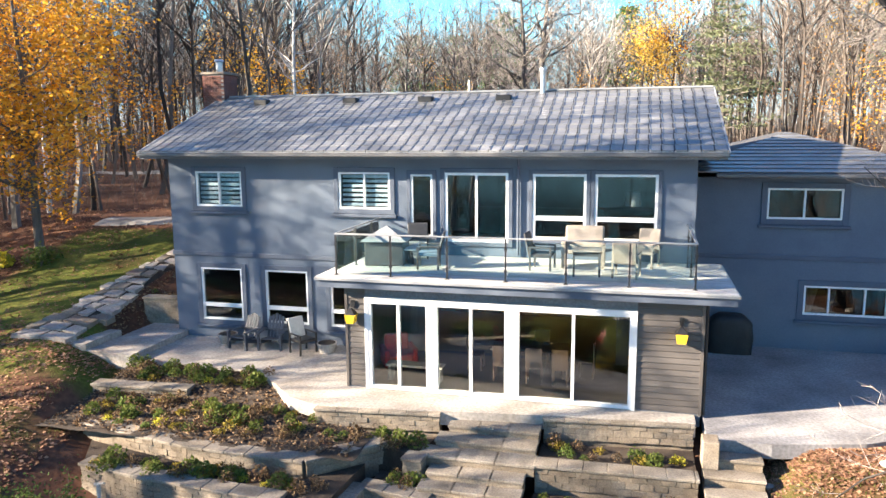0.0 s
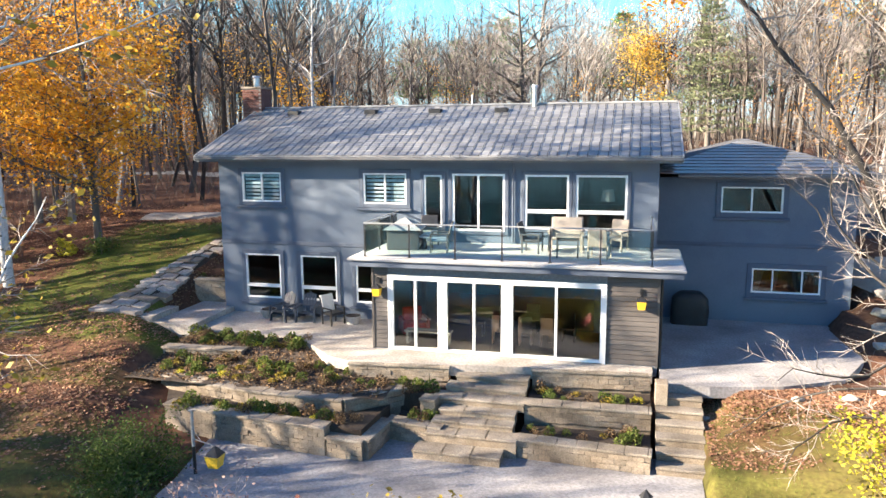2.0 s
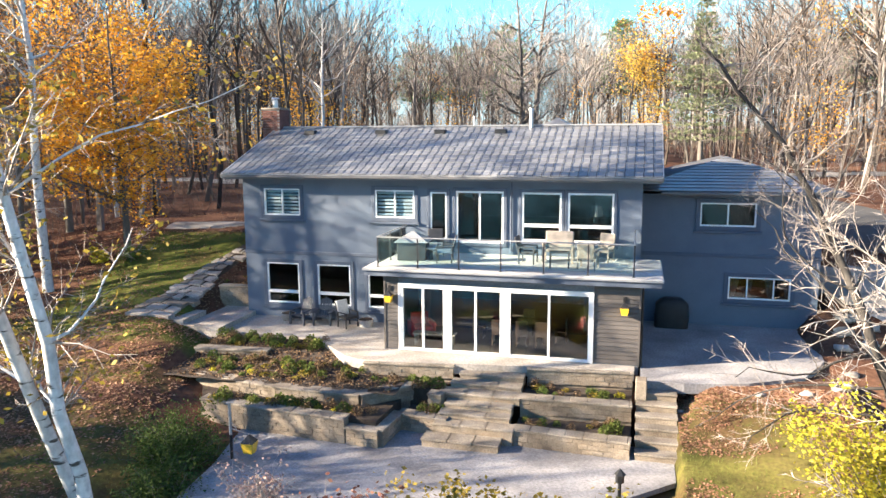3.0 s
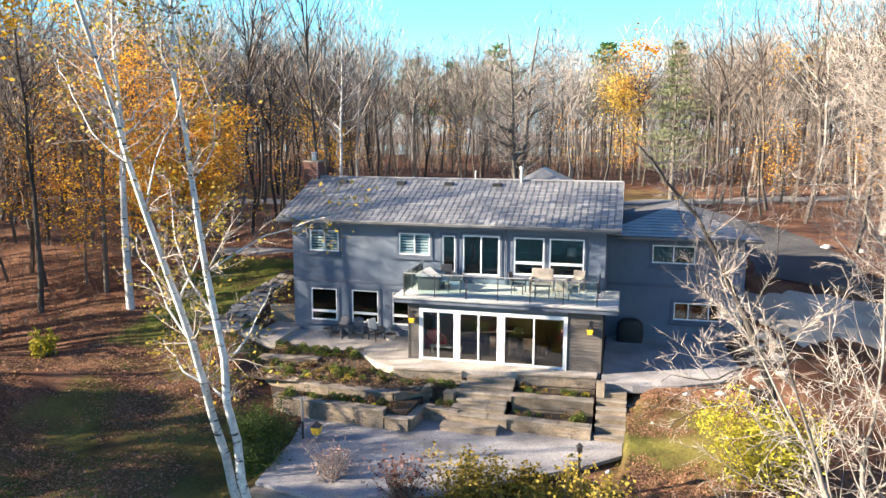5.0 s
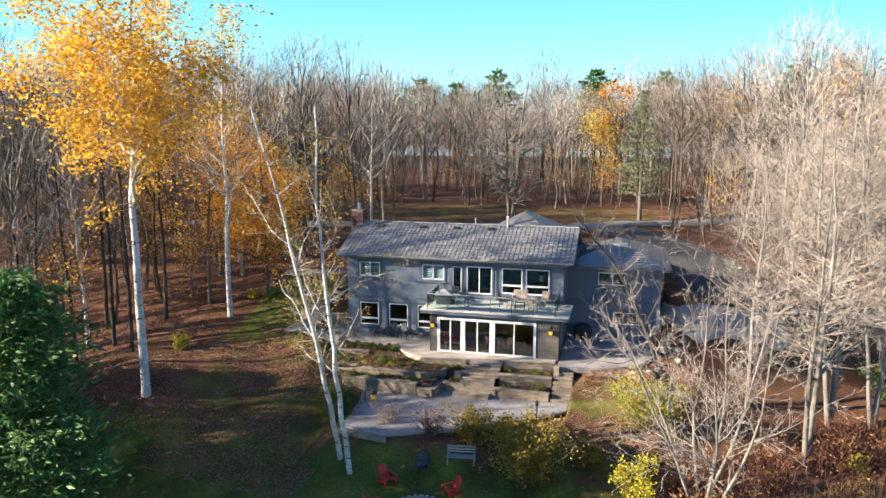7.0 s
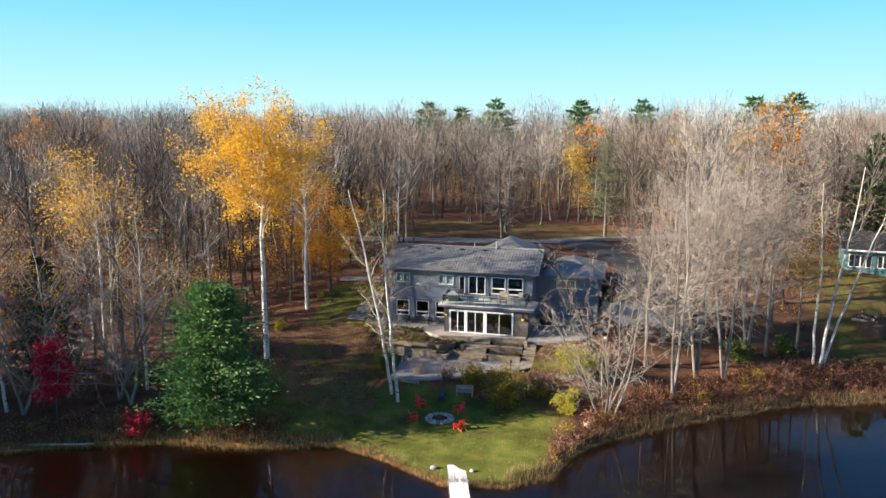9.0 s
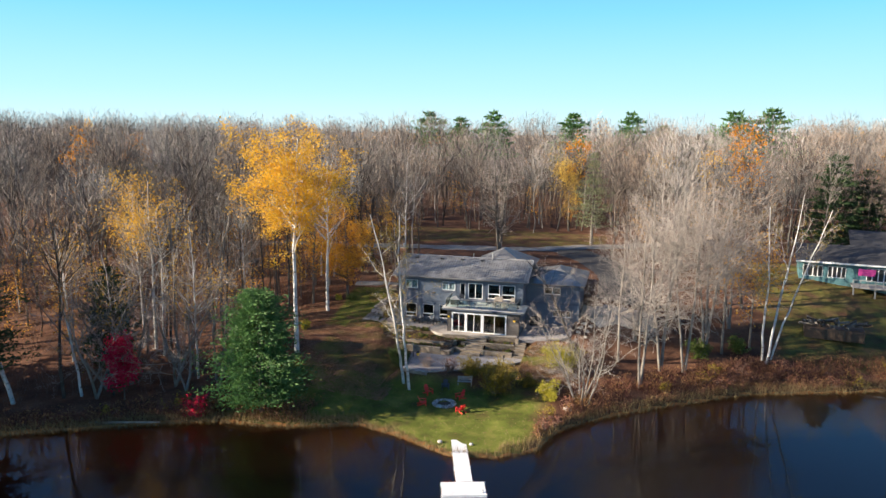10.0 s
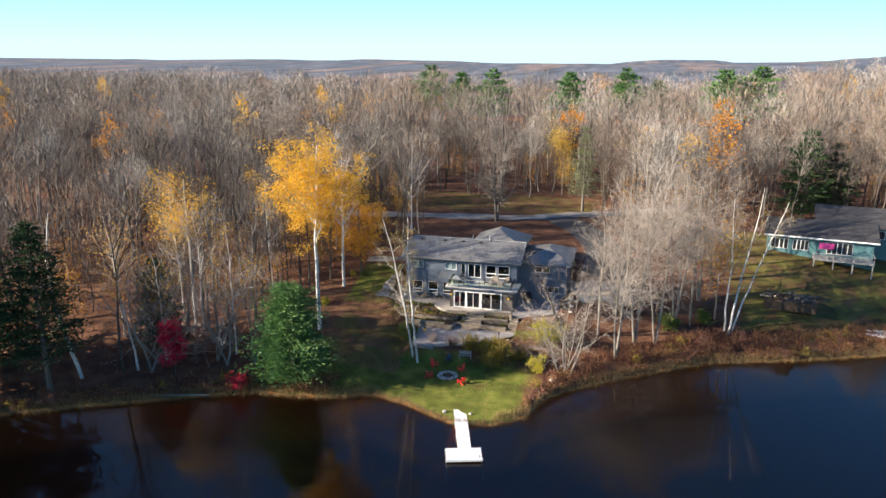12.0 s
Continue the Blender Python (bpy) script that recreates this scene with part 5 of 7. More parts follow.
for y0, y1 in zip(ROWS_Y[:-1], ROWS_Y[1:]):
    x0, x1 = (float(np.interp(y0, [-3.05, -1.9, -1.3, 0.7, 1.8, 2.6, 4.1], v)) for v in ([-3.95, -3.75, -3.6, -3.65, -3.4, -3.2, -2.7], [-2.0, -2.0, -1.9, -2.15, -2.3, -2.05, -1.6]))
    x0, x1 = x0 + rng.uniform(-0.16, 0.1), x1 + rng.uniform(-0.12, 0.14)
    n = int(rng.integers(2, 4))
    cuts = np.linspace(x0, x1, n + 1) + np.r_[0, rng.uniform(-0.14, 0.14, n - 1), 0]
    for a, b in zip(cuts[:-1], cuts[1:]):
        g = 0.028
        ring = [(a + g, y0 + g), ((a + b) / 2, y0 + g - rng.uniform(0, 0.06)), (b - g, y0 + g), (b - g + rng.uniform(-0.05, 0.02), y1 - g), ((a + b) / 2, y1 - g), (a + g + rng.uniform(-0.02, 0.05), y1 - g)]
        step = rng.uniform(0.07, 0.1)
        stone = slab(bmesh.new(), ring, -0.1, step)
        for v in stone.verts:
            level = float(ground_z((a + b) / 2, (y0 + y1) / 2))
            v.co.z += 0.55 * float(ground_z(v.co.x, v.co.y)) + 0.45 * level
        part("flagstone", stone, CONCRETE if rng.random() < 0.8 else CAP, path)
tagged(part("landing", slab(bmesh.new(), [(-1.35, -2.85), (0.35, -3.0), (0.35, -0.01), (-0.03, -0.01), (-0.03, 0.62), (-1.35, 0.62)], -0.3, 0.19), CONCRETE), "pale concrete landing one step above the patio", "path", kind="structure")
tagged(part("landing", slab(bmesh.new(), [(-2.3, -2.98), (-1.355, -2.86), (-1.355, -1.2), (-2.25, -1.25)], -0.3, 0.39), CONCRETE), "pale concrete landing at the foot of the path", "path", kind="structure")
tagged(part("garden_bed", slab(bmesh.new(), [(-1.7, 0.85), (-0.02, 0.95), (-0.02, 3.4), (-1.5, 3.3)], 0.0, 1.05), SOIL), "dark soil and leaves in the raised planter", "garden bed", kind="structure")
retaining_wall([(-1.72, 0.62), (-0.02, 0.7)], 0.1, 1.12, "raised stone planter against the end wall")

for n, (line, z) in enumerate([([(7.4, -5.25), (10.4, -4.9), (10.3, -6.1), (9.5, -5.7), (9.0, -5.8)], -0.58), ([(12.95, -4.6), (16.4, -4.2), (16.4, -5.5), (12.95, -5.6)][::-1], -0.6), ([(12.95, -6.05), (16.4, -5.95), (16.4, -7.05), (12.95, -6.85)][::-1], -1.13),
                                ([(9.3, -6.55), (9.3, -5.85), (10.5, -6.3), (10.7, -6.75)][::-1], -1.1), ([(2.4, -7.45), (1.8, -6.5), (4.9, -7.1), (7.9, -7.2), (9.0, -6.1), (8.85, -8.1), (6.8, -7.95), (4.3, -7.75)][::-1], -0.86),
                                ]):
    tagged(part("garden_bed", slab(bmesh.new(), line[::-1], z - 0.8, z), SOIL), "dark garden soil in a terraced bed", "garden bed", kind="structure")


def slope_bed_z(x, y):
    return -0.1 - 0.36 * soft_step(-np.asarray(y, float), 3.0, 5.6)


gx, gy = np.meshgrid(np.linspace(0.4, 9.0, 33), np.linspace(-6.85, -2.75, 22))
BED_X, BED_Y = [0.4, 2.5, 4.6, 5.6, 6.4, 7.3, 9.0], [-2.9, -2.75, -2.9, -3.8, -4.6, -5.02, -5.3]
edge = np.interp(gx, BED_X, BED_Y)
gy = np.minimum(gy, edge)
gz = slope_bed_z(gx, gy) + 0.04 * np.sin(gx * 5.1) * np.cos(gy * 4.3)
k = np.arange(33 * 21).reshape(-1, 33)[:, :-1].ravel()
tagged(part("garden_bed", mesh_of("garden_bed", np.stack([gx, gy, gz], -1), np.stack([k, k + 1, k + 34, k + 33], -1), smooth=True), SOIL), "dark garden soil sloping below the patio", "garden bed", kind="structure")

# furniture behind the glass doors
dining = thing("dining_table", "long dark dining table inside the walk-out room", "table", at=(12.2, -1.2, 0.0))
part("tabletop", boxes((-1.1, 1.1, -0.5, 0.5, 0.72, 0.77), bevel=0.01), DARKWOOD, dining)
for x in (-0.95, 0.95):
    for y in (-0.4, 0.4):
        part("leg", boxes((x - 0.04, x + 0.04, y - 0.04, y + 0.04, 0, 0.72)), DARKWOOD, dining)
for x, y, a in ((11.5, -2.0, 180), (12.4, -2.0, 180), (13.1, -2.0, 180), (11.5, -0.45, 0), (12.4, -0.45, 0), (13.75, -1.2, -90), (10.6, -1.2, 90)):
    c = thing("dining_chair", "dark wooden dining chair at the long table", "chair", "dining chairs", at=(x, y, 0), turn=a)
    part("seat", boxes((-0.22, 0.22, -0.22, 0.22, 0.43, 0.47)), DARKWOOD, c)
    part("backrest", boxes((-0.22, 0.22, 0.18, 0.22, 0.47, 1.0)), DARKWOOD, c)
    for u in (-0.19, 0.19):
        for v in (-0.19, 0.19):
            part("leg", boxes((u - 0.02, u + 0.02, v - 0.02, v + 0.02, 0, 0.43)), DARKWOOD, c)
arm = thing("armchair", "red upholstered armchair inside the walk-out room", "chair", at=(8.4, -1.6, 0), turn=30)
part("seat", boxes((-0.35, 0.35, -0.35, 0.3, 0.15, 0.45), bevel=0.04), REDWOOD, arm)
part("backrest", boxes((-0.35, 0.35, 0.3, 0.48, 0.15, 0.9), bevel=0.04), REDWOOD, arm)
for x in (-0.42, 0.42):
    part("armrest", boxes((x - 0.07, x + 0.07, -0.35, 0.45, 0.1, 0.6), bevel=0.03), REDWOOD, arm)
low_bench = thing("window_bench", "low white bench inside the glass doors", "bench", at=(9.2, -2.6, 0))
part("seat", boxes((-0.8, 0.8, -0.2, 0.2, 0.4, 0.46)), PALE, low_bench)
for x in (-0.7, 0.7):
    part("leg", boxes((x - 0.04, x + 0.04, -0.18, 0.18, 0, 0.4)), PALE, low_bench)
pend = thing("pendant_lamp", "amber glass pendant lamp over the dining table", "lamp", at=(11.6, -1.2, 0))
part("shade", rod(bmesh.new(), (0, 0, 1.75), (0, 0, 2.0), 0.28, 0.08, 14), AMBER, pend)
part("cord", rod(bmesh.new(), (0, 0, 2.0), (0, 0, 2.85), 0.01), BLACK, pend)


# ---------------------------------------------------------------- trees near the house
def birch(name, seed, place, line, radius, label, forks, leaf_count=600, bark=BIRCH):
    """A birch or other bare tree whose trunk follows a given line; forks: (height share, way, length)."""
    g = Growth(seed)
    p = np.array(line, float)
    fine = np.concatenate([p[i] + (p[i + 1] - p[i]) * np.linspace(0, 1, 4)[:-1, None] for i in range(len(p) - 1)] + [p[-1:]])
    fine[1:-1] += g.rng.normal(0, 0.04, fine[1:-1].shape)
    n = len(fine) - 1
    for i in range(n):
        g.pieces.append((*fine[i], *fine[i + 1], radius * (1 - 0.8 * i / n), radius * (1 - 0.8 * (i + 1) / n), 0, 0))
    spec = [None, (7, 0.2, 0.07, 12, 0.4, 46, 0.12), (3, 0.26, 0.02, 20, 0.45, 46, 0.05), TWIGS]
    for share, way, long in forks:
        i = min(n - 1, int(share * n))
        g.limb(fine[i], np.array(way, float) / np.linalg.norm(way), long, radius * (1 - 0.8 * share) * 0.34, 1, spec)
    for i in range(n // 3, n):
        for _ in range(3):
            w = g.rng.normal(0, 1, 3) * (1, 1, 0.3) + (0, 0, 0.7)
            g.limb(fine[i], w / np.linalg.norm(w), g.rng.uniform(0.8, 2.6), radius * 0.16, 2, spec)
    t = thing(name, label, "tree", at=at_ground(*place))
    g.each("trunk", 0, 10, 0.012, bark, t)
    if forks:
        g.each("limb", 1, 6, 0.014, bark, t)
    part("crown", g.mesh("crown", [2, 3], {}, 0.0055), TWIGPALE, t)
    if leaf_count:
        v, f = leaves(g.rng, g.ends(2), leaf_count, 0.12, 0.07)
        part("foliage", mesh_of("foliage", v, f), LEAFOLIVE, t)
    return t, g


birch("birch_tree", 11, (5.6, -15.65), [(0, 0, -0.2), (-0.1, -1.04, 3.4), (-0.31, -2.23, 7.4), (-0.62, -3.41, 11.4), (-1.05, -4.5, 15.2), (-1.9, -5.2, 19.4)], 0.165, "slender white birch leaning over the lawn",
      [(0.45, (-1, 0.3, 1.0), 4.5), (0.6, (0.8, 0.1, 1.4), 5), (0.7, (-1, -0.3, 1.2), 4.5), (0.8, (0.5, 0.4, 1), 3.5), (0.52, (1, 0.2, 0.8), 3.2), (0.36, (-1, 0.1, 0.5), 2.6)], 1300)
birch("birch_tree", 12, (6.54, -16.6), [(0, 0, -0.2), (-0.16, -0.6, 3.4), (-0.28, -1.3, 7.4), (-0.32, -2.0, 11.4), (-0.34, -2.7, 15.3), (-0.1, -3.2, 19.8)], 0.165, "slender white birch standing beside its leaning neighbour",
      [(0.5, (-1.0, 0.2, 0.55), 5.0), (0.58, (1, 0.1, 0.9), 4.5), (0.7, (1, -0.2, 1.2), 4), (0.82, (-0.7, 0.3, 1.2), 4), (0.8, (0.8, 0.0, 1.3), 3.5), (0.42, (1, 0.3, 0.4), 2.6), (0.34, (-0.8, 0.4, 0.6), 2.2)], 1300)
birch("birch_tree", 13, (46.2, 2.9), [(0, 0, -0.2), (0.5, 0, 5), (1.2, 0, 10), (2.0, 0, 15), (2.6, 0, 21)], 0.17, "white birch with spreading top by the water", [(0.5, (1, 0, 1.2), 6), (0.6, (-0.6, 0, 1.2), 5), (0.7, (1, 0.2, 1.2), 6), (0.8, (0.6, 0.2, 1), 4)])
birch("birch_tree", 14, (45.8, 3.6), [(0, 0, -0.2), (-0.1, 0, 5), (0.1, 0, 10), (-0.3, 0, 15), (-0.5, 0, 19)], 0.15, "upright white birch by the water", [(0.6, (-0.6, 0, 1.2), 4), (0.7, (0.6, 0, 1.2), 4)])
birch("birch_tree", 15, (46.6, 3.2), [(0, 0, -0.2), (1.2, 0, 5), (2.6, 0, 10), (4.2, 0, 15), (5.4, 0, 19)], 0.14, "leaning white birch by the water", [(0.6, (0.6, 0, 1.2), 4), (0.75, (1, 0, 1), 4)])
birch("birch_tree", 16, (-27.6, -26.6), [(0, 0, -0.2), (-0.5, 0, 4), (-1.2, 0, 8), (-1.9, 0, 12.4)], 0.17, "broken leaning birch trunk at the shore", [])
birch("birch_tree", 17, (-33.0, -30.3), [(0, 0, -0.2), (-1.4, 0, 5), (-2.6, 0, 10), (-2.9, 0, 15), (-1.6, 0, 21)], 0.24, "pale birch leaning against dark pines", [(0.55, (-1, 0, 1), 5), (0.65, (1, 0, 1.2), 5), (0.75, (-0.8, 0.2, 1), 4), (0.4, (-1, 0, 0.3), 4)])

dome_tree("gold_tree", 21, (-8.1, -14.0), 26.5, 0.3, (20.4, 5.4, 6.0), BIRCH, TWIGPALE, "tall pale-trunked tree with a golden crown", limbs=30, shoots=7, twigs=4, leaf=LEAFGOLD, leaf_count=25000, leaf_size=0.11, leaf_spread=0.36)
dome_tree("gold_tree", 22, (-9.8, -0.8), 21.5, 0.24, (14.5, 6.5, 4.2), BIRCH, TWIGPALE, "slim pale tree with thin orange leaves", limbs=20, shoots=7, twigs=5, leaf=LEAFRUST, leaf_count=1500, leaf_size=0.1, leaf_spread=0.4)
dome_tree("gold_tree", 23, (-28.0, -12.8), 22.5, 0.22, (17.0, 5.2, 5.4), BIRCH, TWIGPALE, "slim pale tree with sparse yellow leaves", limbs=22, shoots=7, twigs=6, leaf=LEAFGOLD, leaf_count=5200, leaf_size=0.11, leaf_spread=0.45)
dome_tree("maple_tree", 24, (-8.5, 3.2), 12.5, 0.19, (6.8, 5.4, 4.6), BARK, TWIG, "small orange-leaved maple above the red leaf litter", limbs=26, shoots=9, twigs=3, leaf=LEAFAMBER, leaf_count=14000, leaf_size=0.09, leaf_spread=0.34)
dome_tree("maple_tree", 25, (-14.8, 6.4), 16.5, 0.22, (9.6, 6.8, 5.2), BARK, TWIG, "golden-leaved maple at the wood's edge", limbs=28, shoots=9, twigs=3, leaf=LEAFAMBER, leaf_count=8000, leaf_size=0.09, leaf_spread=0.4)
dome_tree("maple_tree", 30, (-12.6, 0.8), 15, 0.17, (9.5, 5.5, 4.0), BARK, TWIG, "slender maple with few rusty leaves remaining", limbs=20, shoots=8, twigs=4, leaf=LEAFRUST, leaf_count=1300, leaf_size=0.09, leaf_spread=0.35)
dome_tree("orange_tree", 26, (16.6, 66.0), 18, 0.25, (10.5, 7.2, 3.4), BARK, TWIG, "bright yellow-orange tree beyond the lane", limbs=22, shoots=7, twigs=3, leaf=LEAFYELLOW, leaf_count=4200, leaf_size=0.13, leaf_spread=0.45)
bare_tree("red_maple", 27, (-22.4, -26.4), 6.0, 0.1, BROAD, BARK, TWIG, "small crimson maple in the shade at the shore", leaf=LEAFRED, leaf_count=3400, leaf_size=0.16, leaf_spread=0.3, leaf_level=1)
bare_tree("shore_tree", 31, (25.1, -15.0), 12.5, 0.11, MANY, BARKPALE, TWIGPALE, "many-stemmed bare grey tree at the lawn's edge", stems=7, fan=0.4, twig_least=0.008)
birch("leaning_tree", 32, (23.75, -6.7), [(0, 0, -0.3), (-0.65, 0, 2.1), (-1.7, -0.05, 4.7), (-2.85, -0.05, 7.2), (-4.25, -0.1, 9.3), (-6.0, -0.2, 11.4)], 0.17, "dark leaning bare tree with branches over the side patio",
      [(0.16, (-1, -0.25, 0.12), 5.2), (0.22, (-1, 0.2, 0.3), 5.6), (0.28, (-0.9, -0.5, 0.05), 4.6), (0.34, (-1, 0.3, 0.45), 5.0), (0.3, (1, 0.1, 0.8), 5.5), (0.42, (-1, -0.2, 0.25), 4.4), (0.46, (0.5, 0.2, 1.2), 6.0), (0.52, (-0.9, 0.3, 0.6), 4.2),
       (0.58, (0.4, -0.2, 1.2), 5.0), (0.64, (-1, -0.1, 0.6), 3.6), (0.7, (0.1, 0.3, 1.2), 4.4), (0.78, (-0.5, -0.3, 1.0), 3.6), (0.86, (-1, 0.2, 0.5), 3.0)], 0, BARKDARK)
for n, (x, y, h, s) in enumerate([(31.2, -9.0, 20, 2), (33.6, -4.0, 23, 2), (36.3, -3.0, 25, 2), (34.0, 3.0, 24, 1), (38.8, 1.5, 22, 2), (42.6, 10.2, 21, 2), (30.5, 1.5, 19, 2), (39.5, 7.5, 22, 1), (33.5, 11.0, 20, 1)]):
    dome_tree("shore_tree", 50 + n, (x, y), h, 0.19, (h * 0.6, h * 0.4, h * 0.33), BARKPALE, TWIGPALE, "tall bare pale-barked tree in the waterside clump", limbs=26 if s == 1 else 17, shoots=13, twigs=10, stems=s, fan=0.1, twig_least=0.009, group="waterside clump", leaf=LEAFRUST if n == 5 else None, leaf_count=1600)
dome_tree("lawn_maple", 28, (6.7, 38.0), 19, 0.34, (11.5, 7.6, 5.2), BARK, TWIGPALE, "broad bare maple beside the lane", limbs=16, shoots=9, twigs=9, stems=3, fan=0.1, twig_least=0.013)
bare_tree("pale_tree", 29, (76, 70), 21, 0.3, BROAD, BARKPALE, TWIGPALE, "pale bare tree behind the neighbouring house", stems=2, twig_least=0.016)
for n, (x, y, h) in enumerate([(-24.5, -22.5, 15), (-18.5, -23.0, 14), (-16.5, -24.0, 13), (-29, -19, 16), (-26.5, -24, 14), (-13.5, -22.5, 12.5), (-25.5, -27, 14)]):
    bare_tree("grey_tree", 70 + n, (x, y), h, 0.17, SPREAD, BARKPALE, TWIGPALE, "tangled grey leafless tree at the shaded shore", stems=2, fan=0.3, group="shore tangle", twig_least=0.01)

for n, (x, y, h, m) in enumerate([(-17.5, -20.5, 11, 0), (-24, -4, 13, 1), (-20.5, -7, 12, 0), (-22, 1.5, 12, 1), (-10.5, -18.5, 9, 0), (-27, -8, 14, 1)]):
    dome_tree("wood_edge_tree", 250 + n, (x, y), h, 0.13, (h * 0.58, h * 0.4, h * 0.3), BARK, TWIGPALE if n % 2 else TWIG, "crooked dark tree with rusty leaves at the wood's edge" if m else "crooked bare dark tree at the wood's edge", group="wood edge trees",
              limbs=20, shoots=8, twigs=6, twig_least=0.007, leaf=LEAFRUST if m else None, leaf_count=1500, leaf_size=0.09, lean=(0.06 * (n % 3 - 1), 0.05))
for n, (x, y, h) in enumerate([(-13.4, -8.2, 20), (-16.5, -6.2, 22), (-19.5, -10.6, 22), (-22.5, -8.2, 23), (-26.0, -12.6, 22), (-15.2, -1.6, 20), (-17.6, -9.0, 21), (-20.0, -2.6, 22), (-28.5, -10.0, 23)]):
    dome_tree("dark_tree", 310 + n, (x, y), h, 0.17, (h * 0.8, h * 0.21, h * 0.2), BARKDARK, TWIG, "tall dark-barked bare tree at the wood's edge", group="dark edge trees", limbs=15, shoots=5, twigs=3, twig_least=0.01, lean=(0.03 * (n % 3 - 1), 0.02))
dome_tree("shore_tree", 71, (44.6, 6.0), 17, 0.15, (10, 7, 4.2), BARKPALE, TWIGPALE, "slim waterside tree with rusty leaves", limbs=22, shoots=9, twigs=6, leaf=LEAFAMBER, leaf_count=2200, leaf_size=0.12)
dome_tree("shore_tree", 72, (41.0, 3.0), 20, 0.17, (12, 8, 5.2), BARKPALE, TWIGPALE, "tall bare pale-barked tree in the waterside clump", group="waterside clump", limbs=24, shoots=11, twigs=9)
dome_tree("shore_tree", 73, (28.6, -4.5), 17, 0.16, (10, 7, 4.6), BARKPALE, TWIGPALE, "tall bare pale-barked tree in the waterside clump", group="waterside clump", limbs=24, shoots=11, twigs=9)
for n, (x, y, h) in enumerate([(-16.5, -21.5, 18), (-19, -6, 20), (-26, -14, 19), (-26, -23, 16), (-31, -11, 20), (-16.5, 12.5, 18), (-36, -18, 19), (-5.5, 21, 18)]):
    dome_tree("pale_tree", 270 + n, (x, y), h, 0.15, (h * 0.62, h * 0.36, h * 0.2), BIRCH, TWIGPALE, "slim pale-barked bare tree among the darker woods", group="pale trees", limbs=18, shoots=8, twigs=6, twig_least=0.008, leaf=LEAFGOLD if n % 3 == 0 else None, leaf_count=900, leaf_size=0.1)
conifer("white_pine", 81, (-6.6, -25.6), 12.5, 9.2, "dense young white pine at the water's edge", layers=34, tufts=46, tuft=0.42, blunt=0.5)
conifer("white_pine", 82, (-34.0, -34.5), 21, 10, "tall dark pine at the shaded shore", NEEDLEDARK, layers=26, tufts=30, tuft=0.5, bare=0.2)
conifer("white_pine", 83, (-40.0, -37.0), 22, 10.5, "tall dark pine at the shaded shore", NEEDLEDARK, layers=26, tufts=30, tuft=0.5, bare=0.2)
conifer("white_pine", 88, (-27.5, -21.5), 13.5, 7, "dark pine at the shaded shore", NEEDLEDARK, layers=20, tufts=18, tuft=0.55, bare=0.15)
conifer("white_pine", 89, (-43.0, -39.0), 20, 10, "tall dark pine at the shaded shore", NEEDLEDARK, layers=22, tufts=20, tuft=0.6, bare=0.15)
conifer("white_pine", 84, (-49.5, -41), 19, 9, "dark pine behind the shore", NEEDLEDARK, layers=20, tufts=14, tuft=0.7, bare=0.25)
# pines out of view, added to throw shade over the shore bank
for n, (x, y) in enumerate([(-52, -36), (-57, -31), (-50, -43), (-62, -40), (-48, -31)]):
    conifer("white_pine", 180 + n, (x, y), 21 + n % 3, 11, "tall unseen pine added to shade the shore bank", layers=18, tufts=14, tuft=0.9, bare=0.15, group="bank pines")
conifer("grey_pine", 85, (22.2, 50.7), 17.5, 8, "thin grey-green pine beside the lane", NEEDLEPALE, layers=22, tufts=15, tuft=0.42, bare=0.2, droop=0.15)
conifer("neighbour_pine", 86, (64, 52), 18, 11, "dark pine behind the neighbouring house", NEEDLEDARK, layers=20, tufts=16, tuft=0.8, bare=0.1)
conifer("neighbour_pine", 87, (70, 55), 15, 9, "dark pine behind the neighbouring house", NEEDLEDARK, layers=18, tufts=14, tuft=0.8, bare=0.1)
for n, (x, y, h, w) in enumerate([(12.3, 123.5, 24.5, 10), (-25.7, 147, 23, 10), (-39.5, 158.8, 25, 13), (28.3, 143.4, 24.5, 12), (38, 152, 21, 8), (56, 130.4, 25, 13), (66, 132.7, 26, 14), (-11.4, 127, 24.5, 9)]):
    conifer("skyline_pine", 90 + n, (x, y), h, w * 1.7, "dark pine standing above the bare woods", layers=14, tufts=12, tuft=1.4, bare=0.4, group="skyline pines")


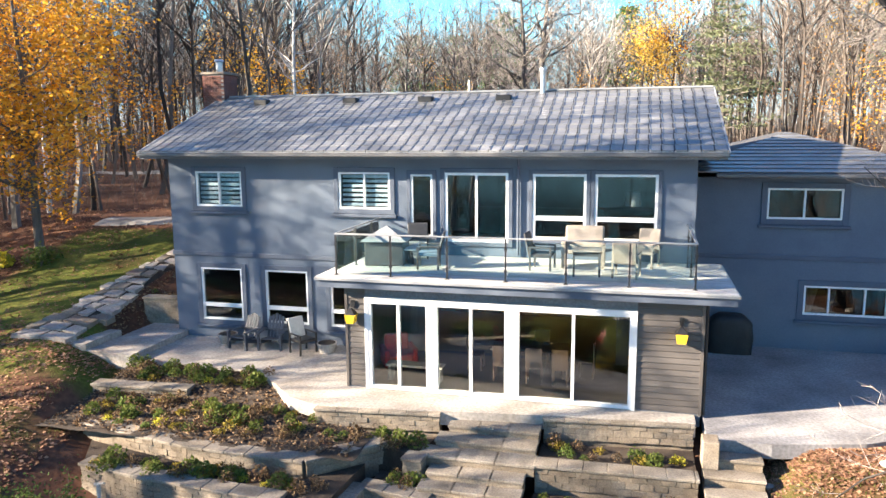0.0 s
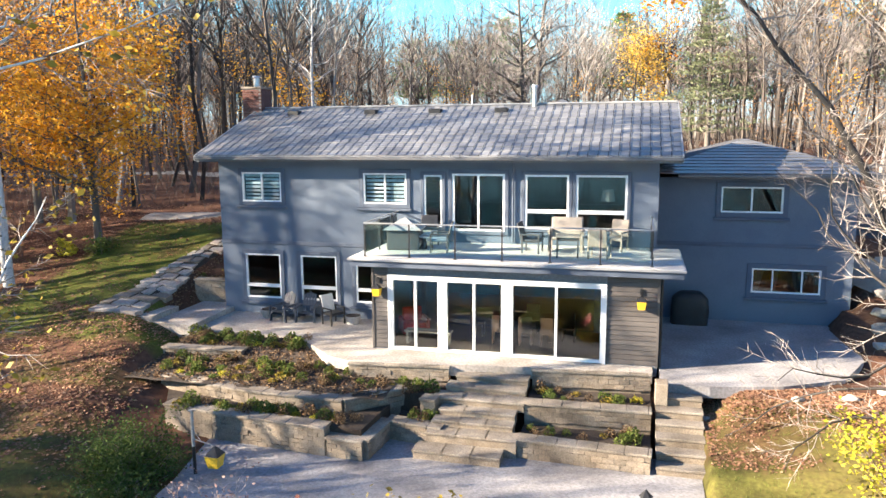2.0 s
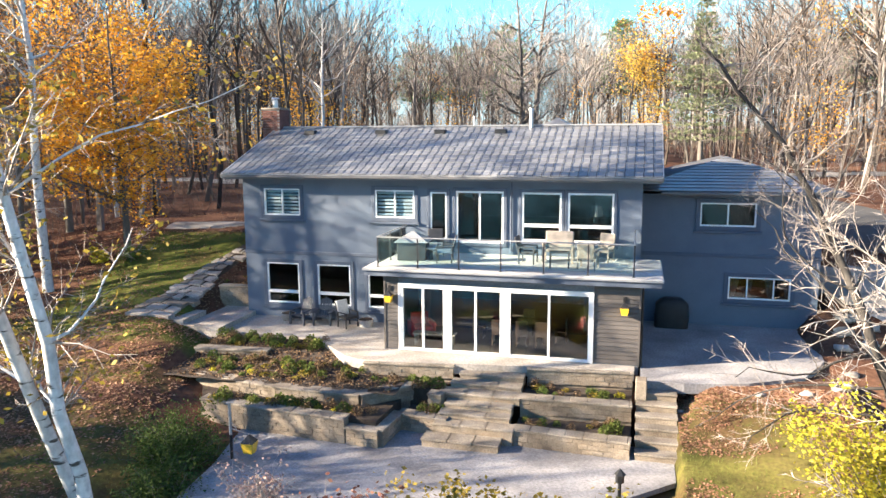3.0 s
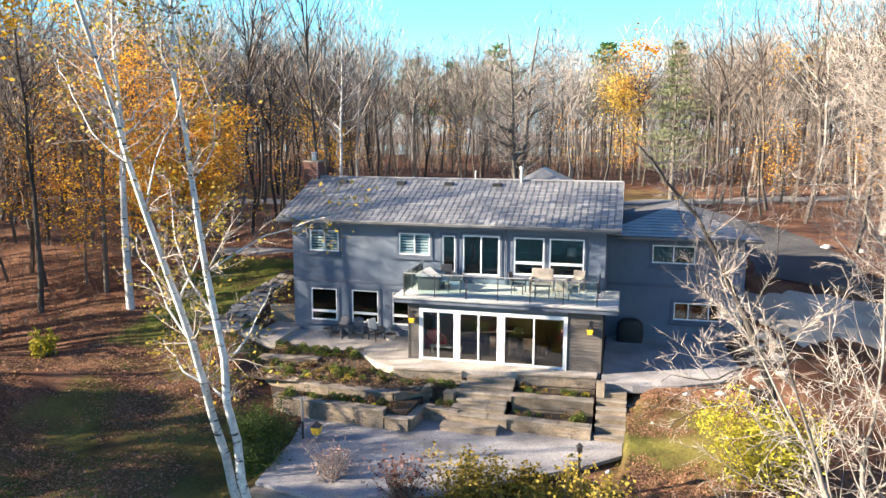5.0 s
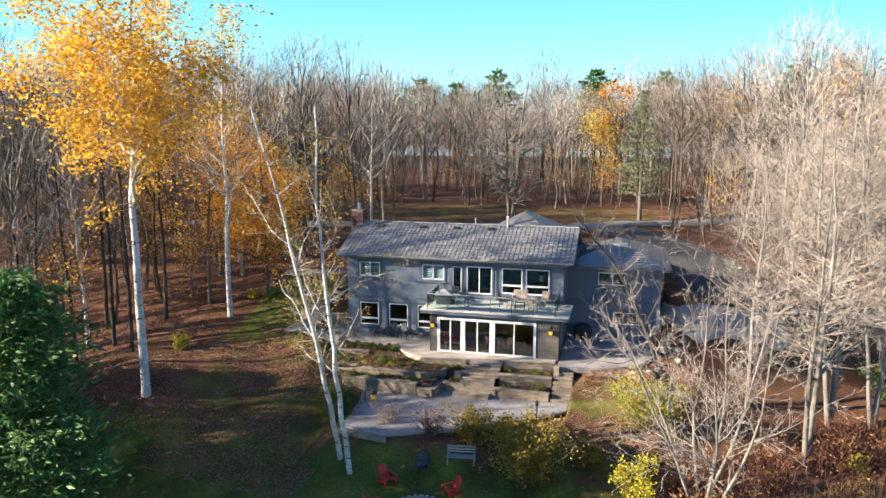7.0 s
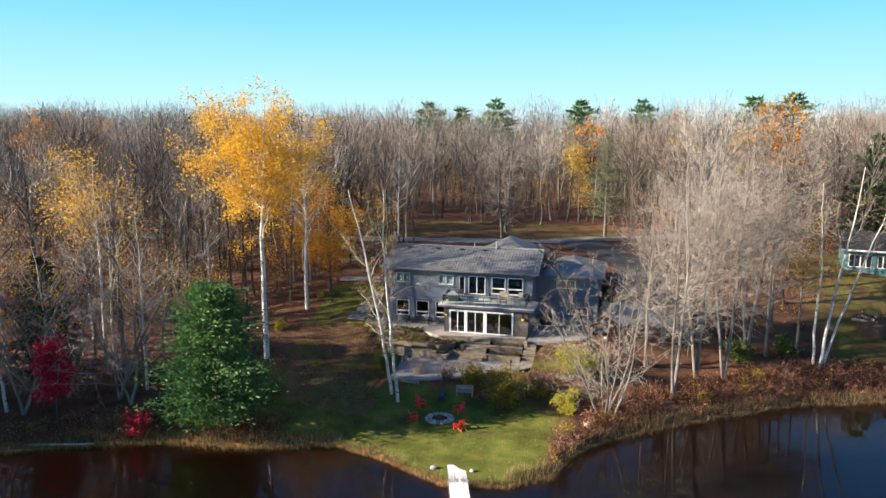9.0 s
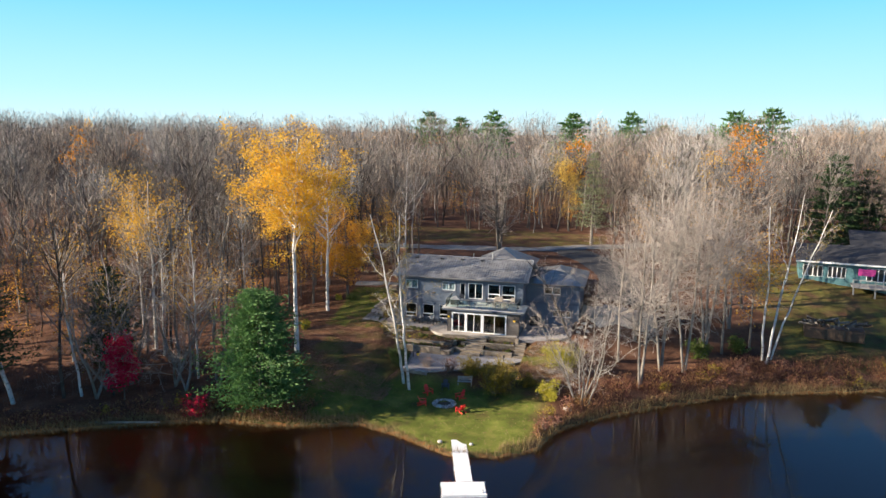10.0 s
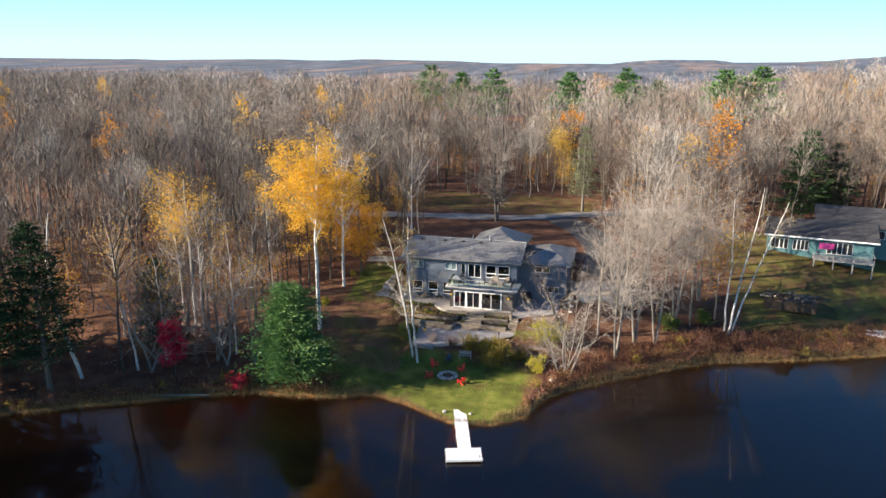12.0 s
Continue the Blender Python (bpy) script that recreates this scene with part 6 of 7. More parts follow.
# ---------------------------------------------------------------- the woods
def wood_tree(seed, sides, limbs, twigs, segs, thick, wide=0.18, length=(0.03, 0.07), low=0.42, shoots=3):
    """One bare forest tree of unit height as triangles: a thin trunk, limbs bending out to a rounded crown, and twig slivers in it. Gives vertices, triangles and how many of these are wood."""
    r = np.random.default_rng(seed)
    line = np.c_[np.cumsum(r.normal(0, 0.012, (segs + 1, 2)), 0), np.linspace(0, 0.93, segs + 1)]
    line[0, :2] = 0
    rad = 0.0088 * (1 - 0.86 * np.arange(segs + 1) / segs)
    out = [tubes(line[:-1], line[1:], rad[:-1], rad[1:], sides)]
    low = low * r.uniform(0.85, 1.2)
    centre, half = np.array((line[-2, 0], line[-2, 1], (low + 1) / 2)), np.array((wide * r.uniform(0.8, 1.2), wide * r.uniform(0.8, 1.2), (1 - low) / 2))
    a, b, ra, c, away = [], [], [], [], []
    for _ in range(max(limbs, 1) if limbs else 0):
        w = r.normal(0, 1, 3) * (1, 1, 0.7) + (0, 0, 0.3)
        w /= np.linalg.norm(w)
        hull = centre + w * half * r.uniform(0.6, 0.95)
        h = np.clip(hull[2] - r.uniform(0.12, 0.3), 0.25, 0.9)
        i = min(segs - 1, int(h / 0.93 * segs))
        foot = line[i] + (line[i + 1] - line[i]) * (h / 0.93 * segs - i)
        mid = foot + (hull - foot) * 0.5 + r.normal(0, 0.012, 3)
        a += [foot, mid]
        b += [mid, hull]
        ra += [0.0034, 0.002]
    if limbs:
        a, b, ra = np.array(a), np.array(b), np.array(ra)
        out.append(tubes(a, b, ra, ra * 0.55, 3))
        # side shoots from the limbs, as three-sided spikes
        k = r.integers(0, len(a), limbs * shoots)
        root = a[k] + (b[k] - a[k]) * r.uniform(0.2, 1, (len(k), 1))
        go = (b[k] - a[k]) / np.linalg.norm(b[k] - a[k], axis=1)[:, None] + r.normal(0, 0.6, (len(k), 3)) + (0, 0, 0.25)
        go *= r.uniform(0.05, 0.12, (len(k), 1)) / np.linalg.norm(go, axis=1)[:, None]
        out.append(tubes(root, root + go, np.full(len(k), 0.0017), np.full(len(k), 0.0007), 3))
    tris, verts, n = [], [], 0
    for v, f in out:
        verts.append(v)
        tris += [f[:, [0, 1, 2]] + n, f[:, [0, 2, 3]] + n]
        n += len(v)
    lobes = r.normal(0, 1, (11, 3)) + (0, 0, 0.5)
    lobes /= np.linalg.norm(lobes, axis=1)[:, None]
    w = lobes[r.integers(0, 11, twigs)] + r.normal(0, 0.34, (twigs, 3))
    w /= np.linalg.norm(w, axis=1)[:, None]
    c = centre + w * half * r.uniform(0.1, 1.0, (twigs, 1)) ** 0.38
    root = np.array((centre[0], centre[1], low * 0.9))
    w = (c - root) / np.linalg.norm(c - root, axis=1)[:, None] + r.normal(0, 0.42, (twigs, 3))
    w /= np.linalg.norm(w, axis=1)[:, None]
    e = c + w * r.uniform(*length, (twigs, 1))
    s = np.cross(w, r.normal(0, 1, (twigs, 3)))
    s /= np.linalg.norm(s, axis=1)[:, None]
    verts.append(np.stack([c - s * thick, c + s * thick, e], 1).reshape(-1, 3))
    wood = sum(len(f) for f in tris)
    tris.append(np.arange(twigs * 3).reshape(-1, 3) + n)
    return np.concatenate(verts), np.concatenate(tris), wood


def in_clearing(x, y):
    return ((-12.5 < x < 31) and (-40 < y < 12)) or ((-4.5 < x < 31) and (12 <= y < 33)) or ((-17 < x < 26) and (33 <= y < 60)) or ((46 < x < 100) and (-10 < y < 48)) or ((24 < x < 46) and y < 16)


def plant(seed, y0, y1, step, x_of):
    """Jittered places between two depths, thinned by the clearings."""
    r = np.random.default_rng(seed)
    out = []
    for y in np.arange(y0, y1, step):
        for x in np.arange(*x_of(y), step):
            px, py = x + r.uniform(-0.48, 0.48) * step, y + r.uniform(-0.48, 0.48) * step
            if shore_gap(px, py) > 9 and not in_clearing(px, py):
                out.append((px, py))
    return out


def build_woods(name, places, makes, heights, seed, mat, label):
    r = np.random.default_rng(seed)
    vs, fs, ms, ts, n = [], [], [], [], 0
    for x, y in places:
        v, f, wood = makes[r.integers(len(makes))]
        h, a = r.uniform(*heights), r.uniform(0, 2 * np.pi)
        w = h * r.uniform(0.85, 1.25)
        c, s = math.cos(a), math.sin(a)
        q = np.stack([(v[:, 0] * c - v[:, 1] * s) * w + x, (v[:, 0] * s + v[:, 1] * c) * w + y, v[:, 2] * h + float(ground_z(x, y)) - 0.2], -1)
        vs.append(q)
        fs.append(f + n)
        ms.append(np.arange(len(f)) >= wood)
        ts.append(np.full(len(v), r.random()))
        n += len(v)
    me = mesh_of(name, np.concatenate(vs), np.concatenate(fs))
    me.attributes.new("tone", "FLOAT", "POINT").data.foreach_set("value", np.concatenate(ts).astype(np.float32))
    me.materials.append(WOODS)
    me.materials.append(mat)
    me.polygons.foreach_set("material_index", np.concatenate(ms).astype(np.int32))
    return tagged(part(name, me, mat), label, "woods", kind="stuff")


def span(y):
    far = y + 101
    return 31 - 1.3 * far - 8, 31 + 0.62 * far + 15


def by_tree(name, colors, island):
    """A material whose tone is each tree's own."""
    m = surface(name, [(1.0, 1.0, 1.0), (1.0, 1.0, 1.0)], 0.95, 0.12, 1.2, 0.0, island=island)
    t = m.node_tree
    b = t.nodes["Principled BSDF"]
    own = t.nodes.new("ShaderNodeAttribute")
    own.attribute_name = "tone"
    tone = ramp(t, [(i / (len(colors) - 1), c) for i, c in enumerate(colors)])
    t.links.new(own.outputs["Fac"], tone.inputs[0])
    t.links.new(mixed(t, "MULTIPLY", 1.0, b.inputs["Base Color"].links[0].from_socket, tone.outputs[0]), b.inputs["Base Color"])
    return m


WOODS = by_tree("woods_bark", [(0.04, 0.032, 0.027), (0.07, 0.056, 0.047), (0.1, 0.083, 0.07), (0.06, 0.048, 0.04), (0.09, 0.08, 0.072), (0.28, 0.26, 0.24)], 0.25)
WOODTWIG = by_tree("woods_twigs", [(0.08, 0.069, 0.063), (0.16, 0.138, 0.124), (0.25, 0.218, 0.194), (0.24, 0.168, 0.122), (0.19, 0.182, 0.174), (0.41, 0.38, 0.35)], 0.3)
near_kinds = [wood_tree(200 + i, 4, 15, 480, 6, 0.0009, 0.21, (0.03, 0.085)) for i in range(10)]
mid_kinds = [wood_tree(300 + i, 3, 9, 330, 4, 0.0021, 0.25, (0.04, 0.1), 0.3, 2) for i in range(10)]
far_kinds = [wood_tree(400 + i, 3, 4, 170, 2, 0.0045, 0.28, (0.05, 0.12), 0.2, 1) for i in range(9)]
r = np.random.default_rng(9)


def keep(x, y):
    """Thin out the trees on the sunny side of the house and along the shore."""
    if x > -12 or y > 2:
        return True
    return r.random() < (0.12 if -14 < x - 2.15 * y < 24 else 0.6 if -30 < x - 2.15 * y < 30 else 0.85)


near_places = [p for p in plant(1, -36, 75, 4.55, lambda y: (max(-110, span(y)[0]), min(125, span(y)[1]))) if keep(*p)]
build_woods("near_woods", near_places, near_kinds, (12, 23.5), 1, WOODTWIG, "dense bare autumn hardwoods round the house")
build_woods("mid_woods", plant(2, 75, 180, 8.0, span), mid_kinds, (14, 25), 2, WOODTWIG, "bare hardwoods behind the lane")
r = np.random.default_rng(10)
build_woods("far_bank_woods", [(x + r.uniform(-3, 3), -205 - 9 * row + r.uniform(-3, 3)) for row in range(3) for x in range(-160, 240, 9)], far_kinds, (15, 24), 4, WOODTWIG, "bare woods on the pond's far bank")
build_woods("far_woods", plant(3, 180, 430, 13.6, span), far_kinds, (16, 25), 3, WOODTWIG, "far bare woods")


def thicket(name, seed, places, per, heights, width, mat, label):
    """Brushwood between the trunks: upright slivers."""
    r = np.random.default_rng(seed)
    p = np.repeat(np.array(places), per, 0) + r.normal(0, 2.2, (len(places) * per, 2))
    k = len(p)
    foot = np.c_[p, ground_z(p[:, 0], p[:, 1]) - 0.1]
    tip = foot + np.c_[r.normal(0, 0.32, (k, 2)), np.ones(k)] * r.uniform(*heights, (k, 1))
    a = r.uniform(0, 2 * np.pi, k)
    s = np.c_[np.cos(a), np.sin(a), np.zeros(k)] * width
    v = np.stack([foot - s, foot + s, tip], 1).reshape(-1, 3)
    return tagged(part(name, mesh_of(name, v, np.arange(3 * k).reshape(-1, 3)), mat), label, "brushwood", kind="stuff")


thicket("brushwood", 18, [p for p in plant(15, -36, 60, 5.0, lambda y: (max(-75, span(y)[0]), min(95, span(y)[1])))], 18, (0.8, 5.5), 0.011, TWIG, "grey brushwood and saplings between the near trees")
thicket("brushwood", 19, [p for p in plant(17, -30, 34, 4.0, lambda y: (-42, -11))], 14, (0.8, 4.5), 0.011, BARK, "dark tangled brushwood along the wood's edge")
thicket("brushwood", 8, plant(14, 80, 200, 7.5, span), 26, (2.0, 9.0), 0.045, TWIG, "brushwood and saplings among the farther trees")


def scattered_leaves(name, seed, places, count, heights, spread, size, mat, label):
    """Leaves still hanging in the woods, in clusters on rounded crowns."""
    r = np.random.default_rng(seed)
    c = []
    for x, y in places:
        g, k = float(ground_z(x, y)), r.integers(10, 26)
        low, high = heights[0] * r.uniform(0.8, 1.2), heights[1] * r.uniform(0.85, 1.1)
        w = r.normal(0, 1, (k, 3))
        w /= np.linalg.norm(w, axis=1)[:, None]
        c.append(np.array((x, y, g + (low + high) / 2)) + w * (spread, spread, (high - low) / 2) * r.uniform(0.4, 1, (k, 1)))
    v, f = leaves(r, np.concatenate(c), count, 0.55, size)
    return tagged(part(name, mesh_of(name, v, f), mat), label, "leaves", kind="stuff")


r = np.random.default_rng(77)
under = plant(11, -20, 70, 6, lambda y: (max(-70, span(y)[0]), min(90, span(y)[1])))
scattered_leaves("understorey_leaves", 5, [p for p in under if r.random() < 0.5], 24000, (1, 9), 2.0, 0.1, LEAFRUST, "rusty leaves on the young beeches under the woods")
scattered_leaves("understorey_leaves", 15, [p for p in under if r.random() < 0.16], 16000, (2, 11), 2.2, 0.1, LEAFAMBER, "amber leaves on young trees under the woods")
scattered_leaves("canopy_leaves", 6, [p for p in plant(12, 40, 230, 15, span) if r.random() < 0.24], 22000, (9, 21), 3.2, 0.2, LEAFRUST, "last rusty leaves in the far woods")
scattered_leaves("canopy_leaves", 16, [p for p in plant(16, 40, 200, 27, span) if r.random() < 0.16], 7000, (10, 22), 3.0, 0.22, LEAFAMBER, "scattered orange crowns in the woods")
scattered_leaves("canopy_leaves", 8, [(-66, 35.5), (-95, 27.5), (-60, 14), (-67, 217), (46, 29), (48, 59.5), (18, 65)], 4200, (10, 22.5), 3.0, 0.2, LEAFORANGE, "orange crowns standing out in the woods")
scattered_leaves("yellow_canopy", 7, [p for p in [(-137, 110), (-57, 103), (-39.5, 70.5), (-48, 40), (34, 56), (41.7, 34.5), (110, 216), (-160, 90)] if shore_gap(*p) > 0], 5600, (11, 22.5), 3.0, 0.22, LEAFGOLD, "scattered golden crowns in the woods")
for n, (x, y) in enumerate([(-15, 2), (-17, 10), (-13.5, 13), (-20, 4), (-24, 9), (-14, 20), (-9, 24), (-20, 16)]):
    bare_tree("maple_sapling", 120 + n, (x, y), 8 + n % 4, 0.09, SAPLING, BARK, TWIG, "young maple with orange leaves under the woods", leaf=LEAFORANGE if n % 3 else LEAFGOLD, leaf_count=900, leaf_size=0.1, leaf_spread=0.4, leaf_level=1, group="saplings")


# distance
def far_hills():
    xs, ys = np.linspace(-3800, 3200, 120), np.r_[430, 520, 640, 800, 1000, 1250, 1500, 1800, 2200, 2600, 3000, 3400, 3900, 4500]
    gx, gy = np.meshgrid(xs, ys)
    z = np.zeros_like(gx)
    for i in range(gx.shape[0]):
        for j in range(gx.shape[1]):
            p = Vector((gx[i, j] / 700, gy[i, j] / 600, 3.1))
            z[i, j] = noise.noise(p) * 26 + noise.noise(p * 3.1) * 9
    away = gy + 100
    right = soft_step(gx - 0.2 * gy, -150, 500)
    flat = 3 + 19 * right - (gy - 430) * 0.004
    drop = 36 - away * (0.0235 - 0.008 * right) + z * away / 2600
    k = soft_step(gy, 480, 1500)
    z = flat * (1 - k) + drop * k
    n, k = len(xs), np.arange(len(xs) * (len(ys) - 1)).reshape(-1, len(xs))[:, :-1].ravel()
    # blue-grey stops put the distance haze into the canopy colour
    m = surface("far_woods_in_haze", [(0.075, 0.105, 0.15), (0.15, 0.16, 0.2), (0.1, 0.125, 0.16), (0.23, 0.185, 0.18), (0.13, 0.15, 0.19)], 1.0, 0.011, 0.05, 0.0, spec=0.0, stretch=(1, 0.22, 1))
    tagged(part("backdrop", mesh_of("backdrop", np.stack([gx, gy, z], -1), np.stack([k, k + 1, k + n + 1, k + n], -1), smooth=True), m), "wooded hills rolling to the horizon, distance haze in their colour", "hills", kind="structure")


far_hills()


# ---------------------------------------------------------------- deck and patio furniture
def patio_chair(at, turn, mat, label, seat_mat=None, group="patio chairs"):
    """A low-armed patio chair facing -y."""
    c = thing("patio_chair", label, "chair", group, at=at, turn=turn)
    part("seat", boxes((-0.29, 0.29, -0.28, 0.3, 0.36, 0.46), bevel=0.025), seat_mat or mat, c)
    b = boxes((-0.3, 0.3, 0.0, 0.06, 0.0, 0.62), bevel=0.025)
    b.transform(pose(0, 0.26, 0.4, -14))
    part("backrest", b, mat, c)
    for x in (-0.3, 0.3):
        part("armrest", boxes((x - 0.035, x + 0.035, -0.3, 0.32, 0.6, 0.64), bevel=0.012), mat, c)
        for y in (-0.27, 0.28):
            part("leg", boxes((x - 0.025, x + 0.025, y - 0.025, y + 0.025, 0, 0.6)), mat, c)
    return c


table = thing("patio_table", "square beige wicker patio table on the deck", "table", at=(13.75, -2.3, 3.09), turn=4)
table.scale = (0.62, 0.8, 0.92)
part("tabletop", boxes((-0.62, 0.62, -0.45, 0.45, 0.69, 0.74), bevel=0.02), WICKER, table)
part("apron", boxes((-0.55, 0.55, -0.38, -0.35, 0.58, 0.69), (-0.55, 0.55, 0.35, 0.38, 0.58, 0.69)), WICKER_D, table)
for x in (-0.52, 0.52):
    for y in (-0.36, 0.36):
        part("leg", boxes((x - 0.04, x + 0.04, y - 0.04, y + 0.04, 0, 0.69), bevel=0.008), WICKER_D, table)
patio_chair((13.6, -1.25, 3.09), 0, WICKER, "wide beige wicker settee behind the small table").scale = (1.75, 1, 1.1)
patio_chair((14.75, -2.35, 3.09), 172, WICKER, "beige wicker patio chair at the table's end")
patio_chair((12.55, -1.75, 3.09), 85, WICKER_D, "dark wicker patio chair at the table's end")
patio_chair((15.2, -0.8, 3.09), -20, WICKER, "beige wicker patio chair by the window")
fire = thing("fire_table", "dark wicker fire table with a peaked grey cover on the deck", "table", at=(8.15, -1.75, 3.09), turn=8)
part("body", boxes((-0.55, 0.55, -0.5, 0.5, 0.0, 0.68), bevel=0.03), WICKER_D, fire)
lid = bmesh.new()
foot = [lid.verts.new(q) for q in ((-0.66, -0.6, 0.69), (0.66, -0.6, 0.69), (0.66, 0.6, 0.69), (-0.66, 0.6, 0.69))]
peak = lid.verts.new((0.0, 0.0, 1.08))
lid.faces.new(foot[::-1])
for i in range(4):
    lid.faces.new((foot[i], foot[(i + 1) % 4], peak))
part("cover", lid, GUTTER, fire, "peaked grey cover")
patio_chair((8.75, -0.75, 3.09), 15, WICKER_D, "dark wicker lounge chair with pale cushion", PALE, "lounge set")
patio_chair((9.5, -2.2, 3.09), -80, WICKER_D, "dark wicker lounge chair with blue cushion", CUSHION, "lounge set")
side = thing("side_table", "low round white side table on the deck", "table", at=(8.85, -1.75, 3.09))
part("tabletop", rod(bmesh.new(), (0, 0, 0.42), (0, 0, 0.46), 0.28, sides=20), PALE, side)
part("leg", rod(bmesh.new(), (0, 0, 0), (0, 0, 0.42), 0.1, 0.04, 10), WICKER_D, side)

c = patio_chair((5.05, -0.95, 0.0), 60, BLACK, "black folding chair with a white towel over its back")
t = boxes((-0.27, 0.27, -0.03, 0.1, -0.12, 0.66), bevel=0.02)
t.transform(pose(0, 0.26, 0.42, -14))
part("towel", t, PALE, c, "white towel")
for x, y in ((2.15, -0.5), (5.75, -0.75)):
    pot = thing("plant_pot", "low grey stone plant pot on the patio", "plant pot", "patio pots", at=(x, y, 0))
    part("pot", rod(bmesh.new(), (0, 0, 0), (0, 0, 0.3), 0.24, 0.32, 16), STONE, pot)
    part("soil", rod(bmesh.new(), (0, 0, 0.3), (0, 0, 0.31), 0.28, 0.27, 16), SOIL, pot)

grill = thing("covered_grill", "barbecue under a black cover against the garage wall", "grill", at=(17.85, 2.35, -0.06))
bm = bmesh.new()
rows = []
for z, w, d in ((0.0, 0.66, 0.36), (0.5, 0.68, 0.37), (0.95, 0.64, 0.34), (1.12, 0.46, 0.3), (1.2, 0.34, 0.2)):
    ring = []
    for i in range(20):
        a = 2 * math.pi * i / 20
        sx, sy = (abs(math.cos(a)) ** 0.4) * math.copysign(1, math.cos(a)), (abs(math.sin(a)) ** 0.4) * math.copysign(1, math.sin(a))
        k = 1 + (0.03 * math.sin(a * 7 + z * 5) if z < 0.9 else 0)
        ring.append(bm.verts.new((w * sx * k, d * sy * k, z)))
    rows.append(ring)
for a, b in zip(rows[:-1], rows[1:]):
    for i in range(20):
        bm.faces.new((a[i], a[(i + 1) % 20], b[(i + 1) % 20], b[i]))
bm.faces.new(rows[-1])
for f in bm.faces:
    f.smooth = True
part("cover", bm, COVER, grill)


def lantern_body(parent, at, size=1.0):
    """A small four-sided amber lantern with a dark peaked cap, hanging at its top."""
    s = size
    bm = bmesh.new()
    lo = [bm.verts.new((at[0] + x * 0.1 * s, at[1] + y * 0.1 * s, at[2] - 0.34 * s)) for x, y in ((-1, -1), (1, -1), (1, 1), (-1, 1))]
    hi = [bm.verts.new((at[0] + x * 0.14 * s, at[1] + y * 0.14 * s, at[2] - 0.1 * s)) for x, y in ((-1, -1), (1, -1), (1, 1), (-1, 1))]
    bm.faces.new(lo[::-1])
    bm.faces.new(hi)
    for i in range(4):
        bm.faces.new((lo[i], lo[(i + 1) % 4], hi[(i + 1) % 4], hi[i]))
    part("amber_panes", bm, AMBER, parent, "amber glass panes")
    cap = rod(bmesh.new(), (at[0], at[1], at[2] - 0.1 * s), (at[0], at[1], at[2] + 0.06 * s), 0.2 * s, 0.03 * s, 4)
    cap.transform(Matrix.Translation(at) @ pose(0, 0, 0, 0, 0, 45) @ Matrix.Translation(-Vector(at)))
    part("cap", cap, BLACK, parent)


for x in (7.78, 16.07):
    l = thing("wall_lantern", "yellow glass wall lantern with black cap", "lamp", "wall lanterns", at=(x, ROOM_Y, 0))
    part("bracket", rod(rod(boxes((-0.05, 0.05, -0.05, -0.03, 2.2, 2.4)), (0, -0.05, 2.38), (0, -0.2, 2.4), 0.012), (0, -0.2, 2.4), (0, -0.2, 2.16), 0.01), BLACK, l)
    lantern_body(l, (0, -0.2, 2.16), 1.0)
for x, y, h, arm, label in ((5.05, -10.1, 1.85, 0.6, "weathered wooden lamp post with a hanging amber lantern"), (16.2, -11.8, 1.6, 0.0, "dark lamp post beside the lower patio")):
    l = thing("lamp_post", label, "lamp", at=(x, y, -1.75))
    part("post", rod(bmesh.new(), (0, 0, -0.2), (0, 0, 0.9), 0.045, sides=10), BLACK, l)
    part("upper_post", rod(bmesh.new(), (0, 0, 0.9), (0, 0, h), 0.045, 0.04, 10), GREYWOOD if arm else BLACK, l)
    if arm:
        part("arm", rod(rod(rod(bmesh.new(), (0, 0, h - 0.75), (arm, 0, h - 0.88), 0.016), (arm, 0, h - 0.88), (arm, 0, h - 0.98), 0.008), (0, 0, h - 0.5), (0.22, 0, h - 0.78), 0.01), GREYWOOD, l)
        lantern_body(l, (arm, 0, h - 0.98), 1.35)
        part("finial", rod(bmesh.new(), (-0.08, 0, h), (0.14, 0, h + 0.05), 0.035, 0.02), GREYWOOD, l)
    else:
        part("finial", rod(rod(bmesh.new(), (0, 0, h), (0, 0, h + 0.2), 0.1, 0.1, 6), (0, 0, h + 0.2), (0, 0, h + 0.34), 0.14, 0.01, 6), BLACK, l)
path_light = thing("path_light", "small metal path light at the patio's edge", "lamp", at=(17.2, -10.4, -1.9))
part("stem", rod(bmesh.new(), (0, 0, -0.1), (0, 0, 0.45), 0.02), BLACK, path_light)
part("hood", rod(bmesh.new(), (0, 0, 0.45), (0, 0, 0.55), 0.14, 0.03, 12), STEEL, path_light)

# ---------------------------------------------------------------- fire pit and seats
pit = thing("fire_pit", "round fire pit ringed with pale stones on the lawn", "fire pit", at=at_ground(11.1, -18.8))
for ring, (rad, n, size) in enumerate(((1.15, 22, 0.2), (0.85, 17, 0.18))):
    for i in range(n):
        a = 2 * math.pi * i / n
        bm = lump(np.random.default_rng(500 + 50 * ring + i), (size * 0.8, size * 0.9, 0.13 + 0.04 * ring))
        bm.transform(pose(rad * math.cos(a), rad * math.sin(a), 0.0, 0, 0, math.degrees(a)))
        part("stone", bm, STONE if i % 3 else PALESTONE, pit)
part("ash_bed", rod(bmesh.new(), (0, 0, 0), (0, 0, 0.05), 0.75, sides=20), SOIL, pit, "dark ash")


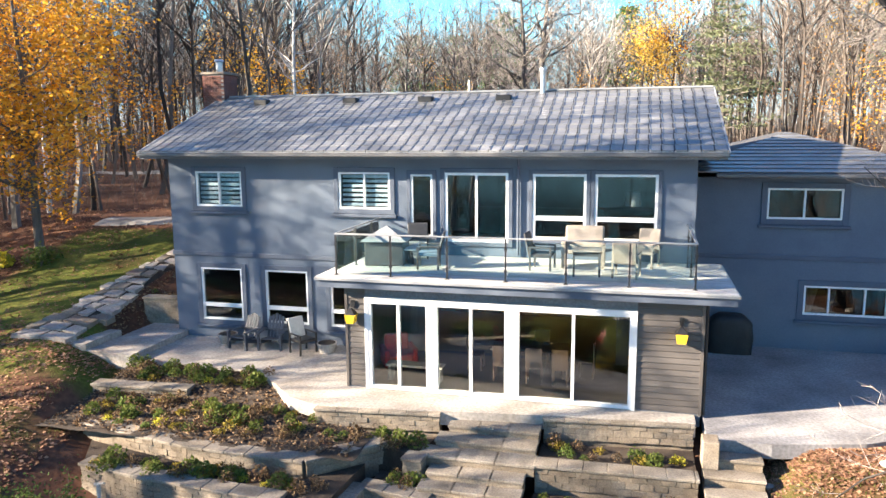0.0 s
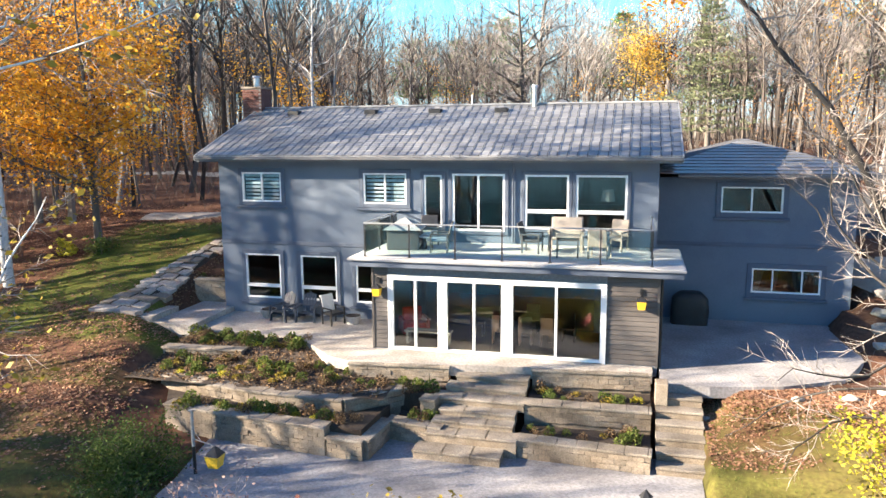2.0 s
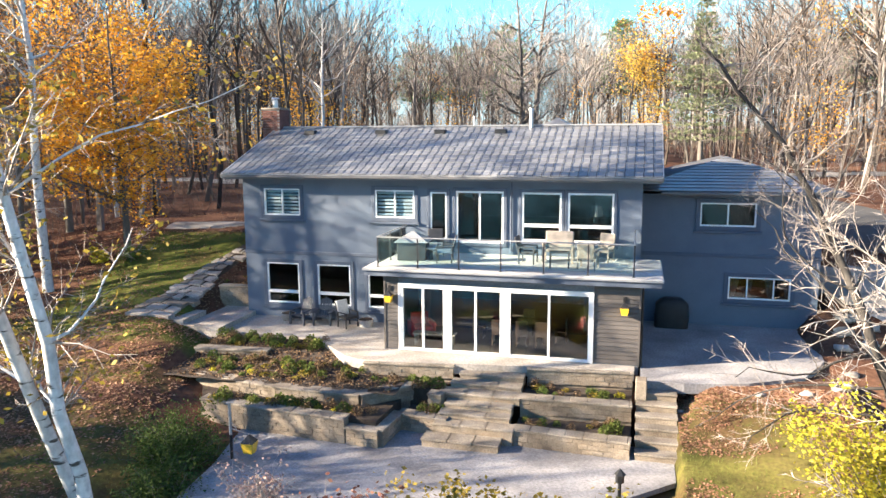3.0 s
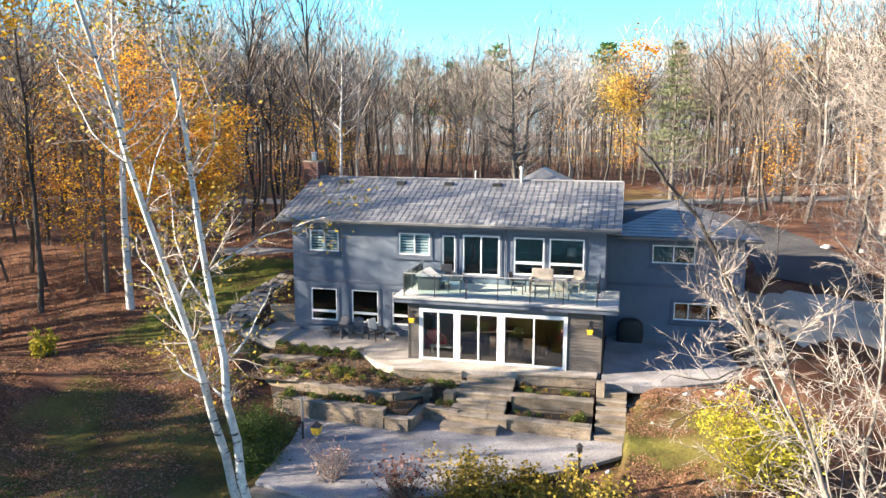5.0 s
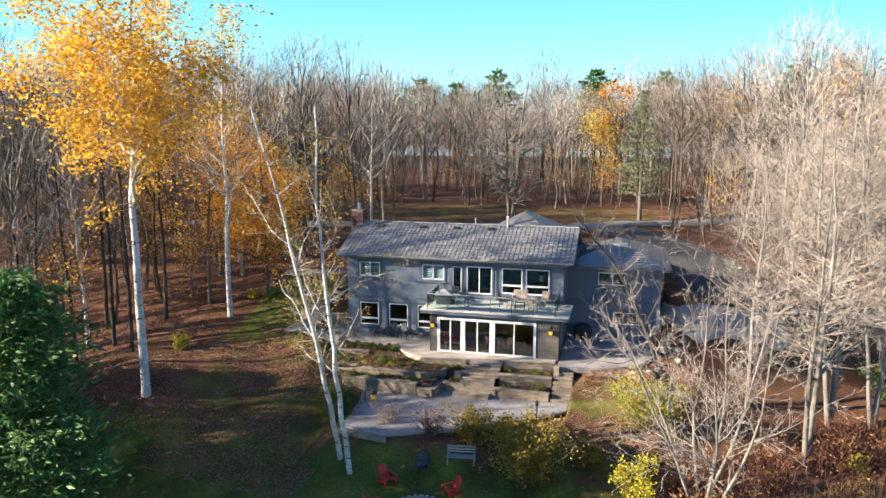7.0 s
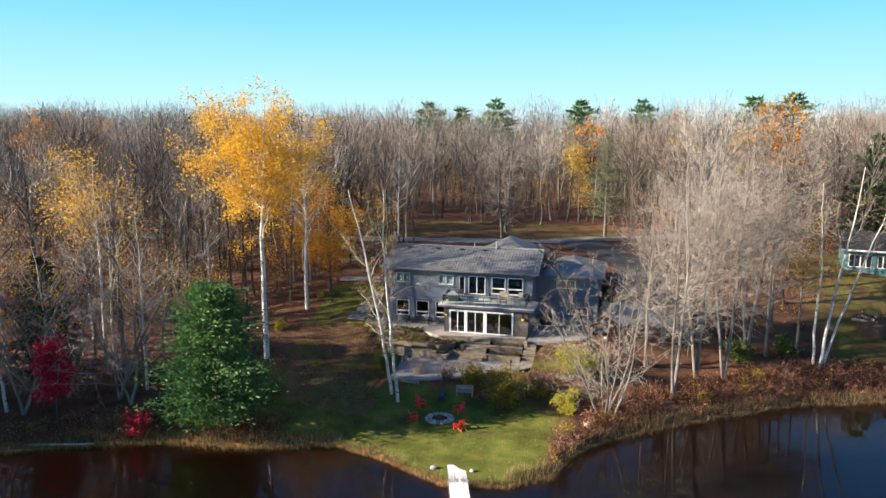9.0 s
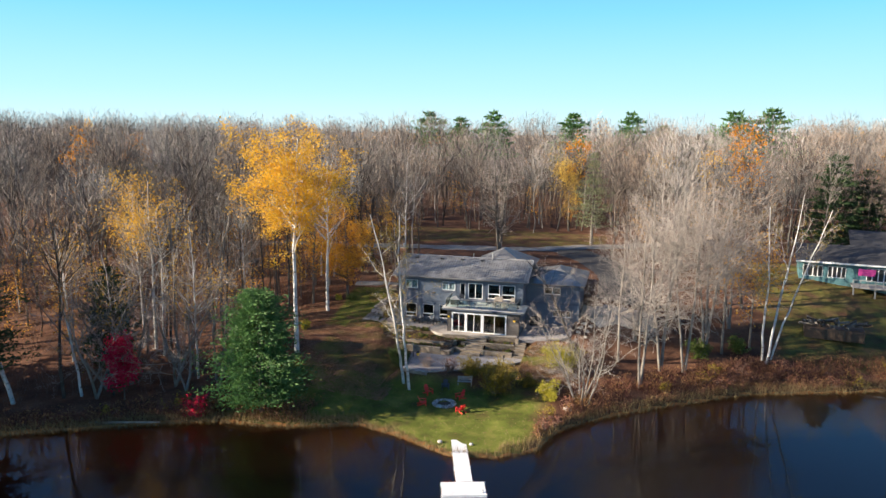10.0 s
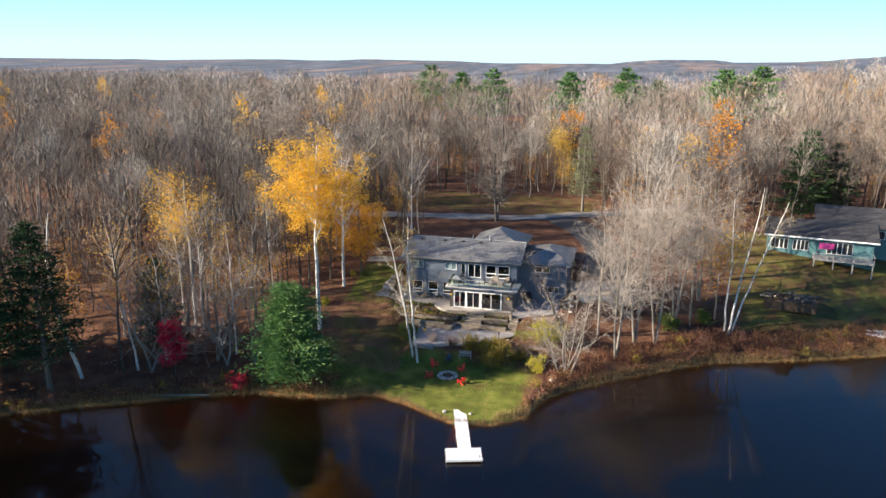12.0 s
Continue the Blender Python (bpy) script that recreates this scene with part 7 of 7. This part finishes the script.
def lawn_chair(at, turn, mat, label):
    """A slatted fan-backed lawn chair facing -y."""
    c = thing("lawn_chair", label, "chair", "chairs round the fire pit", at=at, turn=turn)
    for i in range(5):
        b = boxes((-0.26 + 0.105 * i, -0.17 + 0.105 * i, 0, 0.022, 0, 0.8 - 0.05 * abs(i - 2)), bevel=0.008)
        b.transform(pose(0, 0.2, 0.28, -24))
        part("back_slat", b, mat, c)
        s = boxes((-0.27, 0.27, -0.33 + 0.11 * i, -0.235 + 0.11 * i, 0.37 - 0.022 * i, 0.392 - 0.022 * i))
        part("seat_slat", s, mat, c)
    for x in (-0.36, 0.36):
        part("armrest", boxes((x - 0.07, x + 0.07, -0.42, 0.36, 0.55, 0.575), bevel=0.01), mat, c)
        part("front_leg", boxes((x - 0.03, x + 0.03, -0.36, -0.26, 0, 0.55)), mat, c)
        b = boxes((x * 0.8 - 0.02, x * 0.8 + 0.02, -0.36, 0.62, -0.05, 0.05))
        b.transform(pose(0, 0, 0.22, -16))
        part("side_rail", b, mat, c)
    part("back_brace", boxes((-0.38, 0.38, 0.27, 0.31, 0.5, 0.56)), mat, c)
    return c


for x, y, mat, label in ((8.95, -19.6, REDWOOD, "red slatted lawn chair"), (8.9, -17.2, REDWOOD, "red slatted lawn chair"), (12.5, -17.4, REDWOOD, "red slatted lawn chair"),
                         (13.2, -20.2, REDWOOD, "red slatted lawn chair in the sun"), (10.5, -15.9, BLUEPLASTIC, "dark blue slatted lawn chair")):
    a = math.degrees(math.atan2(11.1 - x, -(-18.8 - y)))
    lawn_chair(at_ground(x, y), a, mat, label + " by the fire pit")
for x, y, a in ((2.95, -0.85, -14), (3.9, -0.75, 8)):
    lawn_chair((x, y, 0.0), a, BLUEPLASTIC, "dark blue slatted lawn chair against the stucco wall")
bench = thing("garden_bench", "weathered grey wooden garden bench", "bench", at=at_ground(12.5, -15.2), turn=8)
for i in range(4):
    part("seat_slat", boxes((-0.8, 0.8, -0.28 + 0.13 * i, -0.17 + 0.13 * i, 0.42, 0.45)), GREYWOOD, bench)
for i in range(3):
    part("back_slat", boxes((-0.8, 0.8, 0.27 + 0.03 * i, 0.3 + 0.03 * i, 0.52 + 0.14 * i, 0.62 + 0.14 * i)), GREYWOOD, bench)
for x in (-0.72, 0.72):
    part("leg", boxes((x - 0.035, x + 0.035, -0.27, -0.2, 0, 0.62), (x - 0.035, x + 0.035, 0.24, 0.32, 0, 0.92), (x - 0.035, x + 0.035, -0.3, 0.3, 0.6, 0.64)), GREYWOOD, bench)

# ---------------------------------------------------------------- dock
dock = thing("dock", "pale grey plank dock on posts in the pond", "dock", at=(14.45, -26.55, -3.8), turn=-math.degrees(math.atan2(2.4, 7.95)) + 180 + 2 * math.degrees(math.atan2(2.4, 7.95)))
plank_l, plank_t = bmesh.new(), bmesh.new()
box(plank_l, -0.69, 0.69, 0.004, 0.136, 0.0, 0.03)
box(plank_t, -1.8, 1.8, 0.004, 0.136, 0.0, 0.03)
meshes = []
for name, bm in (("plank", plank_l), ("plank", plank_t)):
    me = bpy.data.meshes.new(name)
    bm.to_mesh(me)
    me.materials.append(DOCKTOP)
    meshes.append(me)
for i in range(59):
    ob = part("plank", meshes[0], DOCKTOP, dock)
    ob.matrix_basis = pose(0, i * 0.14 + 0.02 * (i // 20), 0)
for i in range(16):
    ob = part("plank", meshes[1], DOCKTOP, dock)
    ob.matrix_basis = pose(0.15, 8.36 + i * 0.14, 0)
part("stringer", boxes((-0.69, -0.62, 0, 8.3, -0.16, -0.003), (0.62, 0.69, 0, 8.3, -0.16, -0.003), (-1.65, 1.95, 8.36, 8.42, -0.2, -0.003), (-1.65, 1.95, 10.54, 10.6, -0.2, -0.003), (-1.65, -1.58, 8.42, 10.54, -0.2, -0.003), (1.88, 1.95, 8.42, 10.54, -0.2, -0.003)), DOCKTOP, dock)
for x, y in ((-0.74, 2.7), (0.74, 2.7), (-0.74, 5.6), (0.74, 5.6), (-1.7, 8.5), (2.0, 8.5), (-1.7, 10.5), (2.0, 10.5)):
    part("post", rod(bmesh.new(), (x, y, -2.4), (x, y, 0.1), 0.035), STEEL, dock)
part("cleat", rod(bmesh.new(), (-1.35, 10.2, 0.03), (-1.35, 10.2, 0.3), 0.09, 0.07, 10), STEEL, dock)
for x, y, s in ((12.9, -27.6, 0.24), (15.9, -27.4, 0.2), (23.9, -17.2, 0.45)):
    b = thing("boulder", "pale rounded boulder at the water's edge", "boulder", "shore boulders", at=at_ground(x, y))
    part("stone", lump(np.random.default_rng(int(x * 10)), (s, s * 0.8, s * 0.75)), PALESTONE, b)
for n, (x, y, s) in enumerate(((31.2, 20.0, 0.65), (33.2, 19.0, 0.5), (23.6, -0.2, 0.5), (23.9, 1.0, 0.6), (24.6, 0.4, 0.55), (24.2, 2.2, 0.6), (25.0, 1.8, 0.5), (23.5, -2.0, 0.4), (22.6, -3.9, 0.35), (21.6, -4.6, 0.3), (20.2, -5.0, 0.28), (23.1, -3.2, 0.4), (24.6, -1.2, 0.45), (17.9, -5.2, 0.2), (25.4, 3.2, 0.6), (24.6, 3.6, 0.7))):
    b = thing("boulder", "rough tan field stone beside the patio" if n > 1 else "pale boulder beside the drive", "boulder", "field stones" if n > 1 else "drive boulders", at=at_ground(x, y))
    part("stone", lump(np.random.default_rng(600 + n), (s * 0.6, s * 0.52, s * 0.34), 0.4), STONE if n > 1 else PALESTONE, b)

# ---------------------------------------------------------------- shrubs and planting
shrub("shrub", 701, (16.0, -15.2), 3.9, 4.6, LEAFOLIVE, "large olive-yellow shrub at the edge of the lawn", 9000, 0.07, 40)
shrub("shrub", 702, (12.6, -13.5), 2.3, 3.2, LEAFOLIVE, "yellowing shrub beside the lower patio", 4200, 0.065, 28)
shrub("shrub", 703, (10.4, -13.9), 2.1, 2.2, SCRUB, "dark leafless shrub beside the lower patio", 500, 0.07, 26)
shrub("shrub", 704, (7.5, -12.9), 1.7, 2.0, FADED, "pink-brown faded shrub on the patio's edge", 900, 0.045, 24, TWIGPALE)
shrub("shrub", 705, (21.8, -15.7), 2.2, 2.4, LEAFLIME, "small bright yellow-green shrub on the lawn", 3200, 0.07, 22)
shrub("shrub", 706, (22.5, -9.7), 3.0, 4.0, LEAFLIME, "bright yellow shrub below the side patio", 8500, 0.058, 34)
shrub("shrub", 707, (3.3, -10.4), 1.8, 3.4, FERN, "soft green shrub beside the lower patio", 11000, 0.04, 40)
shrub("shrub", 708, (4.2, -12.4), 1.3, 2.6, FERN, "soft green shrub beside the lower patio", 6000, 0.04, 28)
shrub("shrub", 709, (19.2, -13.2), 1.3, 2.6, LEAFOLIVE, "low yellowing shrub near the lawn", 1500, 0.09, 16)
shrub("shrub", 710, (14.4, -11.6), 1.4, 2.4, LEAFOLIVE, "low yellowing shrub at the patio's edge", 1600, 0.08, 18)
shrub("shrub", 711, (-9.4, 2.2), 0.9, 1.1, LEAFLIME, "small yellow shrub in the leaf litter", 500, 0.08, 10)
shrub("shrub", 712, (-7.8, 2.4), 1.0, 1.5, LEAFGREEN, "small dark shrub in the leaf litter", 500, 0.08, 12)
shrub("shrub", 713, (-10.2, -7.0), 1.3, 1.6, LEAFLIME, "small yellow-green shrub at the wood's edge", 800, 0.09, 12)
shrub("shrub", 714, (38.0, 1.0), 2.6, 3.2, LEAFGREEN, "dark green shrub under the waterside trees", 2600, 0.11, 20)
shrub("shrub", 715, (43.0, 4.2), 2.2, 3.0, LEAFGREEN, "dark green shrub under the waterside trees", 2200, 0.11, 20)
shrub("shrub", 716, (-12.5, -28.2), 2.6, 1.8, LEAFRED, "small scarlet shrub at the water's edge", 900, 0.1, 14)

kinds = []
for i, (leaf, h, w, n, size) in enumerate(((LEAFGREEN, 0.35, 0.6, 150, 0.055), (LEAFLIME, 0.26, 0.5, 120, 0.045), (BLADE, 0.55, 0.65, 170, 0.065), (DRYPLANT, 0.5, 0.6, 150, 0.05), (LEAFOLIVE, 0.32, 0.6, 140, 0.05))):
    rng = np.random.default_rng(800 + i)
    a, lean = rng.uniform(0, 2 * np.pi, n), np.sqrt(rng.random(n))
    c = np.c_[np.cos(a) * lean * w / 2, np.sin(a) * lean * w / 2, h * (1 - 0.6 * lean**2) * rng.uniform(0.3, 1.0, n)]
    v, f = leaves(rng, c, n, 0.03, size, 0.9)
    me = mesh_of("leaf_clump", v, f)
    me.materials.append(leaf)
    kinds.append(me)
NAMES = ["leafy green perennial in the garden bed", "yellow-green perennial in the garden bed", "grassy clump in the garden bed", "faded brown perennial in the garden bed", "olive perennial in the garden bed"]
rng = np.random.default_rng(810)
BEDS = [(0.5, 5.0, -3.9, -3.05, None, 46), (1.0, 7.6, -6.3, -4.8, None, 80), (7.8, 10.2, -5.9, -5.3, -0.58, 22), (3.0, 8.6, -7.85, -7.3, -0.86, 60), (13.1, 16.2, -5.4, -4.7, -0.6, 16), (13.1, 16.2, -6.8, -6.2, -1.13, 16), (9.3, 10.4, -6.7, -6.2, -1.1, 6), (-1.8, -0.3, 1.1, 2.6, 1.05, 9)]
for x0, x1, y0, y1, z, n in BEDS:
    for _ in range(n):
        k = int(rng.choice(5, p=[0.13, 0.1, 0.3, 0.3, 0.17]))
        x, y = rng.uniform(x0, x1), rng.uniform(y0, y1)
        p = thing("bed_plant", NAMES[k], "plant", "bed plants", at=(x, y, float(slope_bed_z(x, y)) if z is None else z), turn=rng.uniform(0, 360))
        ob = tagged(part("leaf_clump", kinds[k], None, p), kind="stuff")
        ob.scale = (1, 1, 1)
        p.scale = (rng.uniform(0.35, 0.8),) * 3


def strewn(name, seed, areas, size, mat, label, lift=0.015, flat=0.12, bare=-0.16):
    """Loose leaves lying on the ground; areas: (x0, x1, y0, y1, count)."""
    r = np.random.default_rng(seed)
    c = np.concatenate([np.c_[r.uniform(x0, x1, n), r.uniform(y0, y1, n)] for x0, x1, y0, y1, n in areas])
    drift = np.array([noise.noise(Vector((x * 0.22, y * 0.3, 4.0))) + 0.6 * noise.noise(Vector((x * 0.9, y * 0.9, 9.0))) for x, y in c])
    c = c[drift + r.uniform(-0.35, 0.35, len(c)) > bare]
    c = c[~((c[:, 0] > -3.2) & (c[:, 0] < 17.8) & (c[:, 1] > -14) & (c[:, 1] < 9)) | ((c[:, 0] < 1.4) & (c[:, 1] < -1.9))]
    z = ground_z(c[:, 0], c[:, 1]) + lift
    p = np.c_[c, z]
    a = r.normal(0, 1, (len(p), 3)) * (1, 1, flat)
    a /= np.linalg.norm(a, axis=1)[:, None]
    b = np.cross(a, np.array((0, 0, 1.0)) + r.normal(0, 0.35, (len(p), 3)))
    b /= np.linalg.norm(b, axis=1)[:, None]
    s = r.uniform(0.5, 1.2, (len(p), 1)) * size
    v = np.stack([p - a * s, p + b * s * 0.7, p + a * s, p - b * s * 0.7], 1).reshape(-1, 3)
    return tagged(part(name, mesh_of(name, v, np.arange(len(v)).reshape(-1, 4)), mat), label, "leaves", kind="stuff")


strewn("fallen_leaves", 21, [(-22, -3, -12, 14, 30000), (-12, 4.5, -20, -2, 62000), (-9, 22, -27, -14, 2600)], 0.06, LITTER, "brown and russet leaves fallen on the grass")
strewn("fallen_leaves", 22, [(17.6, 24.5, -12.5, -4, 46000)], 0.048, LITTER, "small russet leaves thick on the grass below the side patio", bare=-0.12)
r = np.random.default_rng(31)
n = 7000
bed_leaf = np.c_[r.uniform(0.4, 8.8, n), r.uniform(-6.75, -2.8, n)]
bed_leaf = bed_leaf[bed_leaf[:, 1] < np.interp(bed_leaf[:, 0], BED_X, BED_Y) - 0.08]
n = len(bed_leaf)
c = np.c_[bed_leaf, slope_bed_z(bed_leaf[:, 0], bed_leaf[:, 1]) + 0.04]
v, f = leaves(r, c, n, 0.01, 0.044, 0.15)
tagged(part("bed_leaves", mesh_of("bed_leaves", v, f), BEDLITTER), "fallen leaves in the garden bed", "leaves", kind="stuff")
p = np.c_[r.uniform(-2.15, -0.1, 1500), r.uniform(-1.1, 3.3, 1500)]
p = p[(p[:, 1] > 1.0) | (p[:, 0] < -1.42)]
planter = (p[:, 1] > 0.95) & (p[:, 0] > -1.5)
c = np.c_[p, np.where(planter, 1.06, ground_z(p[:, 0], p[:, 1])) + 0.03]
v, f = leaves(r, c, len(p), 0.01, 0.05, 0.15)
tagged(part("planter_leaves", mesh_of("planter_leaves", v, f), BEDLITTER), "fallen leaves round the raised planter", "leaves", kind="stuff")


def blades(name, seed, points, heights, width, mat, label, lean=0.25, category="grass"):
    r = np.random.default_rng(seed)
    p = np.c_[points, ground_z(points[:, 0], points[:, 1]) - 0.03]
    k = len(p)
    a = r.uniform(0, 2 * np.pi, k)
    s = np.c_[np.cos(a), np.sin(a), np.zeros(k)] * width
    h = r.uniform(*heights, (k, 1))
    tip = p + np.c_[r.normal(0, lean, (k, 2)), np.ones(k)] * h
    v = np.stack([p - s, p + s, tip], 1).reshape(-1, 3)
    return tagged(part(name, mesh_of(name, v, np.arange(3 * k).reshape(-1, 3)), mat), label, category, kind="stuff")


r = np.random.default_rng(41)
pts = np.c_[r.uniform(-14, 4, 30000), r.uniform(-14, 2, 30000)]
pts2 = np.c_[r.uniform(17.8, 24, 9000), r.uniform(-15, -5, 9000)]
pts = np.concatenate([pts[~((pts[:, 0] > -6.2) & (pts[:, 1] > -2.2)) & ~((pts[:, 0] > 1.2) & (pts[:, 1] > -8.5))], pts2])
keep = np.array([noise.noise(Vector((x * 0.35, y * 0.35, 1.0))) for x, y in pts]) > -0.1
blades("grass_tufts", 42, pts[keep], (0.05, 0.13), 0.008, BLADE, "short autumn grass of the lawn")


def along_shore(seed, x0, x1, count, d0, d1):
    r = np.random.default_rng(seed)
    x = r.uniform(x0, x1, count)
    return np.c_[x, np.interp(x, SHORE_X, SHORE_Y) + r.uniform(d0, d1, count)]


blades("shore_reeds", 43, np.concatenate([along_shore(1, -45, 4, 9000, -0.6, 1.2), along_shore(2, 18.5, 95, 12000, -0.5, 1.6), along_shore(3, 4, 18.5, 1500, -0.2, 0.4)]), (0.3, 1.0), 0.02, REED, "dry tan reeds along the water's edge", 0.3)
scrub_pts = np.concatenate([along_shore(4, 23.5, 100, 20000, 0.4, 7.5), along_shore(5, -60, -1, 8000, 0.3, 4.0)])
keep = np.array([noise.noise(Vector((x * 0.5, y * 0.5, 6.0))) for x, y in scrub_pts]) > -0.2
blades("waterside_scrub", 44, scrub_pts[keep], (0.4, 1.7), 0.02, SCRUB, "low russet scrub along the bank", 0.5, "scrub")
p = scrub_pts[keep]
r = np.random.default_rng(45)
v, f = leaves(r, np.c_[p, ground_z(p[:, 0], p[:, 1]) + r.uniform(0.2, 1.2, len(p))], 18000, 0.15, 0.09)
tagged(part("scrub_leaves", mesh_of("scrub_leaves", v, f), LEAFRUST), "rusty leaves on the waterside scrub", "leaves", kind="stuff")
r = np.random.default_rng(46)
for n in range(44):
    x = (r.uniform(20, 64) if n < 30 else r.uniform(-40, -3))
    y = float(np.interp(x, SHORE_X, SHORE_Y)) + r.uniform(0.8, 5.5 if n < 30 else 3.0)
    h = r.uniform(0.9, 2.3)
    leaf, what = ((SCRUB, "dull red bush on the bank"), (LEAFRUST, "rusty low bush on the bank"), (SCRUB, "dull red bush on the bank"), (LEAFOLIVE, "olive low bush on the bank"))[n % 4]
    shrub("bank_shrub", 900 + n, (x, y), h, h * r.uniform(1.2, 2.0), leaf, what, 330, 0.1, 7)
log = thing("fallen_log", "bleached fallen log at the water's edge", "log", at=(-18.5, -31.4, -3.9), turn=14)
part("log", rod(bmesh.new(), (-3.5, 0, 0.0), (3.5, 0, 0.15), 0.14, 0.08, 8), BARKPALE, log)

# ---------------------------------------------------------------- neighbouring house
# tree shade over this house is put into the darkened siding colour
SHADED_TEAL = surface("shaded_teal_siding", [(0.06, 0.15, 0.17), (0.09, 0.2, 0.22)], 0.6, 0.8, 10, 0.05, stretch=(0.3, 0.3, 8))
SHINGLE = surface("dark_shingles", [(0.03, 0.03, 0.034), (0.05, 0.05, 0.055)], 0.85, 0.8, 6, 0.3)
nb = thing("neighbour_house", "teal lakeside house with dark shingle roof and raised deck", "house", at=(54.6, 29.8, 0.2), turn=-9)
part("wall", boxes((0, 15.8, 0, 8.5, -2.5, 5.6)), SHADED_TEAL, nb, "teal siding")
part("roof", sheet([(-0.6, -0.9, 5.65), (16.4, -0.9, 5.65), (16.4, 4.3, 7.6), (-0.6, 4.3, 7.6)], 0.2), SHINGLE, nb, "dark shingle roof")
part("rear_roof", sheet([(7.0, 3.6, 7.2), (22.0, 3.6, 7.2), (22.0, 9.5, 9.4), (7.0, 9.5, 9.4)], 0.2), SHINGLE, nb, "higher dark shingle roof")
part("rear_wall", boxes((7.4, 21.6, 4.2, 9.4, -2.5, 7.2)), SHADED_TEAL, nb)
part("fascia", boxes((-0.6, 16.4, -0.98, -0.9, 5.42, 5.66)), WHITE, nb)


def far_window(x0, x1, z0, z1, y=-0.04, posts=0):
    w = part("window", boxes((x0, x1, y - 0.03, y + 0.035, z0, z1)), WHITE, nb)
    n = posts + 1
    for i in range(n):
        a, b = x0 + (x1 - x0) * i / n + 0.07, x0 + (x1 - x0) * (i + 1) / n - 0.07
        part("pane", boxes((a, b, y - 0.045, y - 0.033, z0 + 0.08, z1 - 0.08)), BLACK, w)


far_window(0.5, 3.2, 3.2, 4.9, posts=3)
far_window(3.9, 6.3, 3.2, 4.9, posts=3)
far_window(0.9, 2.3, 0.9, 1.9, posts=1)
far_window(3.9, 5.2, 0.4, 1.6, posts=1)
far_window(9.0, 12.8, 3.0, 5.0, posts=4)
far_window(16.6, 18.6, 5.2, 6.6, 4.15, posts=1)
part("banner", boxes((7.8, 10.0, -1.2, -1.16, 4.0, 5.0)), surface("magenta_cloth", [(0.3, 0.02, 0.16), (0.4, 0.04, 0.22)], 0.8), nb, "magenta cloth hung under the eaves")
nd = thing("neighbour_deck", "raised timber deck with pale railing on the neighbouring house", "deck", at=(54.6, 29.8, 0.2), turn=-9)
part("deck_floor", boxes((7.0, 15.8, -3.0, -0.06, 2.45, 2.65)), GREYWOOD, nd)
# white rails and balusters in grey wood, so their colour carries the shade
part("handrail", boxes((7.0, 15.8, -3.05, -2.95, 3.6, 3.7), (15.7, 15.8, -2.95, -0.06, 3.6, 3.7)), GREYWOOD, nd)
for i in range(10):
    part("baluster", boxes((7.0 + i * 0.96, 7.1 + i * 0.96, -3.04, -2.96, 2.65, 3.6)), GREYWOOD, nd)
for i in range(4):
    part("post", boxes((7.1 + i * 2.8, 7.3 + i * 2.8, -2.9, -2.7, -2.6, 2.45)), GREYWOOD, nd)
pile = thing("wood_pile", "heap of cut logs and timber on the neighbouring lawn", "wood pile", at=at_ground(55.5, 11.5), turn=-9)
part("rack", boxes((-2.8, 2.8, -0.7, 0.7, 0, 0.9), bevel=0.05), DARKWOOD, pile)
pile.scale = (1.25, 1.6, 1.7)
r = np.random.default_rng(61)
for i in range(26):
    x, z = r.uniform(-2.8, 2.8), 0.95 + 0.3 * r.random()
    a = r.uniform(0, 2 * math.pi)
    part("log", rod(bmesh.new(), (x - 0.7 * math.cos(a), -0.5 * math.sin(a), z), (x + 0.7 * math.cos(a), 0.5 * math.sin(a), z + r.uniform(-0.1, 0.4)), 0.09, sides=6), BARKPALE if i % 2 else DARKWOOD, pile)
for i in range(2):
    boat = thing("canoe", "upturned white canoe on the bank", "canoe", "canoes", at=at_ground(67.5 + 0.4 * i, 8.3 + 1.2 * i, 0.1), turn=-10)
    bm = bmesh.new()
    rows = []
    for j in range(9):
        u = j / 8 * 2 - 1
        w = 0.42 * (1 - abs(u) ** 2.2) + 0.01
        rows.append([bm.verts.new((u * 2.3, w * math.cos(a), 0.35 * math.sin(a) * (1 - 0.3 * u * u))) for a in np.linspace(0, math.pi, 7)])
    for a, b in zip(rows[:-1], rows[1:]):
        for k in range(6):
            bm.faces.new((a[k], a[k + 1], b[k + 1], b[k]))
    part("hull", bm, WHITE, boat)


# roof tiles nearest the eaves, piece by piece
for p in tile_places[:308]:
    ob = part("roof_tile", tile_mesh, TILE, roof)
    ob.matrix_basis = pose(*p)
